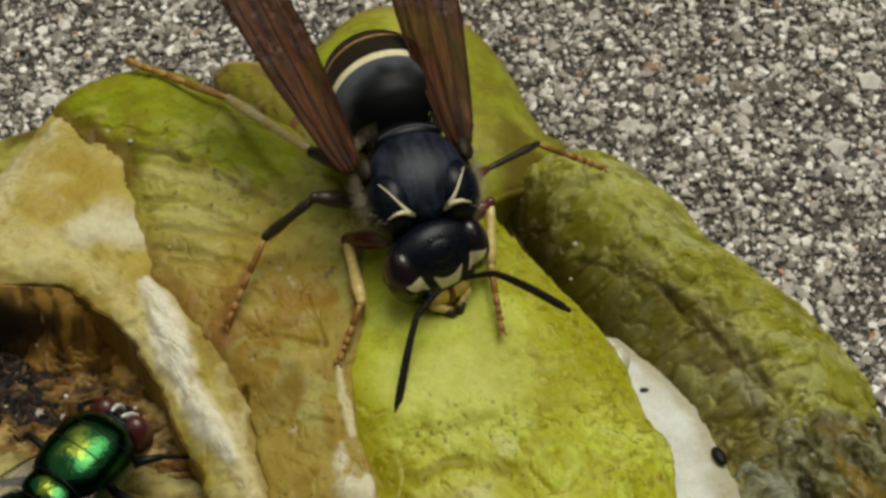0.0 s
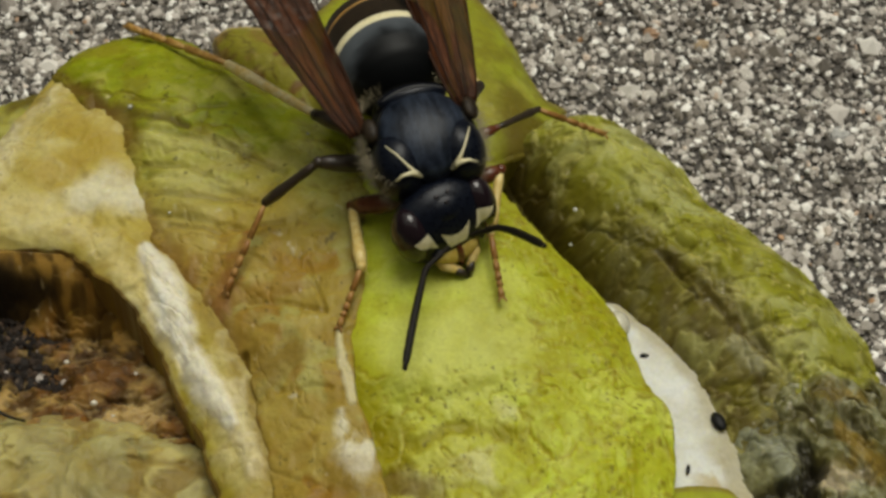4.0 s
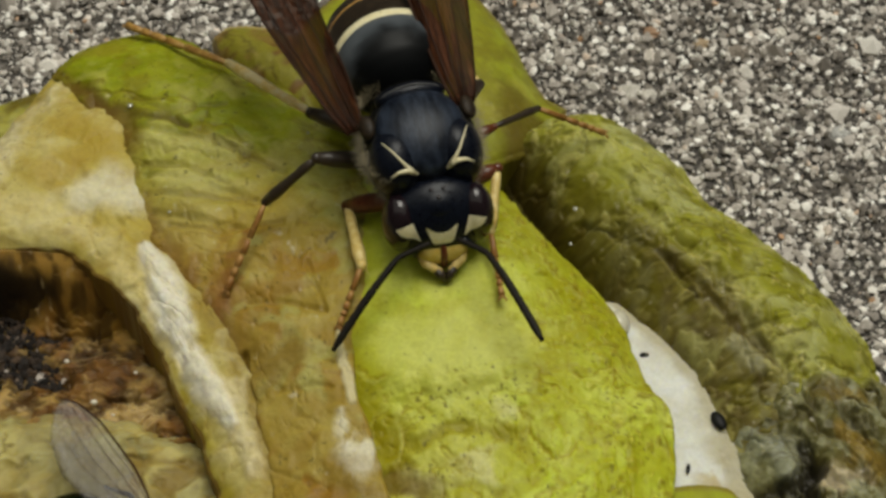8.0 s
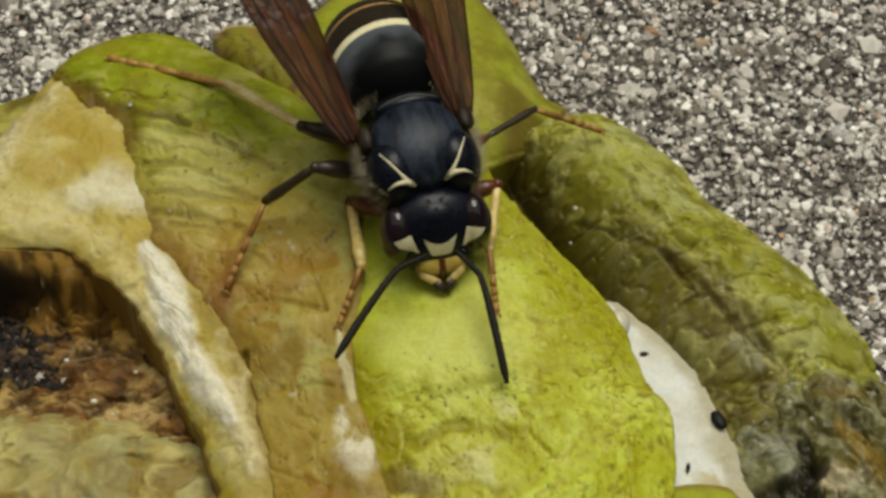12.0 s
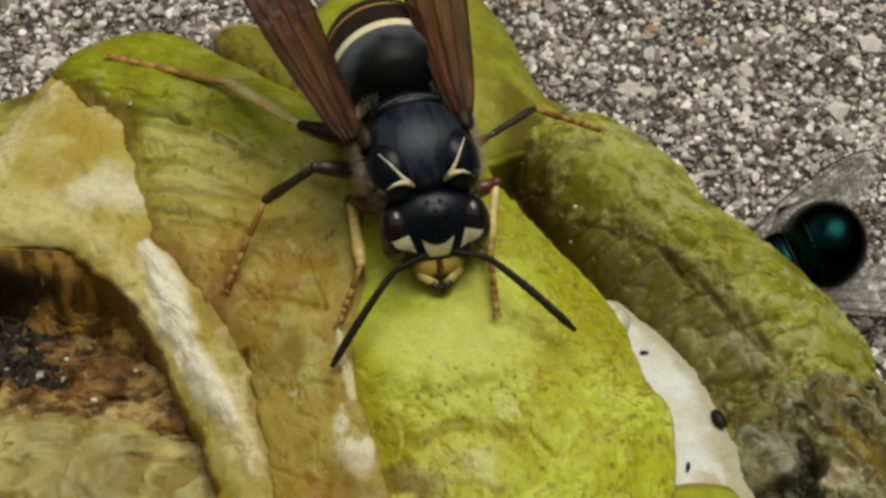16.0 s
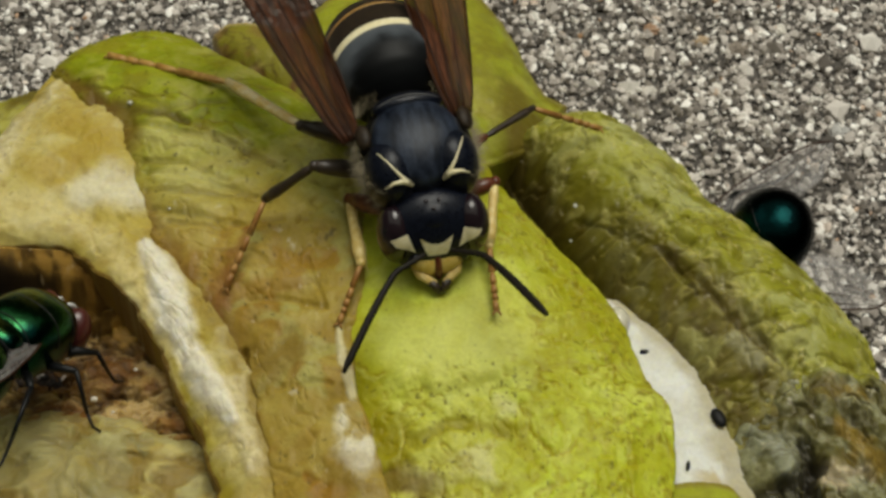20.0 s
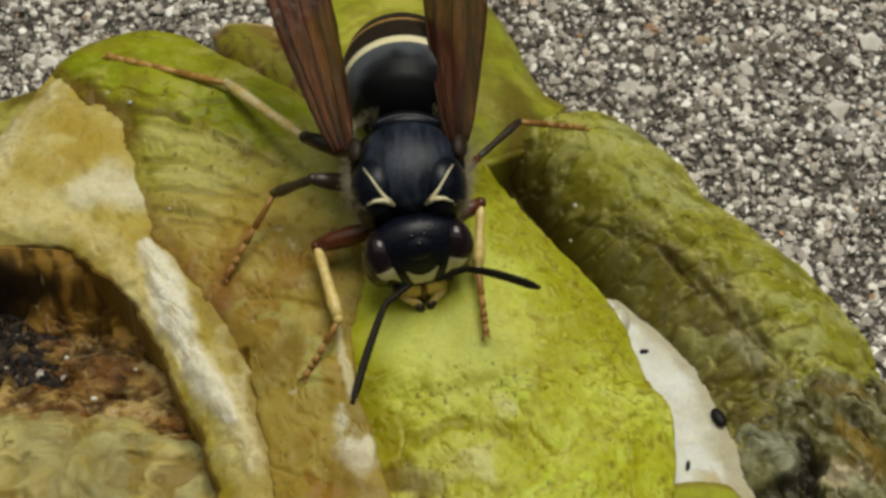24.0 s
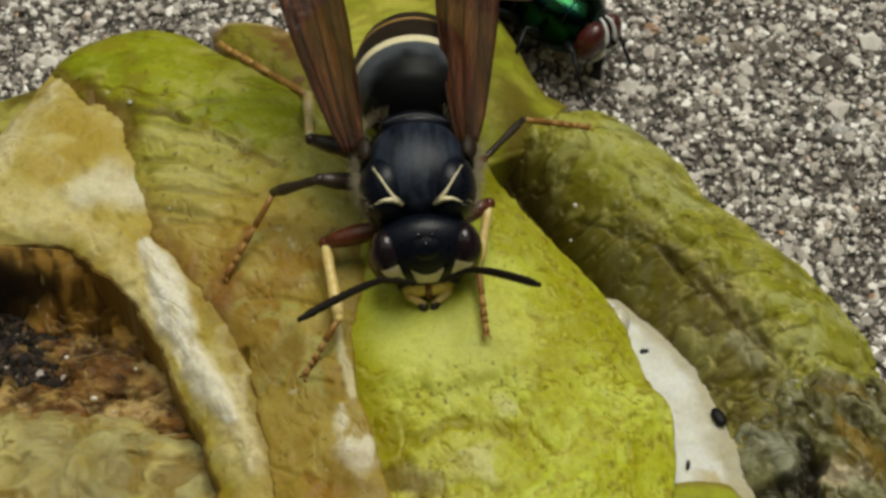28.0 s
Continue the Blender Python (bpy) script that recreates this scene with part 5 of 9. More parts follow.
# wings, folded lengthwise


def wasp_wing(s, hinge, lean, roll):
    n = 40
    ys = np.linspace(0, 11.0, n)
    width = np.interp(ys, [0, 0.6, 2, 4.5, 7.5, 9.8, 10.8, 11], [0.3, 0.48, 0.72, 1.02, 1.15, 0.9, 0.4, 0.1])
    bm = bmesh.new()
    rows = []
    for y, w in zip(ys, width):
        row = []
        for k, f in enumerate(np.linspace(-1, 1, 13)):
            z = 0.16 * math.cos(f * 1.6) + 0.05 * math.sin(f * 9 + 0.3 * y) * (1 - abs(f)) + 0.03 * math.sin(y * 2.1 + f * 3)
            row.append(bm.verts.new((f * w, y, z * (0.4 + 0.6 * min(1, y / 3)))))
        rows.append(row)
    for r, q in zip(rows, rows[1:]):
        for k in range(12):
            bm.faces.new((r[k], r[k + 1], q[k + 1], q[k]))
    bmesh.ops.solidify(bm, geom=bm.faces[:], thickness=0.02)
    blade = part("wing", bm, M_WASP_WING, WASP, "smoky amber-brown folded wing")
    for f0, f1, r in ((-0.97, -0.97, 0.055), (-0.62, -0.7, 0.035), (-0.2, 0.1, 0.03), (0.3, 0.62, 0.025), (0.97, 0.95, 0.03)):
        bm = bmesh.new()
        pts, rad = [], []
        for k in range(0, n, 3):
            f = f0 + (f1 - f0) * k / n
            y, w = ys[k], width[k]
            z = 0.16 * math.cos(f * 1.6) + 0.05 * math.sin(f * 9 + 0.3 * y) * (1 - abs(f)) + 0.03 * math.sin(y * 2.1 + f * 3)
            pts.append((f * w, y, z * (0.4 + 0.6 * min(1, y / 3)) + 0.015))
            rad.append(r * (1 - 0.5 * k / n))
        tube(bm, pts, rad, 6)
        part("vein", bm, M_VEIN, blade)
    blade.matrix_basis = mm(*hinge, *roll, lean)
    return blade


PART["wing_left"] = wasp_wing(-1, (-1.95, 0.2, 0.7), 14, (4, 14))
PART["wing_right"] = wasp_wing(1, (1.6, 0.35, 0.8), -3, (4, -14))

# head
HEAD = part("head", (lambda b: (ball(b, (0, 0, 0), (1.76, 1.0, 1.5), 44, 28, None,
            lambda p: Vector((p.x * (1 - 0.16 * max(0, -p.z)), p.y, p.z))), b)[1])(bmesh.new()), M_BLACK, WASP, "black head with pale yellow face marks")
PART["head"] = HEAD


EYES = [((s * 1.2, -0.2, 0.16), (0.58, 0.74, 1.0)) for s in (-1, 1)]


def on_face(x, z, lift=0.03):
    """The foremost point of head and eyes at x, z."""
    w = 1.76 * (1 - 0.16 * max(0, -z / 1.5))
    y = -math.sqrt(max(1 - (x / w) ** 2 - (z / 1.5) ** 2, 0.02))
    for c, r in EYES:
        q = 1 - ((x - c[0]) / r[0]) ** 2 - ((z - c[2]) / r[2]) ** 2
        if q > 0:
            y = min(y, c[1] - r[1] * math.sqrt(q))
    return Vector((x, y - lift, z))


for s, (c, r) in zip((-1, 1), EYES):
    bm = bmesh.new()
    ball(bm, c, r, 28, 18)
    part("eye", bm, M_WASP_EYE, HEAD, "dark glossy compound eye")
    bm = bmesh.new()
    cap(bm, [(s * 1.44, 0.36), (s * 1.12, 0.47), (s * 0.88, 0.48), (s * 0.68, -0.16), (s * 0.98, -0.02), (s * 1.3, 0.16)], on_face)
    part("cheek_mark", bm, M_IVORY, HEAD, "pale yellow mark beside the eye")
bm = bmesh.new()
cap(bm, [(-0.52, 0.34), (-0.3, 0.16), (0, 0.1), (0.3, 0.16), (0.52, 0.34), (0.36, -0.18), (0.28, -0.32), (-0.28, -0.32), (-0.36, -0.18)], on_face)
part("brow_mark", bm, M_IVORY, HEAD, "pale yellow brow mark")
bm = bmesh.new()
ball(bm, (0, -0.68, -0.8), (0.8, 0.35, 0.47), 32, 20, None, lambda p: Vector((p.x * (1 - 0.25 * max(0, -p.z)), p.y * (0.86 + 0.3 * abs(p.x)), p.z)))
part("clypeus", bm, M_YELLOW, HEAD, "yellow face plate")
bm = bmesh.new()
ball(bm, (0, -0.84, -0.84), (0.15, 0.24, 0.5), 16, 14)
part("clypeus_stripe", bm, M_REDDISH, HEAD, "dark red-brown stripe on the face plate")
for s in (-1, 1):
    bm = bmesh.new()
    tube(bm, [(s * 0.62, -0.9, -0.3), (s * 0.86, -0.86, -0.55), (s * 0.92, -0.74, -0.8)], [0.08, 0.11, 0.05], 10)
    part("cheek_lobe", bm, M_BLACK, HEAD)
for s in (-1, 1):
    bm = bmesh.new()
    tube(bm, [(s * 0.66, -0.55, -0.92), (s * 0.56, -0.8, -1.12), (s * 0.32, -0.98, -1.26), (s * 0.1, -1.04, -1.34)], [0.17, 0.18, 0.14, 0.07], 12)
    part("mandible", bm, M_AMBER, HEAD, "amber mandible")
    bm = bmesh.new()
    tube(bm, [(s * 0.3, -0.96, -1.28), (s * 0.14, -1.1, -1.46), (s * 0.03, -1.16, -1.66)], [0.15, 0.14, 0.06], 10)
    part("mandible_tip", bm, M_DARK_LEG, HEAD, "dark mandible tip")
    bm = bmesh.new()
    ball(bm, (s * 0.2, -0.44, 1.36), (0.075, 0.075, 0.05), 12, 8)
    part("ocellus", bm, M_WASP_EYE, HEAD)
bm = bmesh.new()
ball(bm, (0, -0.24, 0.7), (0.86, 0.66, 0.64), 32, 20)
part("brow_plate", bm, M_BLACK, HEAD)
bm = bmesh.new()
ball(bm, (0, -0.66, 1.2), (0.08, 0.075, 0.06), 12, 8)
part("ocellus", bm, M_WASP_EYE, HEAD)
bm = bmesh.new()
tube(bm, [(0, -1.2, -0.3), (0, -1.75, -0.6), (0, -2.3, -0.9)], [0.9, 0.6, 0.5], 18)
part("neck", bm, M_BLACK_DULL, WASP)

# antennae: along +y from the socket, 4.5 mm long
for side, s in (("left", -1), ("right", 1)):
    bm = bmesh.new()
    n = 15
    pts, rad = [], []
    for k in range(n * 2 + 1):
        f = k / (n * 2)
        bend = 0.42 * f / 0.22 if f < 0.22 else 0.42 * (1 - ((f - 0.22) / 0.78) ** 1.25)
        pts.append((-s * bend, 4.5 * f, 0.2 * math.sin(f * math.pi) * (1 - 0.4 * f)))
        rad.append((0.085 + 0.05 * min(1, f * 1.8)) * (1 - 0.08 * (k % 2)) * (1.0 if f < 0.9 else 1.0 - 4.5 * (f - 0.9)))
    tube(bm, pts, rad, 10)
    ant = part("antenna", bm, M_ANTENNA, HEAD, "matt black antenna")
    PART["antenna_" + side] = ant

# legs: every piece runs along its own +y


def leg_piece(name, length, radii, mat, label, spur=False, knots=0):
    bm = bmesh.new()
    if knots:
        cuts = np.interp(np.linspace(0, 1, knots + 1), np.linspace(0, 1, 6), [0, 0.42, 0.6, 0.74, 0.84, 1.0])
        for a, b in zip(cuts, cuts[1:]):
            y0, y1 = a * length, b * length
            tube(bm, [(0, y0, 0), (0, y0 + 0.3 * (y1 - y0), 0), (0, y1 - 0.04, 0)], [radii[0] * 0.7, radii[0], radii[0] * 1.15], 8)
        for s in (-1, 1):
            tube(bm, [(0, length - 0.05, 0), (s * 0.1, length + 0.08, 0.02), (s * 0.14, length + 0.16, -0.05)], [0.05, 0.04, 0.01], 6)
    else:
        ys = np.linspace(0, length, len(radii))
        tube(bm, [(0, y, 0) for y in ys], radii, 12)
        ball(bm, (0, length, 0), (radii[-1] * 1.05,) * 3, 12, 8)
    if spur:
        for s in (-1, 1):
            tube(bm, [(s * 0.05, length - 0.05, 0), (s * 0.16, length + 0.3, -0.12)], [0.035, 0.008], 6)
    return part(name, bm, mat, WASP, label)


for leg, (l1, l2, l3), mats in (
        ("fore_left", (2.13, 2.69, 2.08), "ryo"),
        ("fore_right", (1.49, 2.08, 2.32), "ryo"),
        ("mid_left", (2.09, 2.38, 3.12), "kko"),
        ("mid_right", (1.38, 2.40, 2.57), "rko"),
        ("hind_left", (2.35, 5.04, 4.92), "kst"),
        ("hind_right", (2.57, 2.56, 2.26), "kyo"),
):
    m1, m2, m3 = ({"k": M_DARK_LEG, "r": M_REDDISH, "y": M_AMBER, "o": M_ORANGE, "p": M_YELLOW, "s": M_STRAW, "t": M_TAWNY}[c] for c in mats)
    g = {"mid_right": 0.7, "hind_left": 1.05, "fore_left": 1.12}.get(leg, 1.0)
    PART[leg + "_femur"] = leg_piece("femur", l1, [g * r for r in (0.14, 0.25, 0.3, 0.27, 0.18)], m1, "")
    PART[leg + "_tibia"] = leg_piece("tibia", l2, [g * r for r in (0.11, 0.16, 0.15, 0.17, 0.2, 0.15)], m2, "", True)
    PART[leg + "_tarsus"] = leg_piece("tarsus", l3, [0.13 if leg == "hind_left" else 0.1], m3, "", False, 5)


# ---- green flies: face -y, feet at height 0 ----


def wing_pose(s, splay, drop=-7, roll=12):
    return mm(s * 1.05, 0.7, 2.75, drop, s * roll, s * -splay)


def fly_wing(root, s, splay, drop, roll):
    """A clear, veined blade along +y from the shoulder, splayed to its side."""
    n = 26
    ys = np.linspace(0, 6.6, n)
    lead = np.interp(ys, [0, 0.8, 2.5, 5, 6.2, 6.6], [0.15, 0.35, 0.55, 0.45, 0.15, -0.2])
    trail = np.interp(ys, [0, 0.8, 2, 3.5, 5.2, 6.2, 6.6], [-0.15, -0.7, -1.55, -1.75, -1.4, -0.75, -0.3])
    bm = bmesh.new()
    rows = []
    for y, a, b in zip(ys, lead, trail):
        rows.append([bm.verts.new((s * (b + (a - b) * f), y, 0.06 * math.sin(f * 14 + y) * (1 - f) + 0.12 * math.sin(y * 0.5) * f)) for f in np.linspace(0, 1, 11)])
    for r, q in zip(rows, rows[1:]):
        for k in range(10):
            bm.faces.new((r[k], r[k + 1], q[k + 1], q[k]))
    bmesh.ops.solidify(bm, geom=bm.faces[:], thickness=0.012)
    blade = part("wing", bm, M_FLY_WING, root, "clear veined wing")
    for f0, f1, r, end in ((1.0, 1.0, 0.05, 1.0), (0.93, 0.86, 0.02, 0.98), (0.8, 0.68, 0.02, 0.96), (0.66, 0.42, 0.017, 0.94), (0.5, 0.15, 0.015, 0.72)):
        bm = bmesh.new()
        pts, rad = [], []
        for k in range(int(n * end)):
            f = f0 + (f1 - f0) * k / n
            y, a, b = ys[k], lead[k], trail[k]
            pts.append((s * (b + (a - b) * f), y, 0.06 * math.sin(f * 14 + y) * (1 - f) + 0.12 * math.sin(y * 0.5) * f + 0.01))
            rad.append(r)
        tube(bm, pts, [0.75 * r for r in rad], 5)
        part("vein", bm, M_VEIN, blade)
    blade.matrix_basis = wing_pose(s, splay, drop, roll)
    return blade


FT = (1.48, 1.84, 1.38)


def boxy(p):
    """Squares a unit ball off a little."""
    k = (abs(p.x) ** 2.7 + abs(p.y) ** 2.7 + abs(p.z) ** 2.7) ** (1 / 2.7)
    return p / max(k, 1e-6)


def arc(y, half, n, lift=0.0):
    """Points over the thorax across its length y."""
    out = []
    for a in np.linspace(-half, half, n):
        d = boxy(Vector((math.sin(a), y / FT[1] / math.sqrt(max(0.05, 1 - (y / FT[1]) ** 2)), math.cos(a))))
        out.append(Vector((d.x * FT[0], d.y * FT[1], 2.1 + d.z * FT[2] + lift)))
    return out


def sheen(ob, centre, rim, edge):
    """Paints a sky highlight on a shiny shell's back and dark reflections on its flanks."""
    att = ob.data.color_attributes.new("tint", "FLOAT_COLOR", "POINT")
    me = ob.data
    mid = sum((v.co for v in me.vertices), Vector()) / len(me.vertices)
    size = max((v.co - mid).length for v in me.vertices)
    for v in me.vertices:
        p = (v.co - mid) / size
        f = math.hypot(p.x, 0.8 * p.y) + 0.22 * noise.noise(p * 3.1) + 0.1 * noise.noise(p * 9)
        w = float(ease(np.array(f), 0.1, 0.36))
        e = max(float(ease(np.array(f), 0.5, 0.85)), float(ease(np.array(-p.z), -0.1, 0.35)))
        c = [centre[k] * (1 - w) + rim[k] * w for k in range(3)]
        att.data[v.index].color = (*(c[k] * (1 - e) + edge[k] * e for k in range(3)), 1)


# Shell tints: painted highlight, body colour, dark rim.
GOLD_GLINT, LEAF, TEAL = (0.22, 0.28, 0.04), (0.018, 0.088, 0.028), (0.003, 0.026, 0.024)
# Blue-green tints for fly b, darkened to carry the shade it sits in.
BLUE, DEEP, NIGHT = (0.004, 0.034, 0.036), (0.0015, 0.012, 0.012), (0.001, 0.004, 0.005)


def fly(label, tones, scale, splay=37, drop=-7, roll=12):
    root = tagged(empty("fly"), label, "fly", "flies at the fruit")
    bm = bmesh.new()
    ball(bm, (0, 0, 2.1), FT, 40, 28, None, boxy)
    thorax = part("thorax", bm, M_FLY_SHELL, root)
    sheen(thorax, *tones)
    for y in (-0.72, 0.1, 1.2):
        bm = bmesh.new()
        tube(bm, arc(y, 1.4, 17, -0.012), [0.036] * 17, 6)
        part("suture", bm, M_FLY_BLACK, thorax)
    bm = bmesh.new()
    ball(bm, (0, 1.78, 2.46), (1.06, 0.66, 0.7), 28, 18, None, boxy)
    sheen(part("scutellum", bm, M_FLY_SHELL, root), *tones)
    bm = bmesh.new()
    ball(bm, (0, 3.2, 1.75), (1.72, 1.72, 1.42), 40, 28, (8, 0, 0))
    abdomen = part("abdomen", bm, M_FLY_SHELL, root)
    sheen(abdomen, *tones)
    for y in (2.2, 3.1, 4.0):
        bm = bmesh.new()
        k = math.sqrt(max(0.02, 1 - ((y - 3.2) / 1.72) ** 2))
        tube(bm, [(1.66 * k * math.sin(a), y + 0.16 * math.cos(a), 1.75 - (y - 3.2) * 0.14 + 1.385 * k * math.cos(a)) for a in np.linspace(-1.7, 1.7, 19)], [0.04] * 19, 6)
        part("ring", bm, M_FLY_BLACK, abdomen)
    bm = bmesh.new()
    tube(bm, [(0, 1.2, 1.8), (0, 1.9, 1.7), (0, 2.6, 1.7)], [1.1, 0.95, 1.15], 18)
    part("waist", bm, M_FLY_BLACK, root)
    bm = bmesh.new()
    ball(bm, (0, -1.72, 1.9), (1.12, 0.5, 0.92), 28, 18)
    head = part("head", bm, M_FLY_BLACK, root)
    for s in (-1, 1):
        bm = bmesh.new()
        ball(bm, (s * 0.72, -1.9, 1.95), (0.62, 0.56, 0.9), 26, 18, (14, 0, s * -18))
        part("eye", bm, M_FLY_EYE, head, "dark red compound eye")
        bm = bmesh.new()
        tube(bm, [(s * (0.2 + 0.16 * math.sin(a)), -1.78 - 0.72 * math.sin(a), 1.85 + 1.0 * math.cos(a)) for a in np.linspace(0.1, 2.6, 12)], [0.05 + 0.05 * math.sin(a) for a in np.linspace(0.1, 3.0, 12)], 8)
        part("eye_rim", bm, M_SILVER, head, "silver rim before the eye")
        bm = bmesh.new()
        tube(bm, [(s * 0.18, -2.3, 2.15), (s * 0.24, -2.65, 1.85)], [0.09, 0.13], 8)
        tube(bm, [(s * 0.24, -2.58, 1.95), (s * 0.55, -3.0, 2.0)], [0.025, 0.008], 5)
        part("antenna", bm, M_FLY_BLACK, head)
    bm = bmesh.new()
    ball(bm, (0, -2.1, 1.6), (0.42, 0.4, 0.7), 22, 14)
    part("face", bm, M_SILVER, head, "silvery white face")
    bm = bmesh.new()
    tube(bm, [(0, -2.2, 1.15), (0, -2.35, 0.7), (0, -2.4, 0.25)], [0.3, 0.2, 0.28], 10)
    part("proboscis", bm, M_FLY_BLACK, head)
    for s in (-1, 1):
        PART[label.split()[0] + ("_wing_left" if s > 0 else "_wing_right")] = fly_wing(root, s, splay, drop, roll)
        for y, kx, ky, kz, fx, fy in ((-1.0, 1.9, -1.9, 1.7, 2.3, -3.6), (0.1, 2.5, 0.2, 2.0, 3.9, -0.2), (1.0, 2.2, 2.3, 1.9, 3.2, 4.5)):
            bm = bmesh.new()
            tube(bm, [(s * 0.8, y * 0.8, 1.2), (s * (0.8 + kx) / 2, (y * 0.8 + ky) / 2, 1.65), (s * kx, ky, kz)], [0.16, 0.19, 0.11], 8)
            leg = part("leg", bm, M_FLY_BLACK, root, "black bristly leg")
            bm = bmesh.new()
            mx, my = kx + (fx - kx) * 0.55, ky + (fy - ky) * 0.55
            tube(bm, [(s * kx, ky, kz), (s * mx, my, 0.55)], [0.1, 0.075], 8)
            tube(bm, [(s * mx, my, 0.55), (s * (mx + fx) / 2, (my + fy) / 2, 0.14), (s * fx, fy, 0.06)], [0.07, 0.06, 0.05], 7)
            for k in range(14):
                f = 0.1 + 0.06 * k
                p = Vector((s * (kx + (mx - kx) * f), ky + (my - ky) * f, kz + (0.55 - kz) * f))
                d = Vector((math.cos(2.4 * k), math.sin(2.4 * k), -0.35)) * 0.22
                bm.faces.new([bm.verts.new(p + Vector((0.02, 0, 0.02))), bm.verts.new(p - Vector((0.02, 0, 0.02))), bm.verts.new(p + d)])
            part("shin", bm, M_FLY_BLACK, leg)
    rng = random.Random(9)
    bm = bmesh.new()
    for k in range(240):
        a, y = rng.uniform(-1.6, 1.6), rng.uniform(-1.3, 1.7)
        q = math.sqrt(max(0.03, 1 - (y / 2.0) ** 2))
        b = Vector((1.2 * q * math.sin(a), y, 2.1 + 1.25 * q * math.cos(a)))
        d = Vector((math.sin(a), 0.7, math.cos(a))).normalized() * rng.uniform(0.25, 0.5)
        bm.faces.new([bm.verts.new(b + Vector((0.014, 0, 0))), bm.verts.new(b - Vector((0.014, 0, 0))), bm.verts.new(b + d)])
    for k in range(160):
        a, y = rng.uniform(-2.2, 2.2), rng.uniform(2.2, 4.8)
        q = math.sqrt(max(0.03, 1 - ((y - 3.2) / 1.72) ** 2))
        b = Vector((1.64 * q * math.sin(a), y, 1.75 + 1.36 * q * math.cos(a)))
        d = Vector((q * math.sin(a), (y - 3.0) * 0.5, q * math.cos(a))).normalized() * rng.uniform(0.12, 0.3)
        bm.faces.new([bm.verts.new(b + Vector((0.012, 0, 0))), bm.verts.new(b - Vector((0.012, 0, 0))), bm.verts.new(b + d)])
    part("bristles", bm, M_FLY_BLACK, root, "short black bristles")
    root.scale = (scale, scale, scale)
    return root


FLIES = {"a": fly("metallic green blowfly with dark red eyes and clear wings", (GOLD_GLINT, LEAF, TEAL), 0.88),
         "b": fly("dark blue-green blowfly feeding at the edge of the rind", (BLUE, DEEP, NIGHT), 0.92, 29, -27, 0)}
FLIES["c"] = copy_thing(FLIES["a"], mm(-60, 0, 0))


def motions():
    walk(WASP, [
        (0, mm(-0.87, 1.27, 8.00, 8.0, -0.0, 15.0)),
        (1, mm(-0.87, 1.29, 8.00, 8.0, -0.0, 15.0)),
        (1.5, mm(-0.94, 1.41, 8.00, 8.0, -0.0, 14.0)),
        (2, mm(-0.94, 1.45, 8.00, 8.0, -0.0, 14.0)),
        (3, mm(-0.85, 1.38, 8.00, 8.0, -0.0, 15.0)),
        (3.5, mm(-0.69, 1.47, 8.00, 8.0, -0.0, 17.0)),
        (5.5, mm(-0.77, 1.47, 8.00, 8.0, -0.0, 15.0)),
        (8, mm(-0.78, 1.52, 8.00, 8.0, -0.0, 15.0)),
        (10, mm(-0.84, 1.54, 8.00, 8.0, -0.0, 15.0)),
        (10.5, mm(-0.69, 1.52, 8.00, 8.0, -0.0, 17.0)),
        (11, mm(-0.62, 1.52, 8.00, 8.0, -0.0, 19.0)),
        (11.5, mm(-0.52, 1.43, 8.00, 8.0, -0.0, 22.0)),
        (12, mm(-0.85, 1.05, 8.00, 8.0, -0.0, 15.0)),
        (14.5, mm(-0.85, 0.98, 8.00, 8.0, -0.0, 14.0)),
        (17, mm(-0.85, 1.00, 8.00, 8.0, -0.0, 14.0)),
        (20, mm(-0.89, 0.98, 8.00, 8.0, -0.0, 14.0)),
        (20.9, mm(-0.87, 1.00, 8.00, 8.0, -0.0, 14.0)),
        (21.1, mm(-0.69, 1.34, 8.00, 8.0, -0.0, 15.0)),
        (21.3, mm(-0.73, 1.16, 8.00, 8.0, -0.0, 16.0)),
        (21.5, mm(-0.69, 1.11, 8.00, 8.0, -0.0, 16.0)),
        (23.5, mm(-1.13, 0.11, 8.00, 8.0, -0.0, 3.0)),
        (25, mm(-0.99, 0.29, 8.00, 8.0, -0.0, 3.0)),
        (26, mm(-0.97, 0.25, 8.00, 8.0, -0.0, 3.0)),
        (28, mm(-0.81, 0.16, 8.00, 8.0, -0.0, 2.0))])
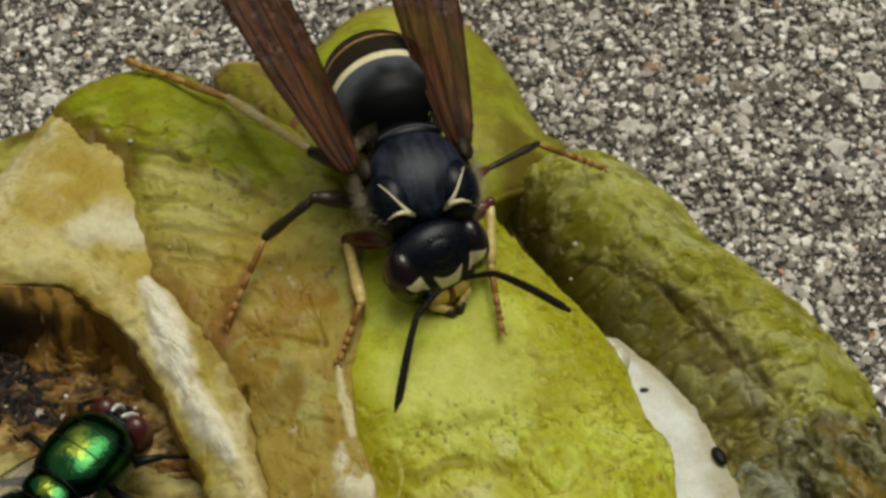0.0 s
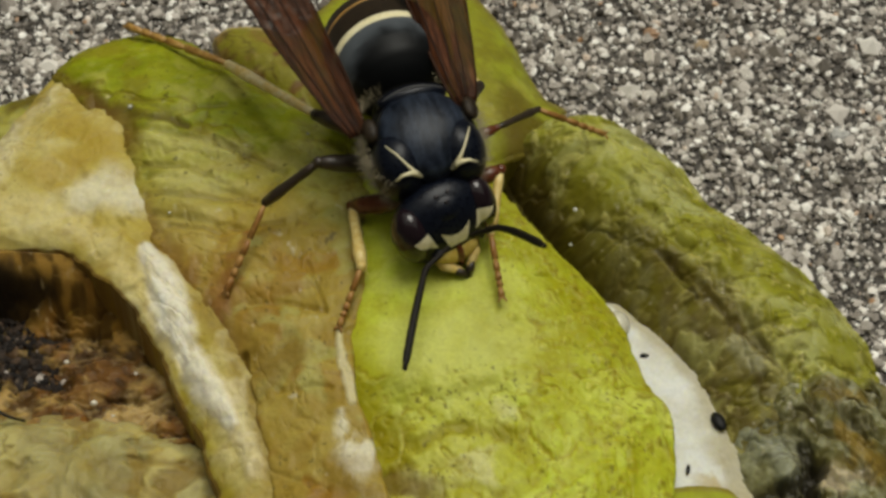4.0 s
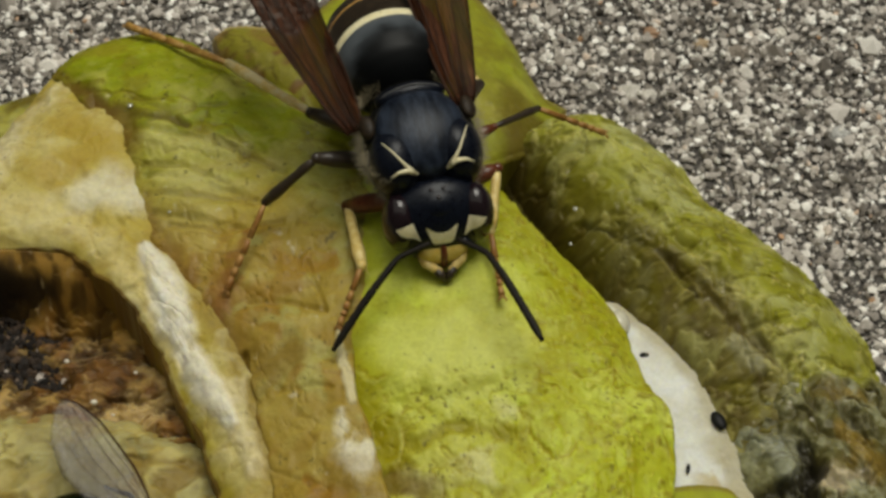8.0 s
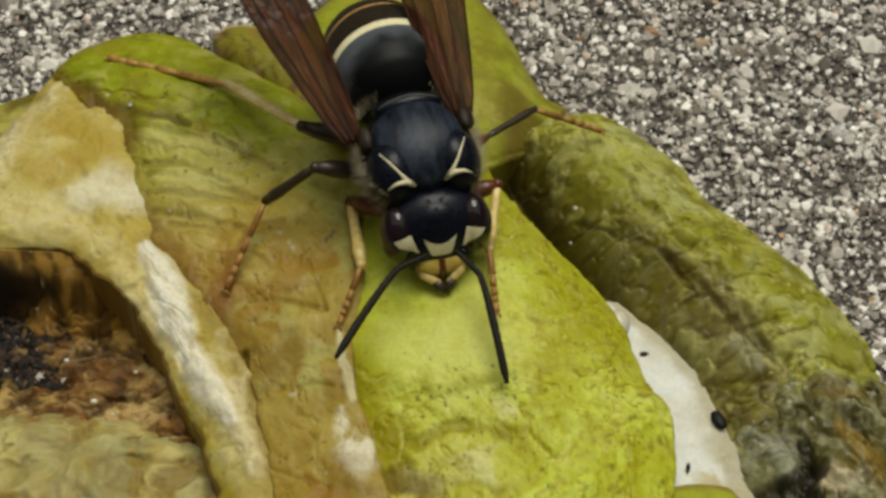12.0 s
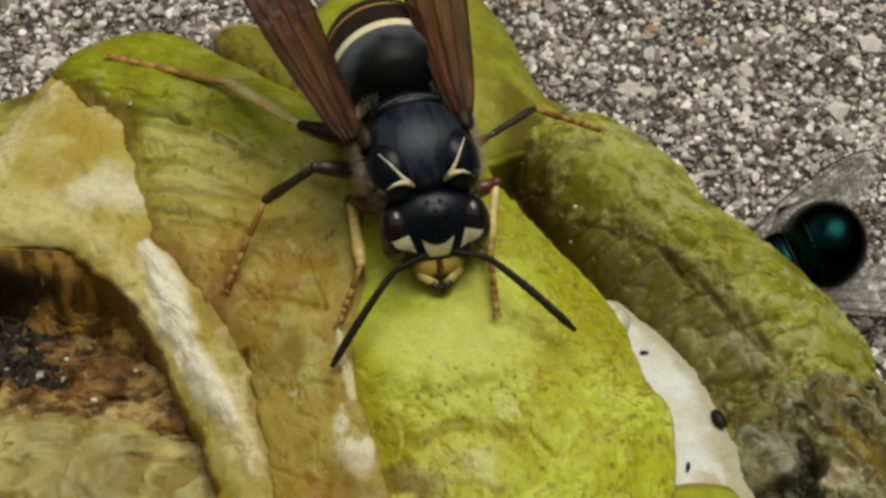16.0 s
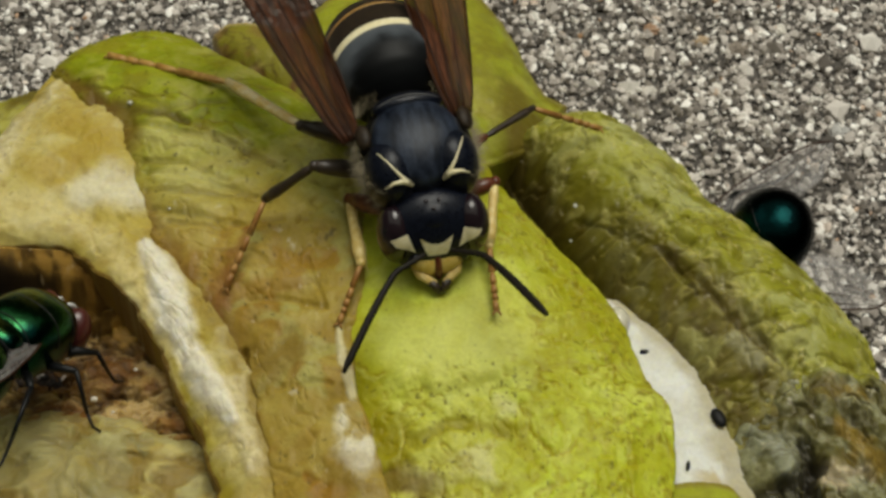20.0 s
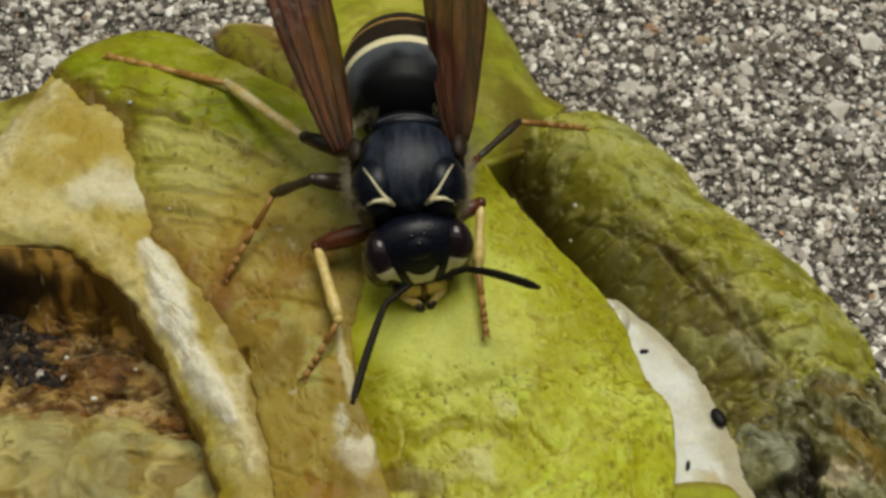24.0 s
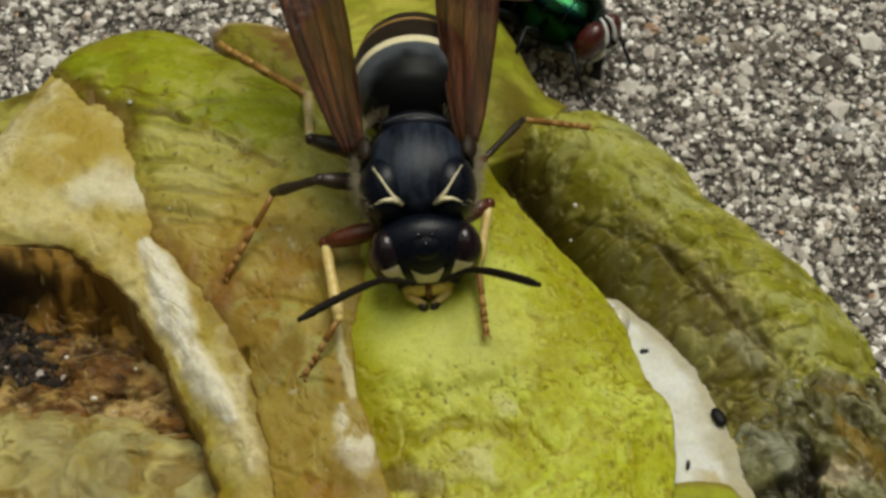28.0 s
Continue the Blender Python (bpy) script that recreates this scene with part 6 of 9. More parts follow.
    walk(PART["head"], [
        (0, mm(0.00, -2.45, -0.95, -18.0, -0.0, 15.0)),
        (1, mm(0.00, -2.45, -0.95, -18.0, -0.0, 15.0)),
        (1.2, mm(0.00, -2.45, -0.95, -24.0, -0.0, 0.0)),
        (1.5, mm(0.00, -2.45, -0.95, -28.0, -0.0, -6.0)),
        (2, mm(0.00, -2.45, -0.95, -28.0, -0.0, -3.0)),
        (2.3, mm(0.00, -2.45, -0.95, -24.0, -0.0, 10.0)),
        (2.6, mm(0.00, -2.45, -0.95, -20.0, -0.0, 14.0)),
        (3, mm(0.00, -2.45, -0.95, -18.0, -0.0, 15.0)),
        (3.5, mm(0.00, -2.45, -0.95, -20.0, -0.0, 17.0)),
        (5.5, mm(0.00, -2.45, -0.95, -28.0, -0.0, 0.0)),
        (8, mm(0.00, -2.45, -0.95, -28.0, -0.0, -4.0)),
        (10, mm(0.00, -2.45, -0.95, -28.0, -0.0, -4.0)),
        (10.3, mm(0.00, -2.45, -0.95, -28.0, -0.0, 10.0)),
        (10.6, mm(0.00, -2.45, -0.95, -28.0, -0.0, 15.0)),
        (11, mm(0.00, -2.45, -0.95, -28.0, -0.0, 15.0)),
        (11.5, mm(0.00, -2.45, -0.95, -28.0, -0.0, 18.0)),
        (12, mm(0.00, -2.45, -0.95, -28.0, -0.0, -3.0)),
        (17, mm(0.00, -2.45, -0.95, -28.0, -0.0, -4.0)),
        (20, mm(0.00, -2.45, -0.95, -28.0, -0.0, -4.0)),
        (21.5, mm(0.00, -2.45, -0.95, -28.0, -0.0, 5.0)),
        (23.5, mm(0.17, -2.45, -0.95, -14.0, -0.0, 2.0)),
        (24, mm(0.17, -2.45, -0.95, -12.0, -0.0, 9.0)),
        (25, mm(0.17, -2.45, -0.95, -14.0, -0.0, 2.0)),
        (28, mm(0.17, -2.45, -0.95, -12.0, -0.0, 4.0))])
    walk(PART["antenna_left"], [
        (0, mm(-0.42, -1.12, -0.15, -33.9, -9.3, 129.6)),
        (1, mm(-0.42, -1.12, -0.15, -33.5, -9.3, 128.6)),
        (1.2, mm(-0.42, -1.12, -0.15, -8.7, -12.5, 129.7)),
        (1.3, mm(-0.42, -1.12, -0.15, -0.4, -16.7, 105.7)),
        (1.5, mm(-0.42, -1.12, -0.15, -6.7, -17.8, 116.2)),
        (2, mm(-0.42, -1.12, -0.15, -19.8, -18.9, 108.4)),
        (2.3, mm(-0.42, -1.12, -0.15, -11.1, -9.6, 149.3)),
        (2.5, mm(-0.42, -1.12, -0.15, -25.3, -10.0, 140.7)),
        (3, mm(-0.42, -1.12, -0.15, -24.5, -9.5, 126.5)),
        (3.5, mm(-0.42, -1.12, -0.15, -15.0, -10.5, 134.7)),
        (5.5, mm(-0.42, -1.12, -0.15, -8.9, -17.1, 122.4)),
        (6, mm(-0.42, -1.12, -0.15, -8.5, -16.6, 124.8)),
        (7, mm(-0.42, -1.12, -0.15, -19.1, -15.9, 127.4)),
        (7.5, mm(-0.42, -1.12, -0.15, -27.7, -12.0, 143.0)),
        (8, mm(-0.42, -1.12, -0.15, -33.0, -16.4, 124.5)),
        (9, mm(-0.42, -1.12, -0.15, -22.4, -15.3, 129.7)),
        (10, mm(-0.42, -1.12, -0.15, -39.2, -14.3, 133.9)),
        (10.2, mm(-0.42, -1.12, -0.15, -47.0, -11.5, 148.4)),
        (10.3, mm(-0.42, -1.12, -0.15, -36.1, -8.1, 161.1)),
        (10.5, mm(-0.42, -1.12, -0.15, -38.0, -8.8, 160.5)),
        (11, mm(-0.42, -1.12, -0.15, -28.0, -13.5, 145.6)),
        (11.5, mm(-0.42, -1.12, -0.15, -28.0, -12.6, 150.3)),
        (12, mm(-0.42, -1.12, -0.15, -18.2, -15.0, 131.2)),
        (12.5, mm(-0.42, -1.12, -0.15, -36.9, -15.2, 130.7)),
        (14.5, mm(-0.42, -1.12, -0.15, -36.0, -15.2, 130.2)),
        (15.5, mm(-0.42, -1.12, -0.15, -34.6, -15.7, 128.1)),
        (16.4, mm(-0.42, -1.12, -0.15, -33.4, -16.1, 126.2)),
        (16.7, mm(-0.42, -1.12, -0.15, -31.8, -16.4, 124.3)),
        (17, mm(-0.42, -1.12, -0.15, -32.6, -16.2, 125.6)),
        (18, mm(-0.42, -1.12, -0.15, -33.1, -16.0, 126.5)),
        (18.5, mm(-0.42, -1.12, -0.15, -33.7, -9.7, 150.4)),
        (19, mm(-0.42, -1.12, -0.15, -30.2, -11.3, 145.1)),
        (20, mm(-0.42, -1.12, -0.15, -28.6, -13.4, 137.5)),
        (20.8, mm(-0.42, -1.12, -0.15, 3.9, -16.1, 128.0)),
        (21.2, mm(-0.42, -1.12, -0.15, -17.5, -19.7, 101.6)),
        (21.5, mm(-0.42, -1.12, -0.15, -14.2, -20.0, 96.3)),
        (23.5, mm(-0.42, -1.12, -0.15, -14.4, -4.2, 138.3)),
        (24, mm(-0.42, -1.12, -0.15, -4.7, -3.3, 145.9)),
        (24.2, mm(-0.42, -1.12, -0.15, -9.7, -2.6, 159.3)),
        (24.5, mm(-0.42, -1.12, -0.15, 27.8, -4.1, 135.6)),
        (25, mm(-0.42, -1.12, -0.15, 20.2, -5.3, 120.9)),
        (26, mm(-0.42, -1.12, -0.15, 25.3, -5.0, 116.1)),
        (27, mm(-0.42, -1.12, -0.15, 8.8, -4.5, 111.2)),
        (28, mm(-0.42, -1.12, -0.15, 20.6, -3.8, 119.8))])
    walk(PART["antenna_right"], [
        (0, mm(0.42, -1.12, -0.15, 15.8, 1.6, -159.7)),
        (1, mm(0.42, -1.12, -0.15, 12.9, 2.9, -152.5)),
        (1.2, mm(0.42, -1.12, -0.15, -2.7, 8.5, -148.4)),
        (1.3, mm(0.42, -1.12, -0.15, 0.1, 3.5, -169.7)),
        (1.5, mm(0.42, -1.12, -0.15, -23.8, 8.3, -159.0)),
        (2, mm(0.42, -1.12, -0.15, -27.8, 10.5, -150.7)),
        (2.3, mm(0.42, -1.12, -0.15, 22.4, 3.2, -163.8)),
        (2.5, mm(0.42, -1.12, -0.15, 15.3, 3.9, -156.2)),
        (3, mm(0.42, -1.12, -0.15, 13.3, 2.2, -156.8)),
        (3.5, mm(0.42, -1.12, -0.15, 32.7, -2.0, -178.0)),
        (5.5, mm(0.42, -1.12, -0.15, -4.0, 12.1, -143.9)),
        (6, mm(0.42, -1.12, -0.15, -5.1, 12.8, -141.6)),
        (7, mm(0.42, -1.12, -0.15, -4.1, 14.4, -136.0)),
        (7.5, mm(0.42, -1.12, -0.15, -0.8, 9.4, -154.1)),
        (8, mm(0.42, -1.12, -0.15, -18.7, 8.3, -158.0)),
        (9, mm(0.42, -1.12, -0.15, -10.7, 10.0, -152.8)),
        (10, mm(0.42, -1.12, -0.15, -15.7, 10.1, -152.4)),
        (10.2, mm(0.42, -1.12, -0.15, -17.6, 9.3, -151.2)),
        (10.3, mm(0.42, -1.12, -0.15, -10.4, 6.9, -156.6)),
        (10.5, mm(0.42, -1.12, -0.15, -14.4, 1.6, -170.3)),
        (11, mm(0.42, -1.12, -0.15, -35.7, 5.8, -158.2)),
        (11.5, mm(0.42, -1.12, -0.15, -27.8, 2.6, -166.0)),
        (12, mm(0.42, -1.12, -0.15, -36.2, 3.5, -171.7)),
        (12.5, mm(0.42, -1.12, -0.15, -44.2, 7.8, -159.2)),
        (14.5, mm(0.42, -1.12, -0.15, -30.3, 14.5, -136.3)),
        (15.5, mm(0.42, -1.12, -0.15, -28.0, 15.2, -133.1)),
        (16.4, mm(0.42, -1.12, -0.15, -24.2, 14.9, -134.7)),
        (16.7, mm(0.42, -1.12, -0.15, -26.6, 6.8, -162.5)),
        (17, mm(0.42, -1.12, -0.15, -40.8, 10.3, -151.7)),
        (18, mm(0.42, -1.12, -0.15, -27.8, 11.9, -146.3)),
        (18.5, mm(0.42, -1.12, -0.15, 3.9, 10.0, -152.7)),
        (19, mm(0.42, -1.12, -0.15, 4.3, 9.7, -153.6)),
        (20, mm(0.42, -1.12, -0.15, 0.8, 10.5, -151.2)),
        (20.8, mm(0.42, -1.12, -0.15, 14.9, 7.9, -157.2)),
        (21.2, mm(0.42, -1.12, -0.15, -5.7, 11.1, -146.2)),
        (21.5, mm(0.42, -1.12, -0.15, 0.2, 9.3, -151.2)),
        (23.5, mm(0.42, -1.12, -0.15, 15.3, 4.1, -134.1)),
        (24, mm(0.42, -1.12, -0.15, 32.5, 1.9, -137.1)),
        (24.2, mm(0.42, -1.12, -0.15, 15.2, 2.0, -140.7)),
        (24.5, mm(0.42, -1.12, -0.15, 41.0, 3.3, -130.4)),
        (25, mm(0.42, -1.12, -0.15, 26.2, 4.1, -134.3)),
        (26, mm(0.42, -1.12, -0.15, 25.4, 3.2, -139.2)),
        (27, mm(0.42, -1.12, -0.15, 21.3, 3.0, -134.6)),
        (28, mm(0.42, -1.12, -0.15, 35.9, 2.6, -131.9))])
    walk(PART["fore_left_femur"], [
        (0, mm(-0.90, -1.30, -1.40, -35.9, 6.0, 48.7)),
        (1, mm(-0.90, -1.30, -1.40, -36.0, 6.1, 49.5)),
        (1.5, mm(-0.90, -1.30, -1.40, -36.2, 6.6, 55.8)),
        (2, mm(-0.90, -1.30, -1.40, -36.3, 6.8, 57.4)),
        (3, mm(-0.90, -1.30, -1.40, -36.2, 6.4, 52.6)),
        (3.5, mm(-0.90, -1.30, -1.40, -36.7, 6.3, 51.8)),
        (5.5, mm(-0.90, -1.30, -1.40, -36.4, 6.6, 55.2)),
        (8, mm(-0.90, -1.30, -1.40, -36.4, 6.7, 56.9)),
        (10, mm(-0.90, -1.30, -1.40, -36.5, 6.8, 58.1)),
        (10.4, mm(-0.90, -1.30, -1.40, -36.6, 6.5, 54.3)),
        (10.5, mm(-0.90, -1.30, -1.40, -36.7, 6.4, 53.4)),
        (10.9, mm(-0.90, -1.30, -1.40, -36.9, 6.2, 50.9)),
        (11, mm(-0.90, -1.30, -1.40, -36.9, 6.2, 50.3)),
        (11.3, mm(-0.90, -1.30, -1.40, -37.2, 5.8, 45.8)),
        (11.5, mm(-0.90, -1.30, -1.40, -37.5, 5.5, 43.0)),
        (11.7, mm(-0.90, -1.30, -1.40, -36.7, 5.3, 41.5)),
        (12, mm(-0.90, -1.30, -1.40, -34.6, 5.2, 40.2)),
        (14.5, mm(-0.90, -1.30, -1.40, -34.0, 5.1, 39.3)),
        (17, mm(-0.90, -1.30, -1.40, -34.2, 5.2, 40.1)),
        (20, mm(-0.90, -1.30, -1.40, -33.9, 5.1, 39.5)),
        (20.9, mm(-0.90, -1.30, -1.40, -34.2, 5.2, 40.3)),
        (21.1, mm(-0.90, -1.30, -1.40, -36.3, 6.1, 50.0)),
        (21.3, mm(-0.90, -1.30, -1.40, -35.7, 5.4, 42.1)),
        (21.5, mm(-0.90, -1.30, -1.40, -35.6, 5.2, 40.3)),
        (22.5, mm(-0.90, -1.30, -1.40, -28.0, 7.9, 80.8)),
        (23.5, mm(-0.90, -1.30, -1.40, -14.9, 8.0, 95.2)),
        (25, mm(-0.90, -1.30, -1.40, -13.3, 7.9, 99.2)),
        (25.5, mm(-0.90, -1.30, -1.40, -13.3, 7.9, 98.5)),
        (26, mm(-0.90, -1.30, -1.40, -13.4, 7.9, 97.8)),
        (26.1, mm(-0.90, -1.30, -1.40, -13.3, 7.9, 97.7)),
        (28, mm(-0.90, -1.30, -1.40, -12.8, 8.0, 96.1))])
    walk(PART["fore_left_tibia"], [
        (0, mm(-2.29, -0.26, -2.64, 15.5, 0.4, 176.8)),
        (1, mm(-2.30, -0.28, -2.65, 15.6, 0.4, 177.0)),
        (1.5, mm(-2.41, -0.45, -2.65, 16.3, -0.2, -178.9)),
        (2, mm(-2.43, -0.50, -2.65, 16.5, -0.2, -178.6)),
        (3, mm(-2.35, -0.37, -2.65, 16.1, 0.4, 177.3)),
        (3.5, mm(-2.33, -0.35, -2.67, 16.2, 1.3, 171.0)),
        (5.5, mm(-2.39, -0.44, -2.66, 16.4, 0.6, 175.8)),
        (8, mm(-2.42, -0.49, -2.66, 16.5, 0.5, 176.5)),
        (10, mm(-2.44, -0.52, -2.66, 16.6, 0.3, 177.8)),
        (10.4, mm(-2.37, -0.42, -2.66, 16.4, 1.0, 172.6)),
        (10.5, mm(-2.36, -0.39, -2.67, 16.3, 1.2, 171.3)),
        (10.9, mm(-2.31, -0.33, -2.67, 16.2, 1.7, 167.5)),
        (11, mm(-2.30, -0.32, -2.67, 16.2, 1.9, 166.6)),
        (11.3, mm(-2.21, -0.21, -2.68, 15.9, 2.5, 161.9)),
        (11.5, mm(-2.14, -0.15, -2.69, 15.7, 2.9, 158.8)),
        (11.7, mm(-2.12, -0.10, -2.67, 15.3, 2.1, 164.9)),
        (12, mm(-2.12, -0.03, -2.61, 14.1, 0.8, 174.1)),
        (14.5, mm(-2.10, 0.00, -2.59, 13.6, 0.7, 174.9)),
        (17, mm(-2.12, -0.02, -2.59, 13.8, 0.7, 175.2)),
        (20, mm(-2.11, -0.00, -2.59, 13.5, 0.6, 175.9)),
        (20.9, mm(-2.12, -0.02, -2.59, 13.7, 0.6, 175.7)),
        (21.1, mm(-2.30, -0.30, -2.65, 15.8, 1.0, 173.2)),
        (21.3, mm(-2.15, -0.09, -2.64, 14.9, 1.3, 170.7)),
        (21.5, mm(-2.11, -0.05, -2.64, 14.7, 1.5, 169.3)),
        (22.5, mm(-2.78, -1.13, -2.39, 38.7, -0.9, -173.7)),
        (23.5, mm(-2.95, -1.56, -1.94, 2.2, -1.9, -166.2)),
        (25, mm(-2.94, -1.70, -1.88, 1.5, -1.5, -169.5)),
        (25.5, mm(-2.94, -1.67, -1.89, 1.5, -1.5, -169.6)),
        (26, mm(-2.95, -1.65, -1.89, 1.5, -1.4, -169.7)),
        (26.1, mm(-2.95, -1.65, -1.89, 1.4, -1.4, -169.8)),
        (28, mm(-2.96, -1.59, -1.87, 0.9, -1.2, -171.2))])
    walk(PART["fore_left_tarsus"], [
        (0, mm(-2.43, -2.85, -1.92, -13.1, 4.6, 144.7)),
        (1, mm(-2.44, -2.87, -1.92, -13.1, 4.6, 144.7)),
        (1.5, mm(-2.35, -3.04, -1.90, -13.1, 4.5, 145.7)),
        (2, mm(-2.36, -3.08, -1.89, -13.1, 4.5, 145.7)),
        (3, mm(-2.48, -2.95, -1.91, -13.1, 4.6, 144.7)),
        (3.5, mm(-2.75, -2.90, -1.91, -13.3, 4.9, 142.7)),
        (5.5, mm(-2.59, -3.01, -1.90, -13.1, 4.6, 144.7)),
        (8, mm(-2.58, -3.06, -1.89, -13.1, 4.6, 144.7)),
        (10, mm(-2.54, -3.10, -1.89, -13.1, 4.6, 144.7)),
        (10.4, mm(-2.72, -2.98, -1.90, -13.3, 4.8, 143.1)),
        (10.5, mm(-2.76, -2.95, -1.91, -13.3, 4.9, 142.7)),
        (10.9, mm(-2.89, -2.85, -1.92, -13.4, 5.0, 141.1)),
        (11, mm(-2.92, -2.83, -1.93, -13.5, 5.1, 140.7)),
        (11.3, mm(-3.04, -2.66, -1.95, -13.6, 5.3, 138.9)),
        (11.5, mm(-3.12, -2.55, -1.96, -13.8, 5.4, 137.7)),
        (11.7, mm(-2.82, -2.60, -1.96, -13.5, 5.1, 140.5)),
        (12, mm(-2.40, -2.63, -1.95, -13.1, 4.6, 144.7)),
        (14.5, mm(-2.34, -2.60, -1.96, -13.1, 4.5, 145.7)),
        (17, mm(-2.34, -2.63, -1.95, -13.1, 4.5, 145.7)),
        (20, mm(-2.30, -2.61, -1.96, -13.1, 4.5, 145.7)),
        (20.9, mm(-2.33, -2.63, -1.95, -13.1, 4.5, 145.7)),
        (21.1, mm(-2.62, -2.87, -1.92, -13.1, 4.6, 144.7)),
        (21.3, mm(-2.59, -2.66, -1.95, -13.2, 4.8, 143.7)),
        (21.5, mm(-2.61, -2.61, -1.96, -13.2, 4.8, 143.7)),
        (22.5, mm(-2.53, -3.22, -0.71, -15.1, 4.7, 144.2)),
        (23.5, mm(-2.30, -4.17, -1.84, -17.1, 4.8, 143.3)),
        (25, mm(-2.45, -4.34, -1.81, -17.1, 4.8, 143.3)),
        (25.5, mm(-2.46, -4.32, -1.82, -17.1, 4.8, 143.3)),
        (26, mm(-2.46, -4.30, -1.82, -17.1, 4.8, 143.3)),
        (26.1, mm(-2.47, -4.29, -1.82, -17.1, 4.8, 143.4)),
        (28, mm(-2.55, -4.25, -1.83, -17.1, 4.7, 144.3))])
    walk(PART["fore_right_femur"], [
        (0, mm(0.90, -1.30, -1.40, 15.9, -7.7, -75.0)),
        (1, mm(0.90, -1.30, -1.40, 15.6, -7.8, -76.0)),
        (1.5, mm(0.90, -1.30, -1.40, 14.6, -7.8, -78.7)),
        (2, mm(0.90, -1.30, -1.40, 14.3, -7.9, -80.5)),
        (3, mm(0.90, -1.30, -1.40, 14.8, -7.9, -79.7)),
        (3.5, mm(0.90, -1.30, -1.40, 13.8, -8.0, -87.9)),
        (5.5, mm(0.90, -1.30, -1.40, 13.9, -8.0, -83.6)),
        (8, mm(0.90, -1.30, -1.40, 13.6, -8.0, -85.4)),
        (10, mm(0.90, -1.30, -1.40, 13.5, -8.0, -86.0)),
        (10.4, mm(0.90, -1.30, -1.40, 13.5, -8.0, -89.0)),
        (10.5, mm(0.90, -1.30, -1.40, 13.5, -8.0, -89.8)),
        (10.9, mm(0.90, -1.30, -1.40, 13.4, -8.0, -93.4)),
        (11, mm(0.90, -1.30, -1.40, 13.4, -8.0, -94.4)),
        (11.3, mm(0.90, -1.30, -1.40, 13.6, -7.9, -96.5)),
        (11.5, mm(0.90, -1.30, -1.40, 15.4, -7.9, -96.5)),
        (11.7, mm(0.90, -1.30, -1.40, 15.8, -8.0, -93.0)),
        (12, mm(0.90, -1.30, -1.40, 12.5, -8.0, -92.4)),
        (14.5, mm(0.90, -1.30, -1.40, 12.9, -8.0, -88.0)),
        (17, mm(0.90, -1.30, -1.40, 12.7, -8.0, -88.8)),
        (20, mm(0.90, -1.30, -1.40, 12.9, -8.0, -87.8)),
        (20.9, mm(0.90, -1.30, -1.40, 12.8, -8.0, -88.8)),
        (21.1, mm(0.90, -1.30, -1.40, 11.2, -7.7, -104.6)),
        (21.3, mm(0.90, -1.30, -1.40, 12.0, -7.9, -99.5)),
        (21.5, mm(0.90, -1.30, -1.40, 12.1, -7.9, -98.1)),
        (22.5, mm(0.90, -1.30, -1.40, 12.0, -7.8, -77.9)),
        (23.5, mm(0.90, -1.30, -1.40, 12.9, -7.5, -68.5)),
        (25, mm(0.90, -1.30, -1.40, 11.5, -7.8, -76.0)),
        (25.5, mm(0.90, -1.30, -1.40, 11.6, -7.7, -75.2)),
        (26, mm(0.90, -1.30, -1.40, 11.8, -7.7, -74.3)),
        (26.1, mm(0.90, -1.30, -1.40, 11.8, -7.7, -74.1)),
        (28, mm(0.90, -1.30, -1.40, 12.3, -7.5, -70.0))])
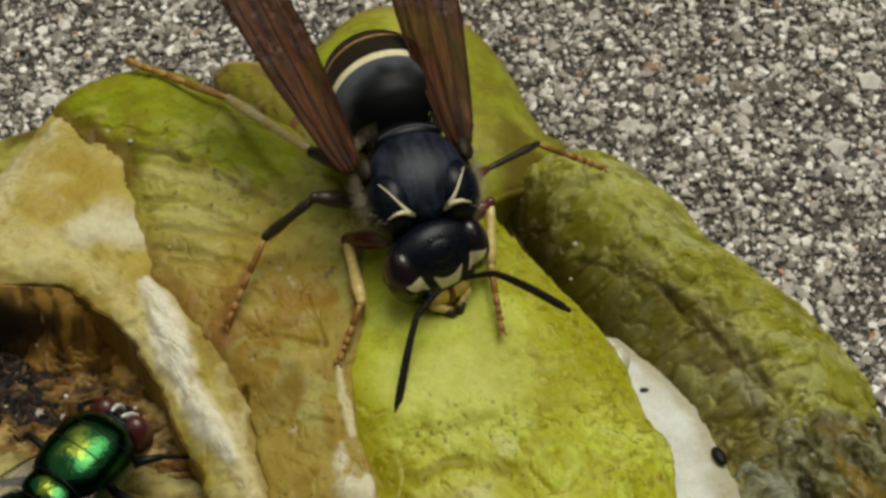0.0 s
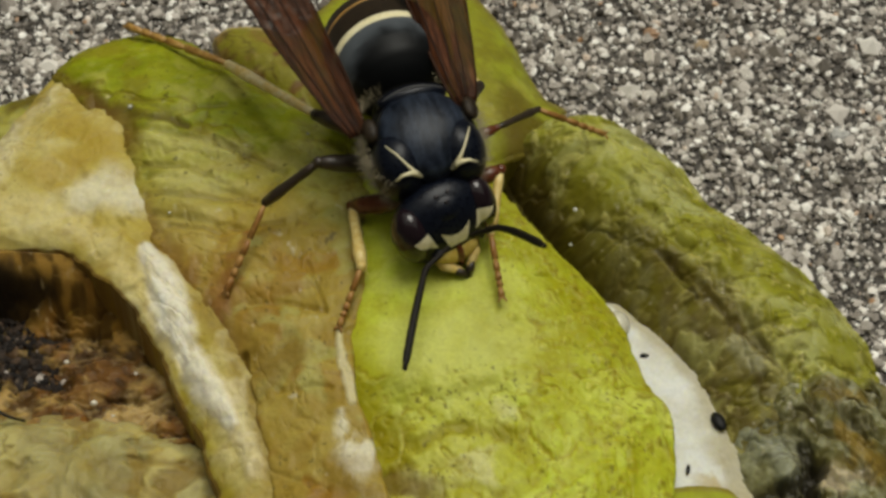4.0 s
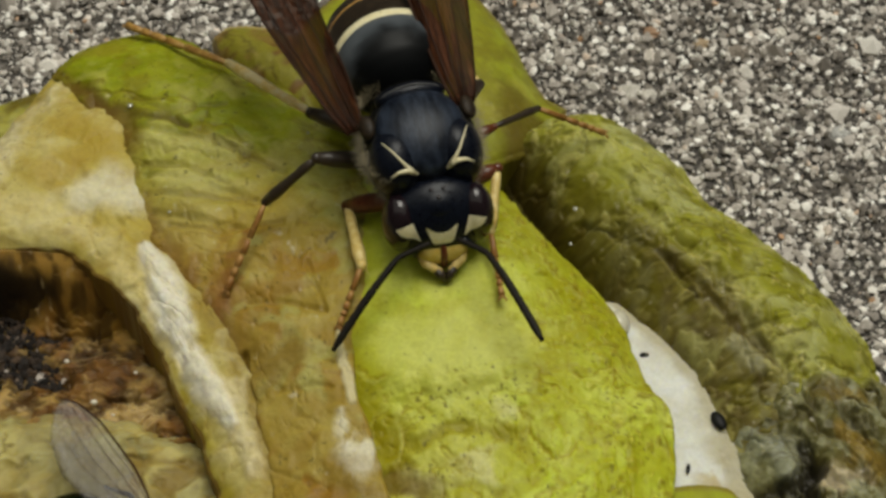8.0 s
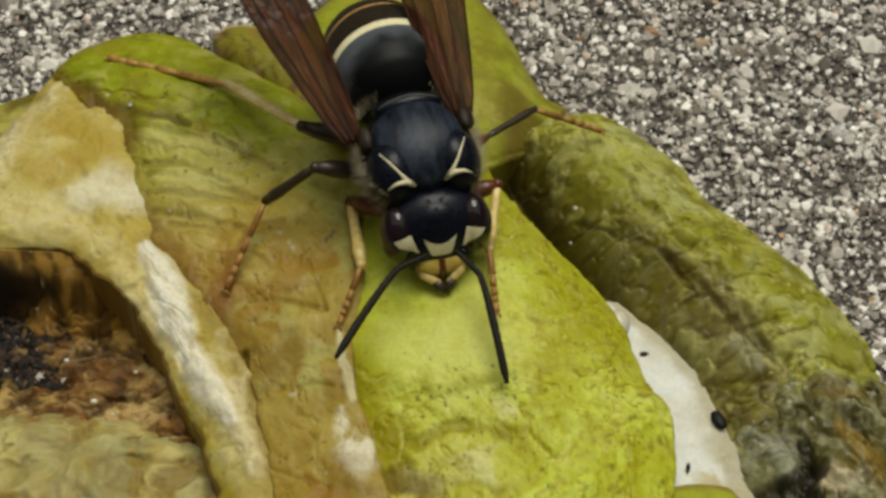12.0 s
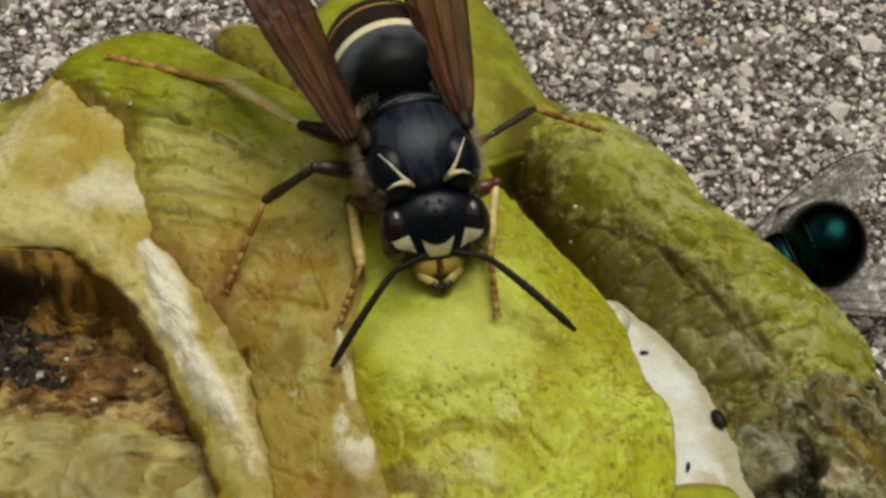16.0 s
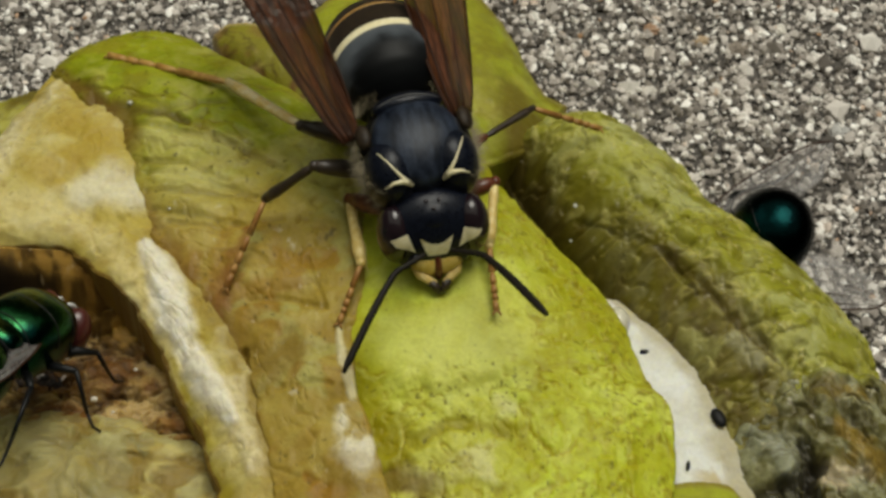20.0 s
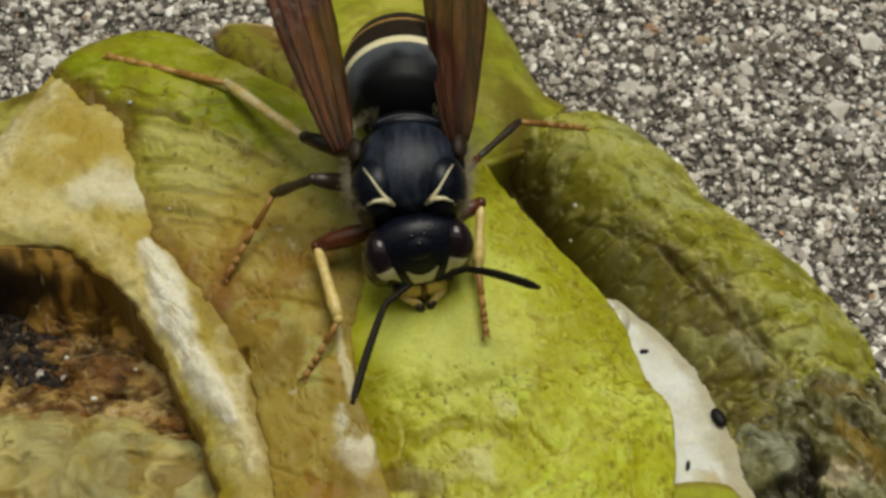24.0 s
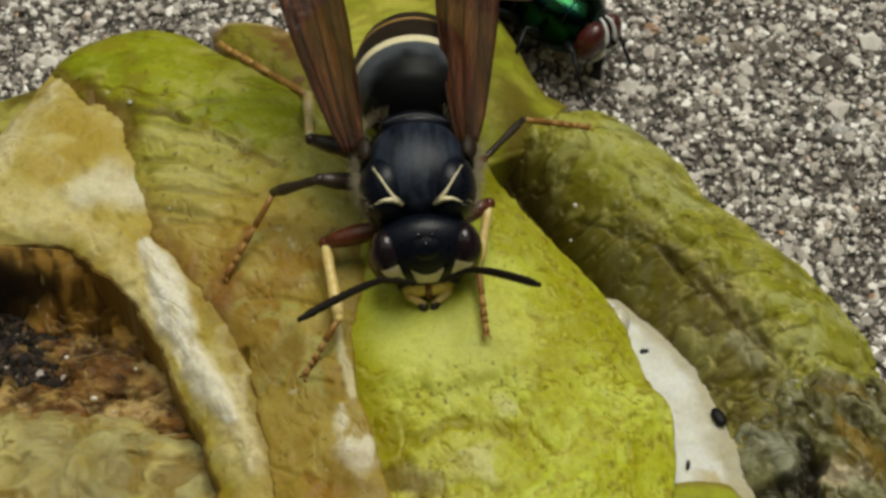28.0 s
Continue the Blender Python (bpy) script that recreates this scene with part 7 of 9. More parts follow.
    walk(PART["fore_right_tibia"], [
        (0, mm(2.27, -0.88, -1.00, -17.6, 2.1, 164.9)),
        (1, mm(2.28, -0.90, -1.00, -17.4, 2.2, 164.5)),
        (1.5, mm(2.30, -0.97, -1.03, -16.3, 1.9, 166.5)),
        (2, mm(2.32, -1.01, -1.04, -15.8, 2.0, 165.9)),
        (3, mm(2.31, -0.99, -1.02, -16.4, 2.4, 162.4)),
        (3.5, mm(2.34, -1.20, -1.05, -15.4, 3.7, 152.8)),
        (5.5, mm(2.33, -1.09, -1.04, -15.6, 3.0, 158.4)),
        (8, mm(2.34, -1.13, -1.05, -15.2, 3.0, 158.4)),
        (10, mm(2.34, -1.15, -1.06, -14.9, 2.8, 159.8)),
        (10.4, mm(2.35, -1.23, -1.06, -15.0, 3.5, 153.8)),
        (10.5, mm(2.35, -1.25, -1.06, -15.0, 3.7, 152.3)),
        (10.9, mm(2.35, -1.34, -1.06, -14.9, 4.3, 147.8)),
        (11, mm(2.35, -1.36, -1.06, -14.8, 4.4, 146.7)),
        (11.3, mm(2.34, -1.42, -1.05, -15.1, 4.9, 142.2)),
        (11.5, mm(2.33, -1.41, -1.01, 0.5, 5.1, 140.8)),
        (11.7, mm(2.33, -1.32, -1.00, 17.1, 4.2, 148.2)),
        (12, mm(2.36, -1.32, -1.08, -13.7, 3.1, 157.4)),
        (14.5, mm(2.35, -1.20, -1.07, -14.3, 2.8, 159.6)),
        (17, mm(2.35, -1.23, -1.07, -14.1, 2.8, 159.4)),
        (20, mm(2.35, -1.20, -1.07, -14.3, 2.7, 160.6)),
        (20.9, mm(2.35, -1.22, -1.07, -14.1, 2.8, 159.9)),
        (21.1, mm(2.32, -1.63, -1.11, -11.8, 3.8, 151.4)),
        (21.3, mm(2.34, -1.50, -1.09, -12.9, 3.8, 151.4)),
        (21.5, mm(2.35, -1.46, -1.09, -13.2, 4.0, 150.5)),
        (22.5, mm(2.32, -0.95, -1.09, 19.2, 2.2, 164.2)),
        (23.5, mm(2.24, -0.73, -1.07, -15.8, 0.6, 175.8)),
        (25, mm(2.31, -0.91, -1.11, -14.1, 1.5, 169.3)),
        (25.5, mm(2.30, -0.89, -1.10, -14.3, 1.5, 169.3)),
        (26, mm(2.29, -0.87, -1.10, -14.5, 1.5, 169.2)),
        (26.1, mm(2.29, -0.86, -1.10, -14.5, 1.5, 169.1)),
        (28, mm(2.25, -0.76, -1.09, -15.4, 1.8, 167.0))])
    walk(PART["fore_right_tarsus"], [
        (0, mm(1.78, -2.80, -1.63, 0.5, 0.9, 173.3)),
        (1, mm(1.77, -2.82, -1.62, 0.5, 0.9, 173.3)),
        (1.5, mm(1.86, -2.91, -1.61, 0.5, 0.8, 174.3)),
        (2, mm(1.85, -2.96, -1.60, 0.5, 0.8, 174.3)),
        (3, mm(1.73, -2.90, -1.61, 0.5, 0.9, 173.3)),
        (3.5, mm(1.46, -3.00, -1.60, 0.5, 1.2, 171.3)),
        (5.5, mm(1.62, -2.96, -1.60, 0.5, 0.9, 173.3)),
        (8, mm(1.63, -3.01, -1.60, 0.5, 0.9, 173.3)),
        (10, mm(1.67, -3.05, -1.59, 0.5, 0.9, 173.3)),
        (10.4, mm(1.49, -3.04, -1.59, 0.5, 1.2, 171.7)),
        (10.5, mm(1.44, -3.04, -1.59, 0.5, 1.2, 171.3)),
        (10.9, mm(1.31, -3.06, -1.59, 0.4, 1.4, 169.7)),
        (11, mm(1.28, -3.07, -1.59, 0.4, 1.5, 169.3)),
        (11.3, mm(1.15, -3.03, -1.59, 0.4, 1.7, 167.5)),
        (11.5, mm(1.02, -3.02, -0.99, 0.4, 2.0, 165.8)),
        (11.7, mm(1.25, -2.98, -0.39, 0.6, 1.7, 167.5)),
        (12, mm(1.60, -3.19, -1.57, 1.0, 1.4, 170.2)),
        (14.5, mm(1.67, -3.10, -1.58, 1.0, 1.2, 171.2)),
        (17, mm(1.66, -3.12, -1.58, 1.0, 1.2, 171.2)),
        (20, mm(1.70, -3.11, -1.58, 1.0, 1.2, 171.2)),
        (20.9, mm(1.68, -3.13, -1.58, 1.0, 1.2, 171.2)),
        (21.1, mm(1.37, -3.43, -1.54, 1.0, 1.4, 170.2)),
        (21.3, mm(1.40, -3.29, -1.56, 0.9, 1.5, 169.2)),
        (21.5, mm(1.38, -3.24, -1.56, 0.9, 1.5, 169.2)),
        (22.5, mm(1.76, -2.84, -0.41, 0.6, 0.6, 176.1)),
        (23.5, mm(2.09, -2.73, -1.64, 0.1, -0.4, -177.0)),
        (25, mm(1.95, -2.89, -1.61, 0.1, -0.4, -177.0)),
        (25.5, mm(1.94, -2.87, -1.62, 0.1, -0.4, -177.0)),
        (26, mm(1.93, -2.85, -1.62, 0.1, -0.4, -177.0)),
        (26.1, mm(1.92, -2.84, -1.62, 0.1, -0.4, -177.0)),
        (28, mm(1.82, -2.72, -1.64, 0.1, -0.6, -176.0))])
    walk(PART["mid_left_femur"], [
        (0, mm(-1.30, 0.10, -1.20, 24.7, 8.0, 89.1)),
        (1, mm(-1.30, 0.10, -1.20, 24.6, 8.0, 89.0)),
        (1.5, mm(-1.30, 0.10, -1.20, 25.6, 8.0, 89.8)),
        (2, mm(-1.30, 0.10, -1.20, 25.3, 8.0, 89.7)),
        (3, mm(-1.30, 0.10, -1.20, 23.9, 8.0, 88.9)),
        (3.5, mm(-1.30, 0.10, -1.20, 19.8, 8.0, 86.9)),
        (5.5, mm(-1.30, 0.10, -1.20, 21.5, 8.0, 88.9)),
        (8, mm(-1.30, 0.10, -1.20, 21.6, 8.0, 88.9)),
        (10, mm(-1.30, 0.10, -1.20, 22.6, 8.0, 88.8)),
        (10.4, mm(-1.30, 0.10, -1.20, 20.2, 8.0, 87.3)),
        (10.5, mm(-1.30, 0.10, -1.20, 19.6, 8.0, 86.9)),
        (10.9, mm(-1.30, 0.10, -1.20, 18.1, 8.0, 85.2)),
        (11, mm(-1.30, 0.10, -1.20, 17.7, 8.0, 84.8)),
        (11.3, mm(-1.30, 0.10, -1.20, 16.1, 7.9, 82.7)),
        (11.5, mm(-1.30, 0.10, -1.20, 14.9, 7.9, 81.3)),
        (11.7, mm(-1.30, 0.10, -1.20, 19.3, 8.0, 84.4)),
        (12, mm(-1.30, 0.10, -1.20, 24.8, 8.0, 89.5)),
        (14.5, mm(-1.30, 0.10, -1.20, 25.0, 8.0, 90.5)),
        (17, mm(-1.30, 0.10, -1.20, 25.0, 8.0, 90.5)),
        (20, mm(-1.30, 0.10, -1.20, 25.7, 8.0, 90.7)),
        (20.9, mm(-1.30, 0.10, -1.20, 25.3, 8.0, 90.6)),
        (21.1, mm(-1.30, 0.10, -1.20, 20.6, 8.0, 88.8)),
        (21.3, mm(-1.30, 0.10, -1.20, 21.9, 8.0, 87.9)),
        (21.5, mm(-1.30, 0.10, -1.20, 21.1, 8.0, 87.8)),
        (22.5, mm(-1.30, 0.10, -1.20, 45.4, 7.1, 118.1)),
        (23.5, mm(-1.30, 0.10, -1.20, 35.9, 7.6, 109.0)),
        (25, mm(-1.30, 0.10, -1.20, 35.7, 7.6, 107.4)),
        (25.5, mm(-1.30, 0.10, -1.20, 35.3, 7.6, 107.4)),
        (26, mm(-1.30, 0.10, -1.20, 35.0, 7.6, 107.4)),
        (26.1, mm(-1.30, 0.10, -1.20, 34.8, 7.6, 107.3)),
        (28, mm(-1.30, 0.10, -1.20, 31.8, 7.7, 106.8))])
    walk(PART["mid_left_tibia"], [
        (0, mm(-3.19, 0.25, -0.34, -46.3, 8.0, 84.6)),
        (1, mm(-3.19, 0.25, -0.34, -46.1, 8.0, 85.4)),
        (1.5, mm(-3.18, 0.23, -0.31, -46.1, 8.0, 91.9)),
        (2, mm(-3.19, 0.23, -0.32, -45.6, 8.0, 93.5)),
        (3, mm(-3.20, 0.25, -0.36, -44.9, 8.0, 88.5)),
        (3.5, mm(-3.25, 0.31, -0.50, -41.0, 8.0, 86.6)),
        (5.5, mm(-3.24, 0.24, -0.44, -41.9, 8.0, 90.7)),
        (8, mm(-3.24, 0.24, -0.44, -41.8, 8.0, 92.3)),
        (10, mm(-3.22, 0.25, -0.41, -42.7, 8.0, 93.6)),
        (10.4, mm(-3.25, 0.29, -0.49, -41.0, 8.0, 89.0)),
        (10.5, mm(-3.26, 0.30, -0.51, -40.5, 8.0, 88.0)),
        (10.9, mm(-3.27, 0.35, -0.56, -39.6, 8.0, 84.8)),
        (11, mm(-3.27, 0.37, -0.57, -39.4, 8.0, 84.1)),
        (11.3, mm(-3.28, 0.43, -0.63, -38.7, 7.9, 79.2)),
        (11.5, mm(-3.28, 0.48, -0.67, -38.0, 7.8, 76.1)),
        (11.7, mm(-3.25, 0.39, -0.52, -42.2, 7.8, 76.5)),
        (12, mm(-3.19, 0.24, -0.33, -47.5, 7.8, 76.4)),
        (14.5, mm(-3.19, 0.20, -0.33, -47.6, 7.8, 75.8)),
        (17, mm(-3.19, 0.21, -0.33, -47.5, 7.8, 76.6)),
        (20, mm(-3.18, 0.20, -0.30, -48.4, 7.8, 75.7)),
        (20.9, mm(-3.19, 0.21, -0.32, -47.9, 7.8, 76.6)),
        (21.1, mm(-3.25, 0.24, -0.47, -41.6, 8.0, 85.9)),
        (21.3, mm(-3.23, 0.28, -0.43, -44.2, 7.8, 78.4)),
        (21.5, mm(-3.24, 0.28, -0.46, -43.6, 7.8, 77.0)),
        (22.5, mm(-2.68, -0.43, 0.27, -26.5, 6.9, 59.6)),
        (23.5, mm(-2.95, -0.30, 0.01, -52.7, 6.5, 53.9)),
        (25, mm(-2.97, -0.25, 0.01, -51.6, 7.1, 63.0)),
        (25.5, mm(-2.97, -0.26, -0.00, -51.3, 7.1, 62.2)),
        (26, mm(-2.98, -0.26, -0.02, -51.0, 7.0, 61.5)),
        (26.1, mm(-2.98, -0.26, -0.02, -50.8, 7.0, 61.5)),
        (28, mm(-3.04, -0.27, -0.11, -47.5, 7.1, 62.6))])
    walk(PART["mid_left_tarsus"], [
        (0, mm(-4.85, 0.17, -2.04, -20.6, 5.3, 139.0)),
        (1, mm(-4.86, 0.15, -2.04, -20.6, 5.3, 139.0)),
        (1.5, mm(-4.82, -0.06, -2.01, -20.5, 5.2, 140.0)),
        (2, mm(-4.83, -0.11, -2.00, -20.5, 5.2, 140.0)),
        (3, mm(-4.90, 0.07, -2.03, -20.6, 5.3, 139.0)),
        (3.5, mm(-5.06, 0.20, -2.05, -20.8, 5.5, 137.0)),
        (5.5, mm(-5.01, 0.00, -2.02, -20.6, 5.3, 139.0)),
        (8, mm(-5.00, -0.05, -2.01, -20.6, 5.3, 139.0)),
        (10, mm(-4.96, -0.08, -2.01, -20.6, 5.3, 139.0)),
        (10.4, mm(-5.05, 0.10, -2.03, -20.8, 5.4, 137.4)),
        (10.5, mm(-5.08, 0.15, -2.04, -20.8, 5.5, 137.0)),
        (10.9, mm(-5.12, 0.31, -2.06, -21.0, 5.6, 135.4)),
        (11, mm(-5.13, 0.35, -2.07, -21.0, 5.7, 135.0)),
        (11.3, mm(-5.14, 0.58, -2.10, -21.2, 5.9, 133.2)),
        (11.5, mm(-5.15, 0.74, -2.12, -21.3, 6.0, 132.0)),
        (11.7, mm(-5.02, 0.59, -2.10, -21.0, 5.7, 134.8)),
        (12, mm(-4.82, 0.39, -2.07, -20.6, 5.3, 139.0)),
        (14.5, mm(-4.81, 0.37, -2.07, -20.5, 5.2, 140.0)),
        (17, mm(-4.82, 0.35, -2.07, -20.5, 5.2, 140.0)),
        (20, mm(-4.78, 0.36, -2.07, -20.5, 5.2, 140.0)),
        (20.9, mm(-4.80, 0.34, -2.07, -20.5, 5.2, 140.0)),
        (21.1, mm(-5.04, 0.15, -2.04, -20.6, 5.3, 139.0)),
        (21.3, mm(-4.95, 0.40, -2.08, -20.7, 5.4, 138.0)),
        (21.5, mm(-4.97, 0.45, -2.08, -20.7, 5.4, 138.0)),
        (22.5, mm(-4.58, 0.54, -0.78, -22.7, 5.1, 140.1)),
        (23.5, mm(-4.24, 0.38, -1.87, -24.6, 4.9, 142.1)),
        (25, mm(-4.39, 0.21, -1.85, -24.6, 4.9, 142.1)),
        (25.5, mm(-4.40, 0.24, -1.85, -24.6, 4.9, 142.1)),
        (26, mm(-4.41, 0.26, -1.85, -24.6, 4.9, 142.1)),
        (26.1, mm(-4.41, 0.26, -1.85, -24.6, 4.9, 142.2)),
        (28, mm(-4.57, 0.27, -1.86, -24.5, 4.8, 143.1))])
    walk(PART["mid_right_femur"], [
        (0, mm(1.30, 0.10, -1.20, -13.1, -7.3, -66.4)),
        (1, mm(1.30, 0.10, -1.20, -13.1, -7.4, -66.6)),
        (1.5, mm(1.30, 0.10, -1.20, -12.9, -7.4, -67.2)),
        (2, mm(1.30, 0.10, -1.20, -8.4, -7.5, -70.3)),
        (3, mm(1.30, 0.10, -1.20, -4.6, -7.7, -72.9)),
        (3.5, mm(1.30, 0.10, -1.20, 8.4, -7.9, -83.0)),
        (5.5, mm(1.30, 0.10, -1.20, 4.7, -7.8, -78.8)),
        (8, mm(1.30, 0.10, -1.20, 5.8, -7.9, -79.5)),
        (10, mm(1.30, 0.10, -1.20, 4.6, -7.9, -78.8)),
        (10.4, mm(1.30, 0.10, -1.20, 9.1, -7.9, -82.9)),
        (10.5, mm(1.30, 0.10, -1.20, 10.1, -8.0, -83.9)),
        (10.9, mm(1.30, 0.10, -1.20, 12.6, -8.0, -86.9)),
        (11, mm(1.30, 0.10, -1.20, 13.2, -8.0, -87.6)),
        (11.3, mm(1.30, 0.10, -1.20, 13.9, -8.0, -89.9)),
        (11.5, mm(1.30, 0.10, -1.20, 14.4, -8.0, -91.4)),
        (11.7, mm(1.30, 0.10, -1.20, 3.0, -7.9, -81.4)),
        (12, mm(1.30, 0.10, -1.20, -13.2, -7.2, -63.9)),
        (14.5, mm(1.30, 0.10, -1.20, -13.3, -7.1, -61.9)),
        (17, mm(1.30, 0.10, -1.20, -13.3, -7.1, -62.1)),
        (20, mm(1.30, 0.10, -1.20, -13.2, -7.1, -62.2)),
        (20.9, mm(1.30, 0.10, -1.20, -13.3, -7.1, -62.3)),
        (21.1, mm(1.30, 0.10, -1.20, 1.6, -7.8, -76.5)),
        (21.3, mm(1.30, 0.10, -1.20, -12.3, -7.3, -66.1)),
        (21.5, mm(1.30, 0.10, -1.20, -13.7, -7.2, -64.3)),
        (22.5, mm(1.30, 0.10, -1.20, -13.7, -6.4, -53.3)),
        (23.5, mm(1.30, 0.10, -1.20, -13.7, -5.5, -43.5)),
        (25, mm(1.30, 0.10, -1.20, -14.1, -5.5, -43.5)),
        (25.5, mm(1.30, 0.10, -1.20, -14.1, -5.5, -43.2)),
        (26, mm(1.30, 0.10, -1.20, -14.1, -5.5, -43.0)),
        (26.1, mm(1.30, 0.10, -1.20, -14.2, -5.5, -42.8)),
        (28, mm(1.30, 0.10, -1.20, -14.6, -5.1, -39.6))])
    walk(PART["mid_right_tibia"], [
        (0, mm(2.55, 0.60, -1.51, -17.7, -7.1, -63.0)),
        (1, mm(2.55, 0.60, -1.51, -17.7, -7.2, -63.3)),
        (1.5, mm(2.55, 0.58, -1.51, -17.7, -7.2, -64.1)),
        (2, mm(2.59, 0.53, -1.40, -20.3, -7.1, -63.1)),
        (3, mm(2.62, 0.49, -1.31, -22.7, -7.0, -60.9)),
        (3.5, mm(2.65, 0.29, -1.00, -30.2, -6.8, -58.1)),
        (5.5, mm(2.64, 0.38, -1.09, -28.3, -6.8, -57.5)),
        (8, mm(2.64, 0.37, -1.06, -28.9, -6.8, -58.3)),
        (10, mm(2.64, 0.38, -1.09, -27.9, -6.9, -60.1)),
        (10.4, mm(2.65, 0.30, -0.98, -30.6, -6.9, -58.8)),
        (10.5, mm(2.65, 0.28, -0.96, -31.1, -6.8, -58.5)),
        (10.9, mm(2.64, 0.21, -0.90, -32.4, -6.9, -59.2)),
        (11, mm(2.64, 0.20, -0.89, -32.7, -6.9, -59.4)),
        (11.3, mm(2.64, 0.15, -0.87, -32.9, -6.9, -59.8)),
        (11.5, mm(2.64, 0.11, -0.86, -33.0, -6.9, -60.0)),
        (11.7, mm(2.66, 0.32, -1.13, -26.8, -6.9, -59.3)),
        (12, mm(2.52, 0.66, -1.51, -17.4, -7.0, -60.2)),
        (14.5, mm(2.50, 0.70, -1.52, -17.4, -6.8, -58.1)),
        (17, mm(2.50, 0.69, -1.52, -17.5, -6.8, -58.4)),
        (20, mm(2.50, 0.69, -1.51, -17.3, -6.8, -58.5)),
        (20.9, mm(2.51, 0.69, -1.51, -17.4, -6.8, -58.6)),
        (21.1, mm(2.64, 0.43, -1.16, -26.9, -6.6, -55.0)),
        (21.3, mm(2.55, 0.61, -1.49, -18.6, -7.0, -60.9)),
        (21.5, mm(2.52, 0.64, -1.52, -18.0, -7.0, -60.5)),
        (22.5, mm(2.40, 0.87, -1.52, -17.2, -6.1, -49.3)),
        (23.5, mm(2.24, 1.05, -1.52, -16.5, -5.1, -39.5)),
        (25, mm(2.24, 1.05, -1.53, -17.0, -5.1, -39.4)),
        (25.5, mm(2.24, 1.05, -1.53, -17.0, -5.1, -39.1)),
        (26, mm(2.23, 1.06, -1.53, -17.0, -5.0, -38.9)),
        (26.1, mm(2.23, 1.06, -1.54, -17.0, -5.0, -38.7)),
        (28, mm(2.17, 1.11, -1.55, -17.3, -4.7, -35.4))])
    walk(PART["mid_right_tarsus"], [
        (0, mm(4.62, 1.56, -2.23, -25.4, -7.7, -107.1)),
        (1, mm(4.63, 1.54, -2.23, -25.4, -7.6, -107.3)),
        (1.5, mm(4.65, 1.50, -2.23, -25.5, -7.7, -106.5)),
        (2, mm(4.64, 1.46, -2.22, -25.5, -7.7, -106.6)),
        (3, mm(4.60, 1.47, -2.23, -25.4, -7.6, -107.6)),
        (3.5, mm(4.48, 1.27, -2.20, -25.1, -7.5, -109.7)),
        (5.5, mm(4.49, 1.40, -2.22, -25.4, -7.6, -107.6)),
        (8, mm(4.50, 1.35, -2.21, -25.4, -7.6, -107.6)),
        (10, mm(4.55, 1.32, -2.20, -25.4, -7.6, -107.6)),
        (10.4, mm(4.49, 1.24, -2.19, -25.2, -7.6, -109.3)),
        (10.5, mm(4.47, 1.22, -2.19, -25.1, -7.5, -109.7)),
        (10.9, mm(4.46, 1.12, -2.18, -24.9, -7.5, -111.3)),
        (11, mm(4.45, 1.09, -2.17, -24.8, -7.4, -111.7)),
        (11.3, mm(4.45, 1.02, -2.16, -24.6, -7.3, -113.5)),
        (11.5, mm(4.45, 0.98, -2.16, -24.5, -7.3, -114.7)),
        (11.7, mm(4.56, 1.29, -2.20, -24.8, -7.4, -111.9)),
        (12, mm(4.55, 1.72, -2.22, -25.4, -7.7, -104.8)),
        (14.5, mm(4.49, 1.83, -2.23, -25.5, -7.8, -102.9)),
        (17, mm(4.49, 1.82, -2.23, -25.5, -7.8, -103.1)),
        (20, mm(4.50, 1.81, -2.22, -25.5, -7.8, -102.5)),
        (20.9, mm(4.50, 1.81, -2.22, -25.5, -7.8, -103.0)),
        (21.1, mm(4.46, 1.55, -2.24, -25.4, -7.6, -107.6)),
        (21.3, mm(4.57, 1.63, -2.25, -25.2, -7.6, -108.7)),
        (21.5, mm(4.55, 1.69, -2.26, -25.2, -7.6, -108.6)),
        (22.5, mm(4.18, 2.31, -2.23, -26.1, -8.0, -92.6)),
        (23.5, mm(3.75, 2.78, -2.20, -26.4, -7.8, -77.6)),
        (25, mm(3.74, 2.78, -2.23, -26.8, -7.9, -80.2)),
        (25.5, mm(3.73, 2.79, -2.23, -26.8, -7.9, -80.0)),
        (26, mm(3.72, 2.80, -2.23, -26.8, -7.9, -79.8)),
        (26.1, mm(3.71, 2.81, -2.23, -26.8, -7.9, -79.7)),
        (28, mm(3.55, 2.94, -2.25, -27.2, -7.8, -78.3))])
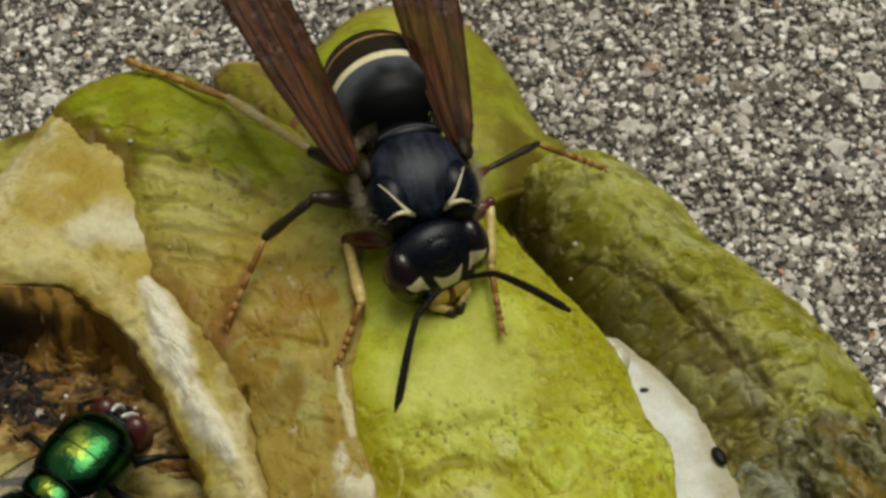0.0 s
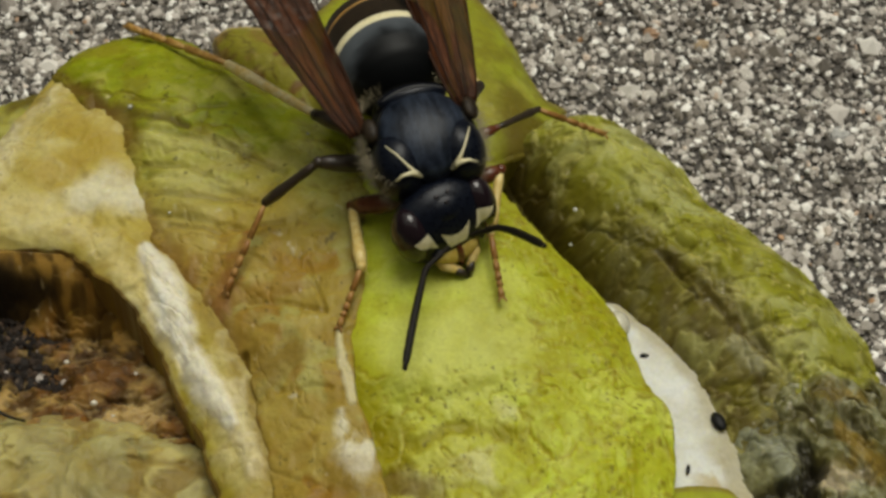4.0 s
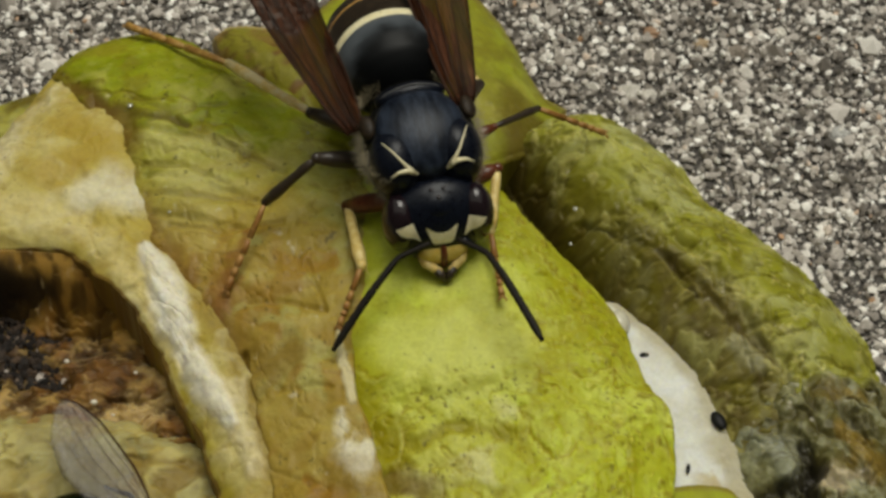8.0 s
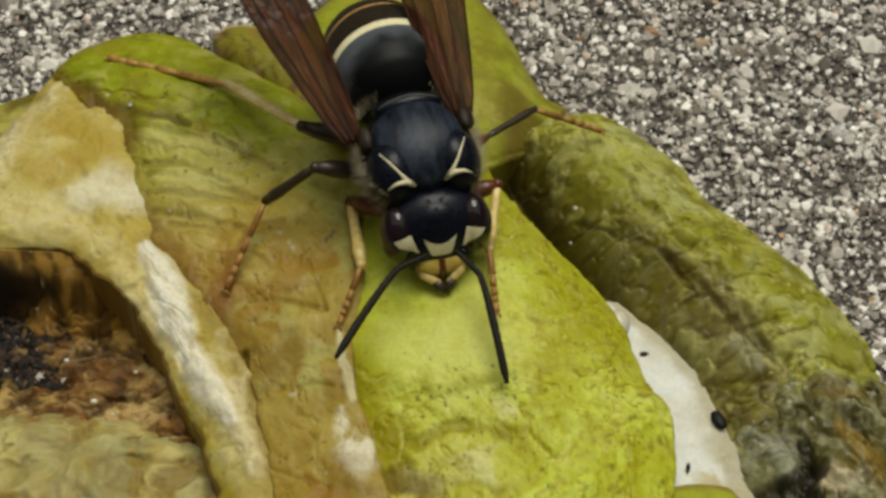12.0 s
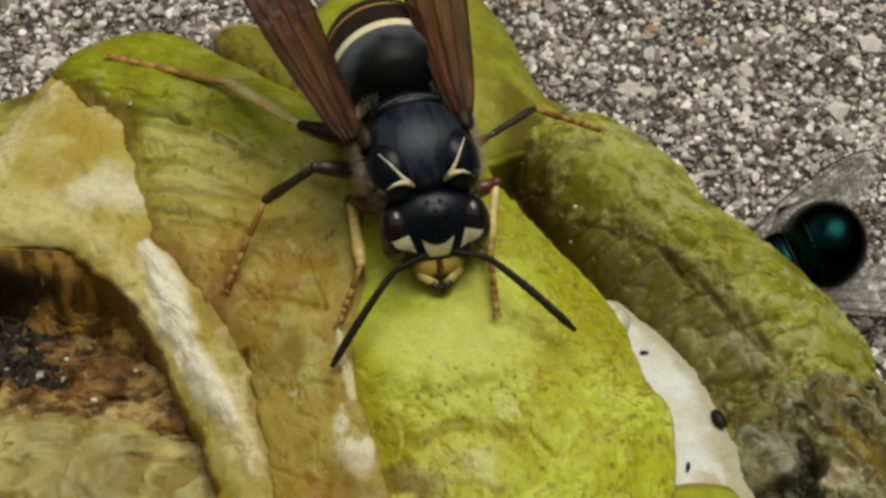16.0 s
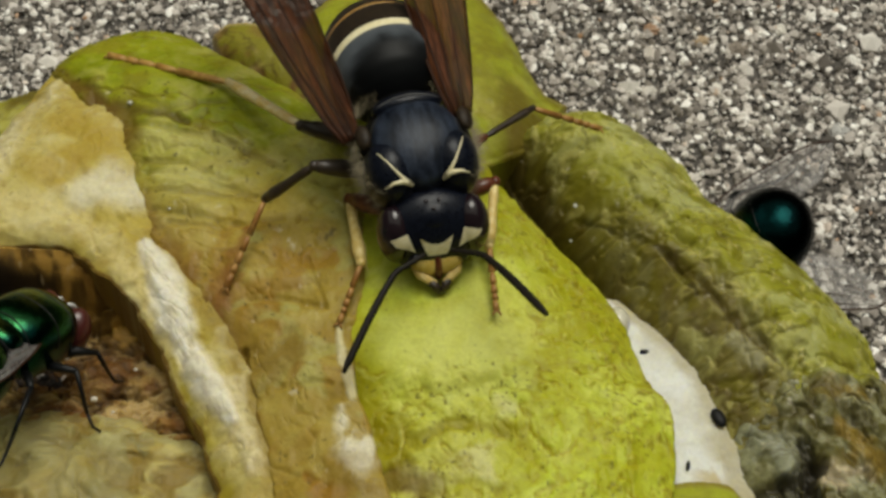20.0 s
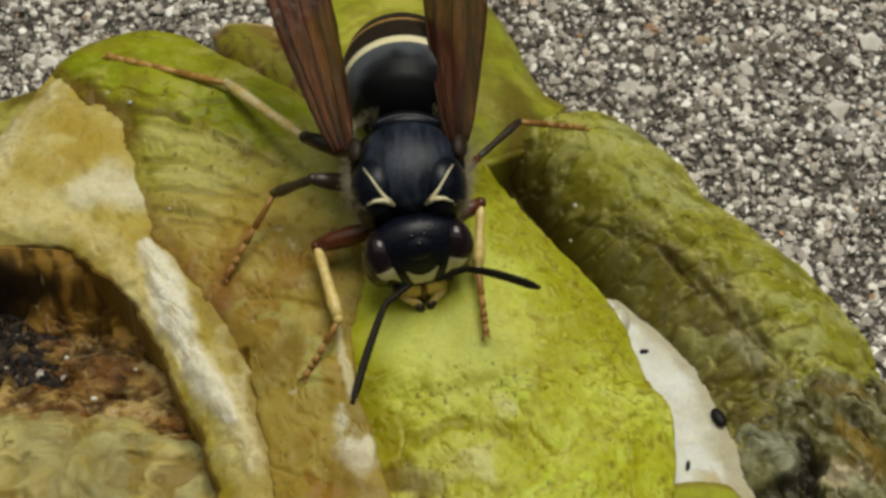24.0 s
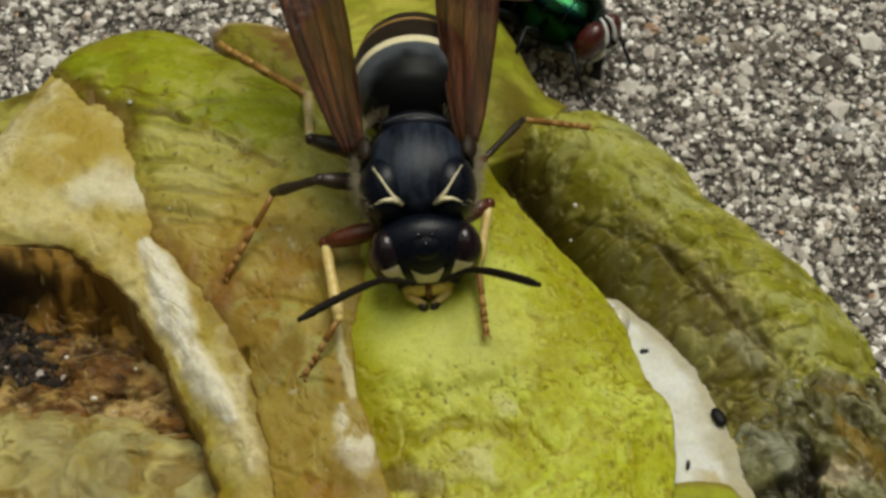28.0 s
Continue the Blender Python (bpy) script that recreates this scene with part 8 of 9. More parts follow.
    walk(PART["hind_left_femur"], [
        (0, mm(-1.10, 1.10, -1.20, -13.7, 5.5, 43.7)),
        (1, mm(-1.10, 1.10, -1.20, -13.1, 5.6, 44.6)),
        (1.5, mm(-1.10, 1.10, -1.20, -8.5, 6.3, 51.4)),
        (2, mm(-1.10, 1.10, -1.20, -7.5, 6.4, 52.6)),
        (3, mm(-1.10, 1.10, -1.20, -11.1, 5.9, 47.3)),
        (3.5, mm(-1.10, 1.10, -1.20, -13.3, 5.5, 42.9)),
        (5.5, mm(-1.10, 1.10, -1.20, -10.7, 6.0, 47.9)),
        (8, mm(-1.10, 1.10, -1.20, -9.2, 6.1, 49.7)),
        (10, mm(-1.10, 1.10, -1.20, -7.6, 6.3, 51.5)),
        (10.4, mm(-1.10, 1.10, -1.20, -5.2, 7.1, 62.6)),
        (10.5, mm(-1.10, 1.10, -1.20, -4.8, 7.0, 61.6)),
        (10.9, mm(-1.10, 1.10, -1.20, -7.9, 5.9, 47.7)),
        (11, mm(-1.10, 1.10, -1.20, -8.4, 5.9, 46.9)),
        (11.3, mm(-1.10, 1.10, -1.20, -3.8, 6.4, 53.4)),
        (11.5, mm(-1.10, 1.10, -1.20, -4.0, 7.2, 63.4)),
        (11.7, mm(-1.10, 1.10, -1.20, 4.6, 7.3, 66.1)),
        (12, mm(-1.10, 1.10, -1.20, 6.0, 7.2, 64.1)),
        (14.5, mm(-1.10, 1.10, -1.20, 5.0, 7.2, 64.4)),
        (17, mm(-1.10, 1.10, -1.20, 5.5, 7.2, 64.6)),
        (20, mm(-1.10, 1.10, -1.20, 5.4, 7.3, 64.9)),
        (20.9, mm(-1.10, 1.10, -1.20, 5.7, 7.3, 64.9)),
        (21.1, mm(-1.10, 1.10, -1.20, 10.2, 7.2, 64.6)),
        (21.3, mm(-1.10, 1.10, -1.20, 6.4, 7.1, 62.6)),
        (21.5, mm(-1.10, 1.10, -1.20, 5.0, 7.0, 61.6)),
        (22.5, mm(-1.10, 1.10, -1.20, 0.0, 7.2, 64.6)),
        (23.5, mm(-1.10, 1.10, -1.20, -5.3, 7.3, 64.9)),
        (25, mm(-1.10, 1.10, -1.20, -3.7, 7.3, 66.6)),
        (25.5, mm(-1.10, 1.10, -1.20, 1.1, 7.8, 75.6)),
        (26, mm(-1.10, 1.10, -1.20, 6.9, 8.0, 86.9)),
        (26.1, mm(-1.10, 1.10, -1.20, 6.7, 7.9, 81.7)),
        (28, mm(-1.10, 1.10, -1.20, 2.6, 7.7, 74.4))])
    walk(PART["hind_left_tibia"], [
        (0, mm(-2.72, 2.72, -1.76, -26.3, 3.4, 24.9)),
        (1, mm(-2.75, 2.70, -1.73, -26.5, 3.4, 24.7)),
        (1.5, mm(-2.94, 2.52, -1.54, -28.5, 3.2, 23.5)),
        (2, mm(-2.97, 2.49, -1.50, -29.0, 3.2, 23.3)),
        (3, mm(-2.83, 2.63, -1.65, -27.4, 3.3, 24.2)),
        (3.5, mm(-2.70, 2.74, -1.74, -26.5, 3.4, 24.9)),
        (5.5, mm(-2.85, 2.62, -1.63, -27.5, 3.5, 25.5)),
        (8, mm(-2.90, 2.57, -1.57, -28.2, 3.4, 24.8)),
        (10, mm(-2.95, 2.53, -1.51, -28.9, 3.2, 23.7)),
        (10.4, mm(-3.19, 2.15, -1.41, -15.6, 2.6, 19.0)),
        (10.5, mm(-3.17, 2.20, -1.39, -16.9, 2.7, 19.3)),
        (10.9, mm(-2.85, 2.64, -1.52, -29.0, 3.2, 23.7)),
        (11, mm(-2.82, 2.67, -1.54, -28.8, 3.2, 23.5)),
        (11.3, mm(-3.00, 2.48, -1.35, -23.6, 2.6, 18.5)),
        (11.5, mm(-3.21, 2.13, -1.36, -15.7, 2.0, 14.5)),
        (11.7, mm(-3.24, 2.07, -1.01, -26.2, 2.4, 17.3)),
        (12, mm(-3.19, 2.15, -0.96, -34.0, 3.0, 22.2)),
        (14.5, mm(-3.20, 2.14, -0.99, -33.4, 3.2, 23.2)),
        (17, mm(-3.20, 2.13, -0.98, -33.6, 3.2, 23.3)),
        (20, mm(-3.21, 2.12, -0.98, -33.6, 3.1, 22.7)),
        (20.9, mm(-3.21, 2.12, -0.97, -33.7, 3.2, 23.1)),
        (21.1, mm(-3.17, 2.14, -0.79, -35.9, 3.5, 26.2)),
        (21.3, mm(-3.16, 2.21, -0.94, -34.2, 3.2, 23.2)),
        (21.5, mm(-3.15, 2.24, -0.99, -33.6, 3.2, 23.5)),
        (22.5, mm(-3.23, 2.11, -1.20, -30.6, 3.7, 27.4)),
        (23.5, mm(-3.23, 2.07, -1.42, -27.5, 4.4, 32.9)),
        (25, mm(-3.26, 2.02, -1.35, -28.0, 4.6, 34.9)),
        (25.5, mm(-3.38, 1.69, -1.15, -26.0, 3.8, 28.1)),
        (26, mm(-3.43, 1.26, -0.92, -30.3, 1.0, 7.0)),
        (26.1, mm(-3.41, 1.48, -0.93, -36.8, 0.5, 3.6)),
        (28, mm(-3.36, 1.75, -1.09, -42.6, 0.5, 3.3))])
    walk(PART["hind_left_tarsus"], [
        (0, mm(-4.74, 6.76, -3.98, -20.3, 5.1, 39.0)),
        (1, mm(-4.75, 6.74, -3.98, -20.3, 5.1, 39.0)),
        (1.5, mm(-4.83, 6.53, -3.95, -20.2, 5.2, 40.0)),
        (2, mm(-4.84, 6.48, -3.94, -20.2, 5.2, 40.0)),
        (3, mm(-4.79, 6.65, -3.96, -20.3, 5.1, 39.0)),
        (3.5, mm(-4.71, 6.78, -3.98, -20.5, 4.8, 37.0)),
        (5.5, mm(-4.89, 6.59, -3.96, -20.3, 5.1, 39.0)),
        (8, mm(-4.89, 6.54, -3.95, -20.3, 5.1, 39.0)),
        (10, mm(-4.84, 6.51, -3.94, -20.3, 5.1, 39.0)),
        (10.4, mm(-4.83, 6.72, -2.76, -19.1, 5.3, 41.0)),
        (10.5, mm(-4.83, 6.72, -2.85, -18.9, 5.3, 41.4)),
        (10.9, mm(-4.75, 6.62, -3.96, -18.1, 5.4, 42.1)),
        (11, mm(-4.71, 6.66, -3.97, -18.2, 5.3, 41.7)),
        (11.3, mm(-4.55, 6.83, -3.37, -18.1, 5.2, 40.6)),
        (11.5, mm(-4.47, 6.81, -2.72, -17.8, 5.3, 40.8)),
        (11.7, mm(-4.67, 6.36, -3.23, -17.2, 5.7, 45.1)),
        (12, mm(-4.91, 5.96, -3.77, -16.5, 6.1, 50.0)),
        (14.5, mm(-5.00, 5.94, -3.76, -16.4, 6.2, 51.0)),
        (17, mm(-5.01, 5.92, -3.76, -16.4, 6.2, 51.0)),
        (20, mm(-4.97, 5.93, -3.76, -16.4, 6.2, 51.0)),
        (20.9, mm(-4.99, 5.91, -3.76, -16.4, 6.2, 51.0)),
        (21.1, mm(-5.13, 5.72, -3.73, -16.5, 6.1, 50.0)),
        (21.3, mm(-4.94, 5.97, -3.77, -16.6, 6.1, 49.0)),
        (21.5, mm(-4.97, 6.02, -3.78, -16.6, 6.1, 49.0)),
        (22.5, mm(-5.37, 5.88, -3.76, -15.9, 6.6, 55.5)),
        (23.5, mm(-5.81, 5.72, -3.73, -15.1, 7.1, 62.0)),
        (25, mm(-5.96, 5.55, -3.71, -15.1, 7.1, 62.0)),
        (25.5, mm(-5.64, 5.62, -3.36, -15.9, 6.9, 59.6)),
        (26, mm(-4.00, 5.58, -3.46, -19.6, 5.8, 46.7)),
        (26.1, mm(-3.68, 5.50, -3.94, -20.3, 5.6, 44.1)),
        (28, mm(-3.60, 5.45, -4.50, -20.8, 5.4, 42.5))])
    walk(PART["hind_right_femur"], [
        (0, mm(1.10, 1.10, -1.20, -26.5, -5.0, -38.8)),
        (1, mm(1.10, 1.10, -1.20, -26.2, -5.1, -39.6)),
        (1.5, mm(1.10, 1.10, -1.20, -24.5, -5.4, -42.0)),
        (2, mm(1.10, 1.10, -1.20, -23.7, -5.5, -43.3)),
        (3, mm(1.10, 1.10, -1.20, -24.7, -5.4, -42.4)),
        (3.5, mm(1.10, 1.10, -1.20, -23.2, -5.8, -46.6)),
        (5.5, mm(1.10, 1.10, -1.20, -23.7, -5.6, -44.1)),
        (8, mm(1.10, 1.10, -1.20, -23.0, -5.7, -45.3)),
        (10, mm(1.10, 1.10, -1.20, -22.4, -5.8, -46.2)),
        (10.4, mm(1.10, 1.10, -1.20, -22.5, -5.9, -47.3)),
        (10.5, mm(1.10, 1.10, -1.20, -22.6, -5.9, -47.6)),
        (10.9, mm(1.10, 1.10, -1.20, -22.2, -6.1, -49.5)),
        (11, mm(1.10, 1.10, -1.20, -22.1, -6.1, -50.0)),
        (11.3, mm(1.10, 1.10, -1.20, -22.5, -6.2, -50.9)),
        (11.5, mm(1.10, 1.10, -1.20, -22.8, -6.3, -51.5)),
        (11.7, mm(1.10, 1.10, -1.20, -25.5, -5.6, -44.2)),
        (12, mm(1.10, 1.10, -1.20, -31.4, -3.5, -25.6)),
        (14.5, mm(1.10, 1.10, -1.20, -31.2, -3.3, -24.1)),
        (17, mm(1.10, 1.10, -1.20, -31.3, -3.3, -24.2)),
        (20, mm(1.10, 1.10, -1.20, -31.1, -3.3, -24.6)),
        (20.9, mm(1.10, 1.10, -1.20, -31.3, -3.3, -24.4)),
        (21.1, mm(1.10, 1.10, -1.20, -25.9, -5.2, -39.9)),
        (21.3, mm(1.10, 1.10, -1.20, -28.4, -4.6, -34.9)),
        (21.5, mm(1.10, 1.10, -1.20, -29.4, -4.3, -32.1)),
        (22.5, mm(1.10, 1.10, -1.20, -29.9, -2.5, -18.5)),
        (23.5, mm(1.10, 1.10, -1.20, -28.2, -1.7, -11.9)),
        (25, mm(1.10, 1.10, -1.20, -28.8, -1.5, -10.7)),
        (25.5, mm(1.10, 1.10, -1.20, -28.8, -1.5, -10.6)),
        (26, mm(1.10, 1.10, -1.20, -28.7, -1.5, -10.5)),
        (26.1, mm(1.10, 1.10, -1.20, -28.7, -1.4, -10.4)),
        (28, mm(1.10, 1.10, -1.20, -28.5, -1.1, -7.6))])
    walk(PART["hind_right_tibia"], [
        (0, mm(2.62, 2.82, -2.34, -37.8, -1.0, -7.0)),
        (1, mm(2.65, 2.81, -2.33, -38.2, -0.9, -6.1)),
        (1.5, mm(2.74, 2.77, -2.26, -39.9, -0.4, -2.5)),
        (2, mm(2.78, 2.74, -2.23, -40.6, -0.2, -1.1)),
        (3, mm(2.75, 2.75, -2.27, -39.5, -0.4, -2.6)),
        (3.5, mm(2.88, 2.65, -2.21, -40.8, 0.1, 1.0)),
        (5.5, mm(2.81, 2.72, -2.23, -40.5, 0.3, 1.9)),
        (8, mm(2.85, 2.69, -2.20, -41.2, 0.4, 2.9)),
        (10, mm(2.88, 2.67, -2.17, -41.8, 0.4, 2.5)),
        (10.4, mm(2.91, 2.63, -2.18, -41.5, 0.3, 2.3)),
        (10.5, mm(2.92, 2.62, -2.18, -41.4, 0.3, 2.3)),
        (10.9, mm(2.97, 2.56, -2.16, -41.6, 0.2, 1.5)),
        (11, mm(2.99, 2.55, -2.16, -41.6, 0.2, 1.2)),
        (11.3, mm(3.01, 2.51, -2.18, -41.1, -0.2, -1.2)),
        (11.5, mm(3.02, 2.49, -2.19, -40.7, -0.4, -2.9)),
        (11.7, mm(2.79, 2.68, -2.30, -38.4, -1.0, -7.0)),
        (12, mm(2.12, 3.04, -2.53, -33.1, -2.8, -20.2)),
        (14.5, mm(2.07, 3.07, -2.53, -32.7, -2.6, -18.8)),
        (17, mm(2.07, 3.07, -2.53, -32.8, -2.6, -18.8)),
        (20, mm(2.08, 3.07, -2.52, -32.7, -2.7, -19.2)),
        (20.9, mm(2.08, 3.07, -2.53, -32.8, -2.6, -19.0)),
        (21.1, mm(2.66, 2.81, -2.32, -38.5, -0.2, -1.1)),
        (21.3, mm(2.47, 2.89, -2.42, -36.1, -1.4, -10.3)),
        (21.5, mm(2.37, 2.94, -2.46, -35.3, -1.7, -12.2)),
        (22.5, mm(1.86, 3.19, -2.48, -30.9, -1.9, -13.4)),
        (23.5, mm(1.60, 3.30, -2.41, -28.6, -1.0, -7.3)),
        (25, mm(1.55, 3.30, -2.44, -29.3, -0.8, -6.0)),
        (25.5, mm(1.55, 3.30, -2.43, -29.2, -0.8, -5.9)),
        (26, mm(1.54, 3.31, -2.43, -29.1, -0.8, -5.8)),
        (26.1, mm(1.54, 3.31, -2.43, -29.1, -0.8, -5.7)),
        (28, mm(1.42, 3.33, -2.42, -28.8, -0.4, -3.0))])
    walk(PART["hind_right_tarsus"], [
        (0, mm(2.89, 4.83, -3.91, -28.7, -1.2, -8.8)),
        (1, mm(2.88, 4.80, -3.91, -28.7, -1.2, -8.8)),
        (1.5, mm(2.83, 4.73, -3.90, -28.7, -1.1, -7.8)),
        (2, mm(2.82, 4.68, -3.89, -28.7, -1.1, -7.8)),
        (3, mm(2.84, 4.72, -3.90, -28.7, -1.2, -8.8)),
        (3.5, mm(2.85, 4.58, -3.88, -28.6, -1.5, -10.8)),
        (5.5, mm(2.74, 4.66, -3.89, -28.7, -1.2, -8.8)),
        (8, mm(2.74, 4.61, -3.88, -28.7, -1.2, -8.8)),
        (10, mm(2.79, 4.58, -3.87, -28.7, -1.2, -8.8)),
        (10.4, mm(2.82, 4.55, -3.87, -28.6, -1.5, -10.4)),
        (10.5, mm(2.83, 4.54, -3.87, -28.6, -1.5, -10.8)),
        (10.9, mm(2.92, 4.48, -3.86, -28.6, -1.7, -12.4)),
        (11, mm(2.94, 4.46, -3.86, -28.6, -1.8, -12.8)),
        (11.3, mm(3.05, 4.44, -3.86, -28.5, -2.0, -14.6)),
        (11.5, mm(3.13, 4.42, -3.85, -28.5, -2.2, -15.7)),
        (11.7, mm(3.06, 4.67, -3.89, -28.5, -1.8, -13.0)),
        (12, mm(2.92, 5.03, -3.93, -28.7, -1.2, -8.9)),
        (14.5, mm(2.82, 5.09, -3.91, -28.9, -1.2, -8.2)),
        (17, mm(2.82, 5.08, -3.91, -28.8, -1.1, -8.1)),
        (20, mm(2.85, 5.08, -3.90, -28.9, -1.2, -8.3)),
        (20.9, mm(2.84, 5.08, -3.91, -28.8, -1.1, -8.2)),
        (21.1, mm(2.70, 4.81, -3.91, -28.7, -1.2, -8.8)),
        (21.3, mm(2.88, 4.92, -3.92, -28.6, -1.4, -9.8)),
        (21.5, mm(2.85, 4.97, -3.93, -28.6, -1.4, -9.8)),
        (22.5, mm(2.41, 5.32, -3.79, -29.2, -0.7, -5.1)),
        (23.5, mm(1.91, 5.53, -3.64, -28.8, -0.0, -0.2)),
        (25, mm(1.80, 5.52, -3.69, -29.0, 0.1, 0.6)),
        (25.5, mm(1.79, 5.52, -3.68, -28.9, 0.1, 0.6)),
        (26, mm(1.78, 5.53, -3.68, -28.9, 0.1, 0.5)),
        (26.1, mm(1.77, 5.53, -3.68, -28.9, 0.1, 0.6)),
        (28, mm(1.55, 5.57, -3.66, -28.8, 0.3, 1.9))])
    walk(FLIES["a"], [
        (0, mm(-10.95, -6.88, 2.40, 0, 0, 146)),
        (0.6, mm(-10.75, -7.00, 2.40, 0, 0, 136)),
        (1, mm(-11.02, -6.79, 2.40, 0, 0, 149)),
        (1.1, mm(-11.40, -6.88, 2.40, 0, 0, 163)),
        (1.2, mm(-11.17, -5.47, 2.40, 0, 0, 177)),
        (1.4, mm(-12.36, -5.33, 2.40, 0, 0, 206)),
        (1.6, mm(-13.84, -5.55, 2.40, 0, 0, 244)),
        (1.8, mm(-14.53, -5.30, 2.40, 0, 0, 239)),
        (2, mm(-13.81, -4.34, 2.40, 0, 0, 223)),
        (2.2, mm(-14.93, -4.55, 2.40, 0, 0, 220)),
        (2.4, mm(-16.10, -3.90, 2.40, 0, 0, 226)),
        (2.7, mm(-16.85, -5.10, 2.40, 0, 0, 228)),
        (3, mm(-16.72, -5.03, 2.40, 0, 0, 228)),
        (3.5, mm(-16.85, -5.18, 2.40, 0, 0, 228)),
        (4.5, mm(-19.16, -7.69, 2.40, 0, 0, 260)),
        (5.5, mm(-18.36, -14.17, 2.40, 0, 0, 340)),
        (6.2, mm(-17.87, -14.18, 2.40, 0, 0, 390)),
        (7.2, mm(-16.03, -13.48, 2.40, 0, 0, 410)),
        (7.45, mm(-14.48, -12.95, 2.40, 0, 0, 420)),
        (7.6, mm(-9.57, -11.83, 2.50, 0, 0, 428)),
        (8, mm(-8.26, -11.71, 2.50, 0, 0, 428)),
        (8.3, mm(-7.13, -12.47, 2.50, 0, 0, 428)),
        (8.7, mm(-4.87, -15.11, 2.50, 0, 0, 440)),
        (9.3, mm(0.25, -15.19, 4.60, 0, 0, 460)),
        (9.8, mm(3.08, -13.09, 5.20, 0, 0, 480)),
        (9.9, mm(3.41, -12.74, 5.20, 0, 0, 485)),
        (9.97, mm(5.48, -9.46, 5.20, 0, 0, 501)),
        (10.03, mm(5.54, -9.42, 5.20, 0, 0, 501)),
        (10.1, mm(6.37, -8.87, 5.00, 0, 0, 485)),
        (10.3, mm(6.31, -9.22, 5.00, 0, 0, 472)),
        (10.5, mm(6.55, -8.78, 4.90, 0, 0, 478)),
        (10.6, mm(6.82, -8.59, 4.90, 0, 0, 471)),
        (10.7, mm(6.73, -8.02, 4.90, 0, 0, 482)),
        (10.8, mm(7.57, -8.37, 4.60, 0, 0, 479)),
        (10.9, mm(8.74, -9.00, 4.50, 0, 0, 459)),
        (11, mm(9.65, -12.43, 4.20, 0, 0, 428)),
        (11.4, mm(8.83, -12.70, 4.20, 0, 0, 428)),
        (11.7, mm(8.71, -16.11, 4.00, 0, 0, 390)),
        (12, mm(7.76, -19.31, 4.00, 0, 0, 360)),
        (13.3, mm(-1.29, -18.63, 3.00, 0, 0, 300)),
        (15.5, mm(-9.18, -16.88, 2.60, 0, 0, 230)),
        (16.8, mm(-9.83, -13.30, 2.60, 0, 0, 205)),
        (17, mm(-9.80, -11.87, 2.60, 0, 0, 220)),
        (17.2, mm(-12.18, -9.83, 2.60, 0, 0, 240)),
        (17.5, mm(-12.30, -7.89, 2.50, 0, 0, 204)),
        (17.8, mm(-12.52, -7.05, 2.50, 0, 0, 213)),
        (18, mm(-12.44, -6.27, 2.50, 0, 0, 209)),
        (18.4, mm(-12.44, -5.99, 2.50, 0, 0, 209)),
        (18.8, mm(-13.58, -6.27, 2.50, 0, 0, 232)),
        (19, mm(-13.93, -6.18, 2.50, 0, 0, 232)),
        (19.3, mm(-13.21, -4.53, 2.40, 0, 0, 214)),
        (19.5, mm(-13.05, -4.13, 2.30, 0, 0, 206)),
        (19.7, mm(-13.54, -3.79, 2.30, 0, 0, 197)),
        (20, mm(-13.56, -4.91, 3.52, 34, 0, 146)),
        (20.5, mm(-13.37, -4.98, 3.52, 34, 0, 144)),
        (20.9, mm(-13.53, -5.06, 3.52, 34, 0, 147)),
        (21.3, mm(-13.53, -5.13, 3.52, 34, 0, 146)),
        (21.37, mm(-5.80, -8.10, 4.40, 0, 0, 134)),
        (21.5, mm(-5.72, -8.14, 4.40, 0, 0, 133)),
        (22.3, mm(-5.27, -10.82, 4.40, 0, 0, 80)),
        (22.9, mm(-4.28, -18.44, 4.40, 0, 0, 40)),
        (28, mm(-3.95, -19.85, 4.00, 0, 0, 20))])
    walk(PART["metallic_wing_left"], [(t, wing_pose(1, a)) for t, a in (
        (0, 14), (1, 12), (1.2, 10), (1.4, 22), (1.6, 26), (2.2, 26), (2.4, 40), (2.5, 100), (2.7, 140), (3.5, 140), (4.5, 80), (5.5, 37), (9.3, 37), (9.9, 20), (10.03, 22), (10.1, 32), (10.8, 33), (10.9, 30),
        (11, 36), (15, 30), (17.2, 20), (18, 18), (19.6, 18), (20, 6), (21.3, 6), (21.37, 32), (28, 32))])
    walk(PART["metallic_wing_right"], [(t, wing_pose(-1, a)) for t, a in (
        (0, 14), (1, 12), (1.2, 12), (1.4, 30), (1.6, 31), (2.2, 34), (2.4, 45), (2.5, 100), (2.7, 140), (3.5, 140), (4.5, 80), (5.5, 37), (9.3, 37), (9.9, 10), (10.03, 8), (10.1, 4), (10.9, 4),
        (11, 36), (15, 30), (17.2, 28), (18, 27), (18.6, 30), (18.9, 37), (19.3, 28), (19.6, 26), (20, 6), (21.3, 6), (21.37, 14), (28, 14))])
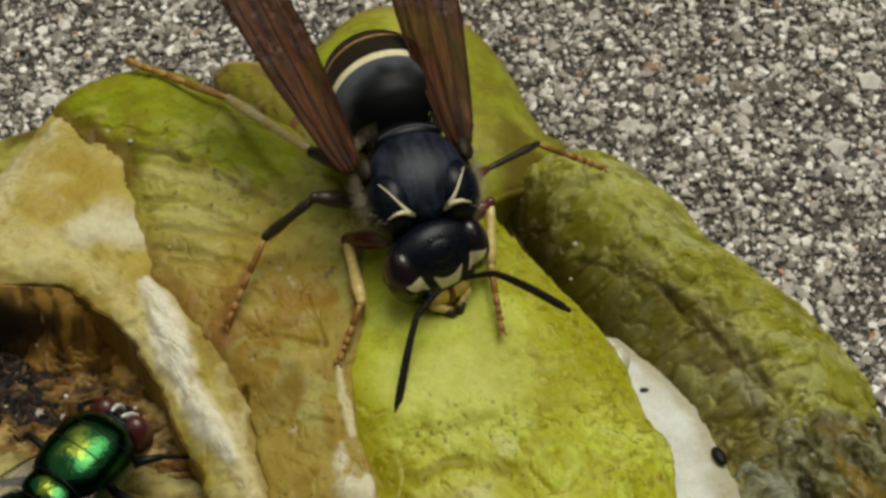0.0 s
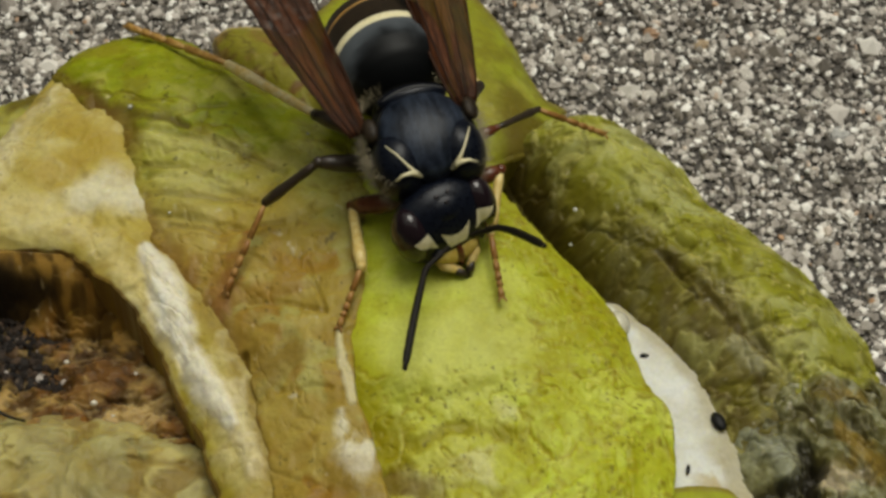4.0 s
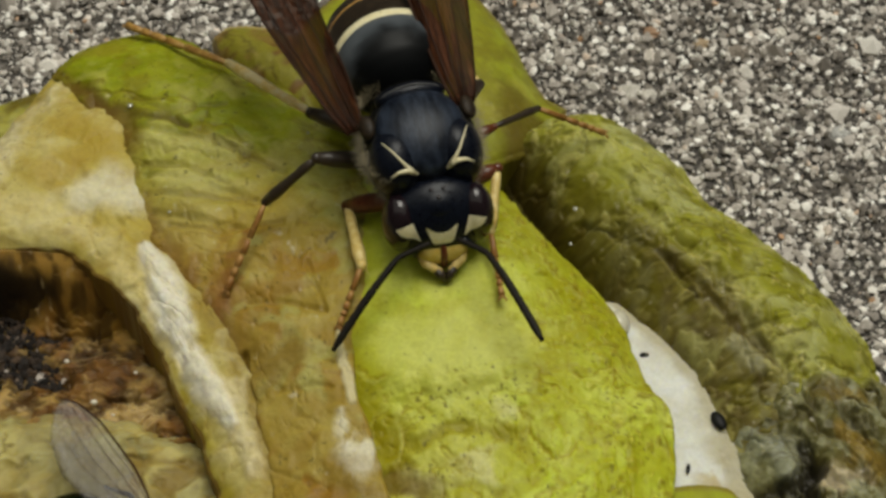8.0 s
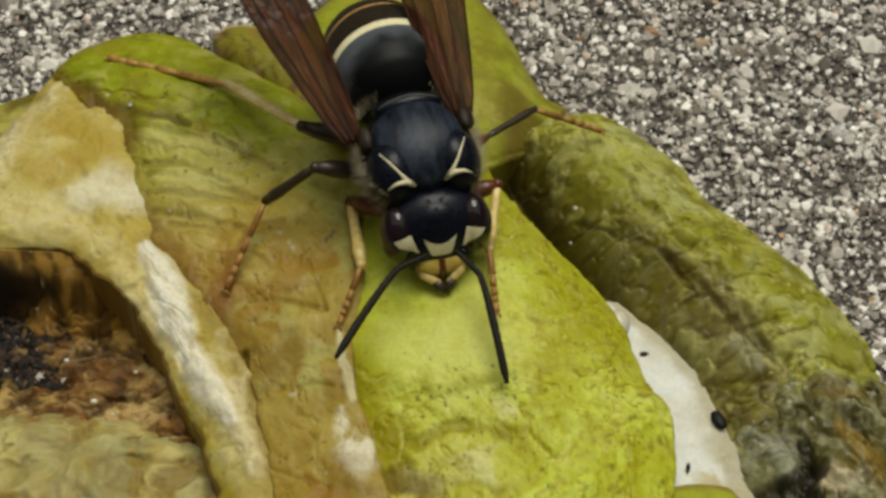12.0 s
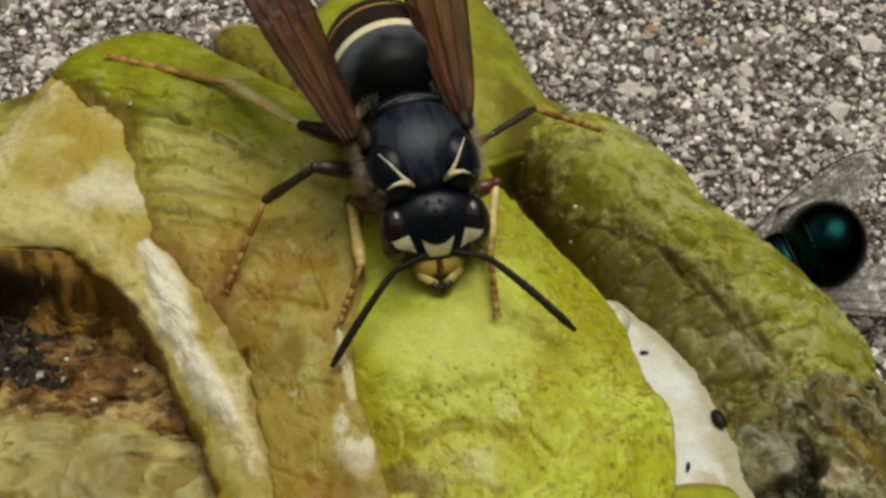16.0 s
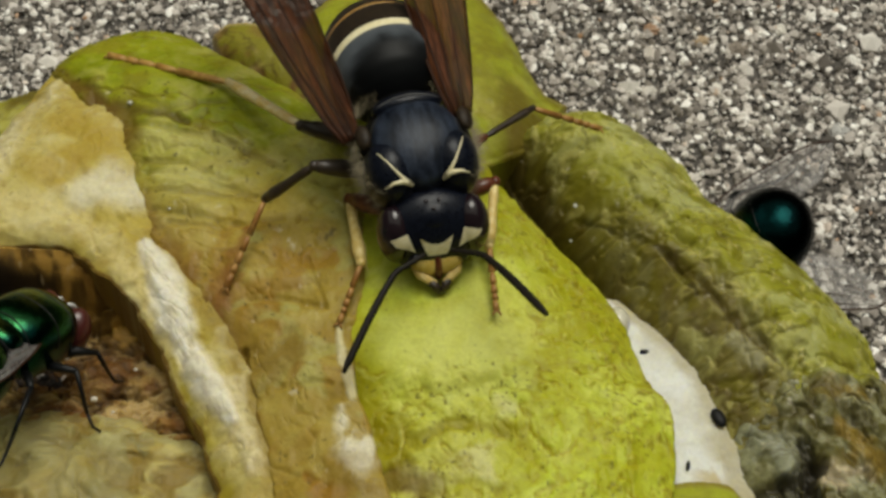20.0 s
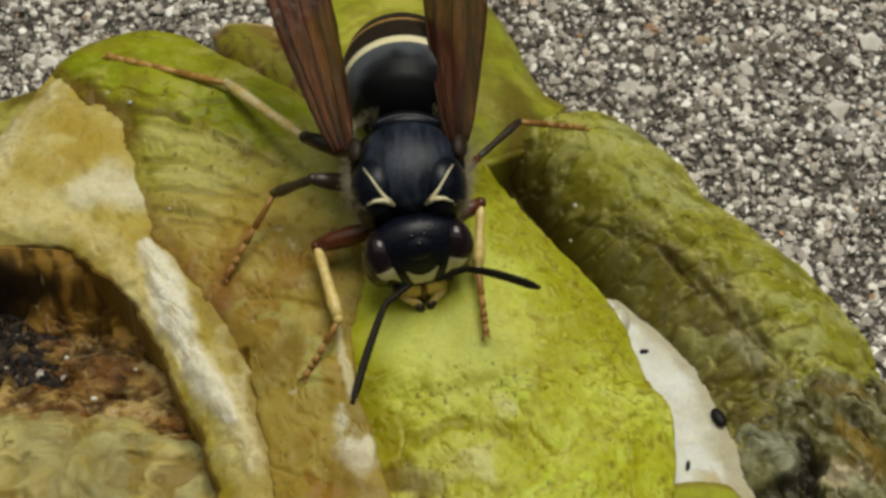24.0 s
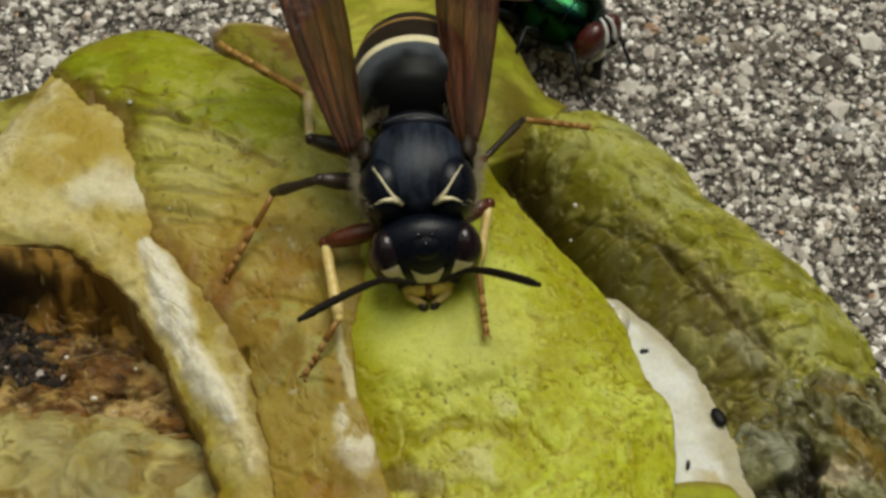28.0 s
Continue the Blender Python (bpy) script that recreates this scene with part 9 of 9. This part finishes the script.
    walk(FLIES["b"], [
        (0, mm(23.65, -1.33, -1.18, 36, 0, -80)),
        (12.5, mm(21.67, -1.86, -1.18, 36, 0, -80)),
        (14, mm(12.09, 0.03, -1.18, 36, 0, -85)),
        (14.5, mm(11.53, 0.48, -1.18, 36, 0, -85)),
        (15, mm(11.12, 0.92, -1.18, 36, 0, -84)),
        (15.5, mm(11.32, 1.29, -1.18, 36, 0, -82)),
        (16, mm(11.51, 1.19, -1.18, 36, 0, -75)),
        (16.5, mm(11.71, 0.90, -1.29, 42, 0, -55)),
        (17, mm(12.08, 0.82, -1.33, 45, 0, -52)),
        (17.5, mm(12.04, 0.12, -1.29, 42, 0, -60)),
        (18, mm(11.52, 0.88, -1.18, 36, 0, -70)),
        (18.2, mm(10.62, 2.51, -1.04, 30, 0, -80)),
        (18.5, mm(10.18, 2.02, -1.18, 36, 0, -80)),
        (19, mm(10.60, 2.01, -1.18, 36, 0, -80)),
        (19.5, mm(10.31, 1.84, -1.18, 36, 0, -80)),
        (20, mm(9.75, 1.83, -1.18, 36, 0, -80)),
        (21, mm(9.94, 2.33, -1.18, 36, 0, -82)),
        (21.1, mm(9.46, 3.07, -0.28, 10, -15, -100)),
        (21.2, mm(9.40, 4.02, 0.13, 5, -30, -110)),
        (21.3, mm(9.81, 4.34, 0.85, 0, -55, -118)),
        (21.5, mm(9.91, 4.39, 0.85, 0, -55, -119)),
        (22.3, mm(19.32, 12.12, 0.10, 0, 0, -190)),
        (23.2, mm(28.12, 16.70, 0.10, 0, 0, -230)),
        (28, mm(30.54, 18.14, 0.10, 0, 0, -230))])
    walk(FLIES["c"], [
        (0, mm(-29.47, 6.46, 6.00, 0, 0, 90)),
        (20.5, mm(-29.06, 4.82, 6.00, 0, 0, 90)),
        (20.8, mm(-23.63, -6.46, 9.00, 0, 0, 105)),
        (20.9, mm(-9.80, -9.00, 9.50, 0, 0, 116)),
        (20.97, mm(-2.40, -5.40, 9.50, 0, 0, 121)),
        (21.03, mm(2.40, -2.10, 9.50, 0, 0, 123)),
        (21.1, mm(11.18, -8.58, 8.00, 0, 0, 159)),
        (21.17, mm(19.19, -11.67, 6.00, 0, 0, 150)),
        (21.23, mm(22.11, -12.72, 6.00, 0, 0, 120)),
        (21.6, mm(26.98, -9.20, 8.00, 0, 0, 160)),
        (22.1, mm(25.70, 34.86, 6.00, 0, 0, 240)),
        (22.8, mm(-4.40, 37.71, 4.00, 0, 0, 240)),
        (23.6, mm(-23.85, 18.95, 0.90, 0, 34, 170)),
        (24, mm(-19.14, 12.18, 0.90, 0, 34, 110)),
        (24.3, mm(-16.25, 10.78, 0.90, 0, 34, 100)),
        (24.6, mm(-12.85, 11.05, 0.90, 0, 34, 88)),
        (25, mm(-8.63, 9.88, 0.90, 0, 34, 86)),
        (25.6, mm(-8.43, 10.02, 0.90, 0, 34, 90)),
        (25.85, mm(-8.32, 11.62, 0.90, 0, 34, 98)),
        (26, mm(-8.19, 12.89, 0.90, 0, 34, 100)),
        (26.3, mm(-7.56, 14.76, 0.90, 0, 34, 105)),
        (26.8, mm(-1.80, 15.36, 0.90, 0, 34, 95)),
        (27, mm(2.55, 12.55, 0.90, 0, 34, 66)),
        (27.3, mm(3.00, 11.40, 0.70, 0, 26, 56)),
        (27.5, mm(3.10, 11.20, 0.70, 0, 26, 55)),
        (28, mm(3.80, 10.85, 0.70, 0, 26, 54))])


motions()
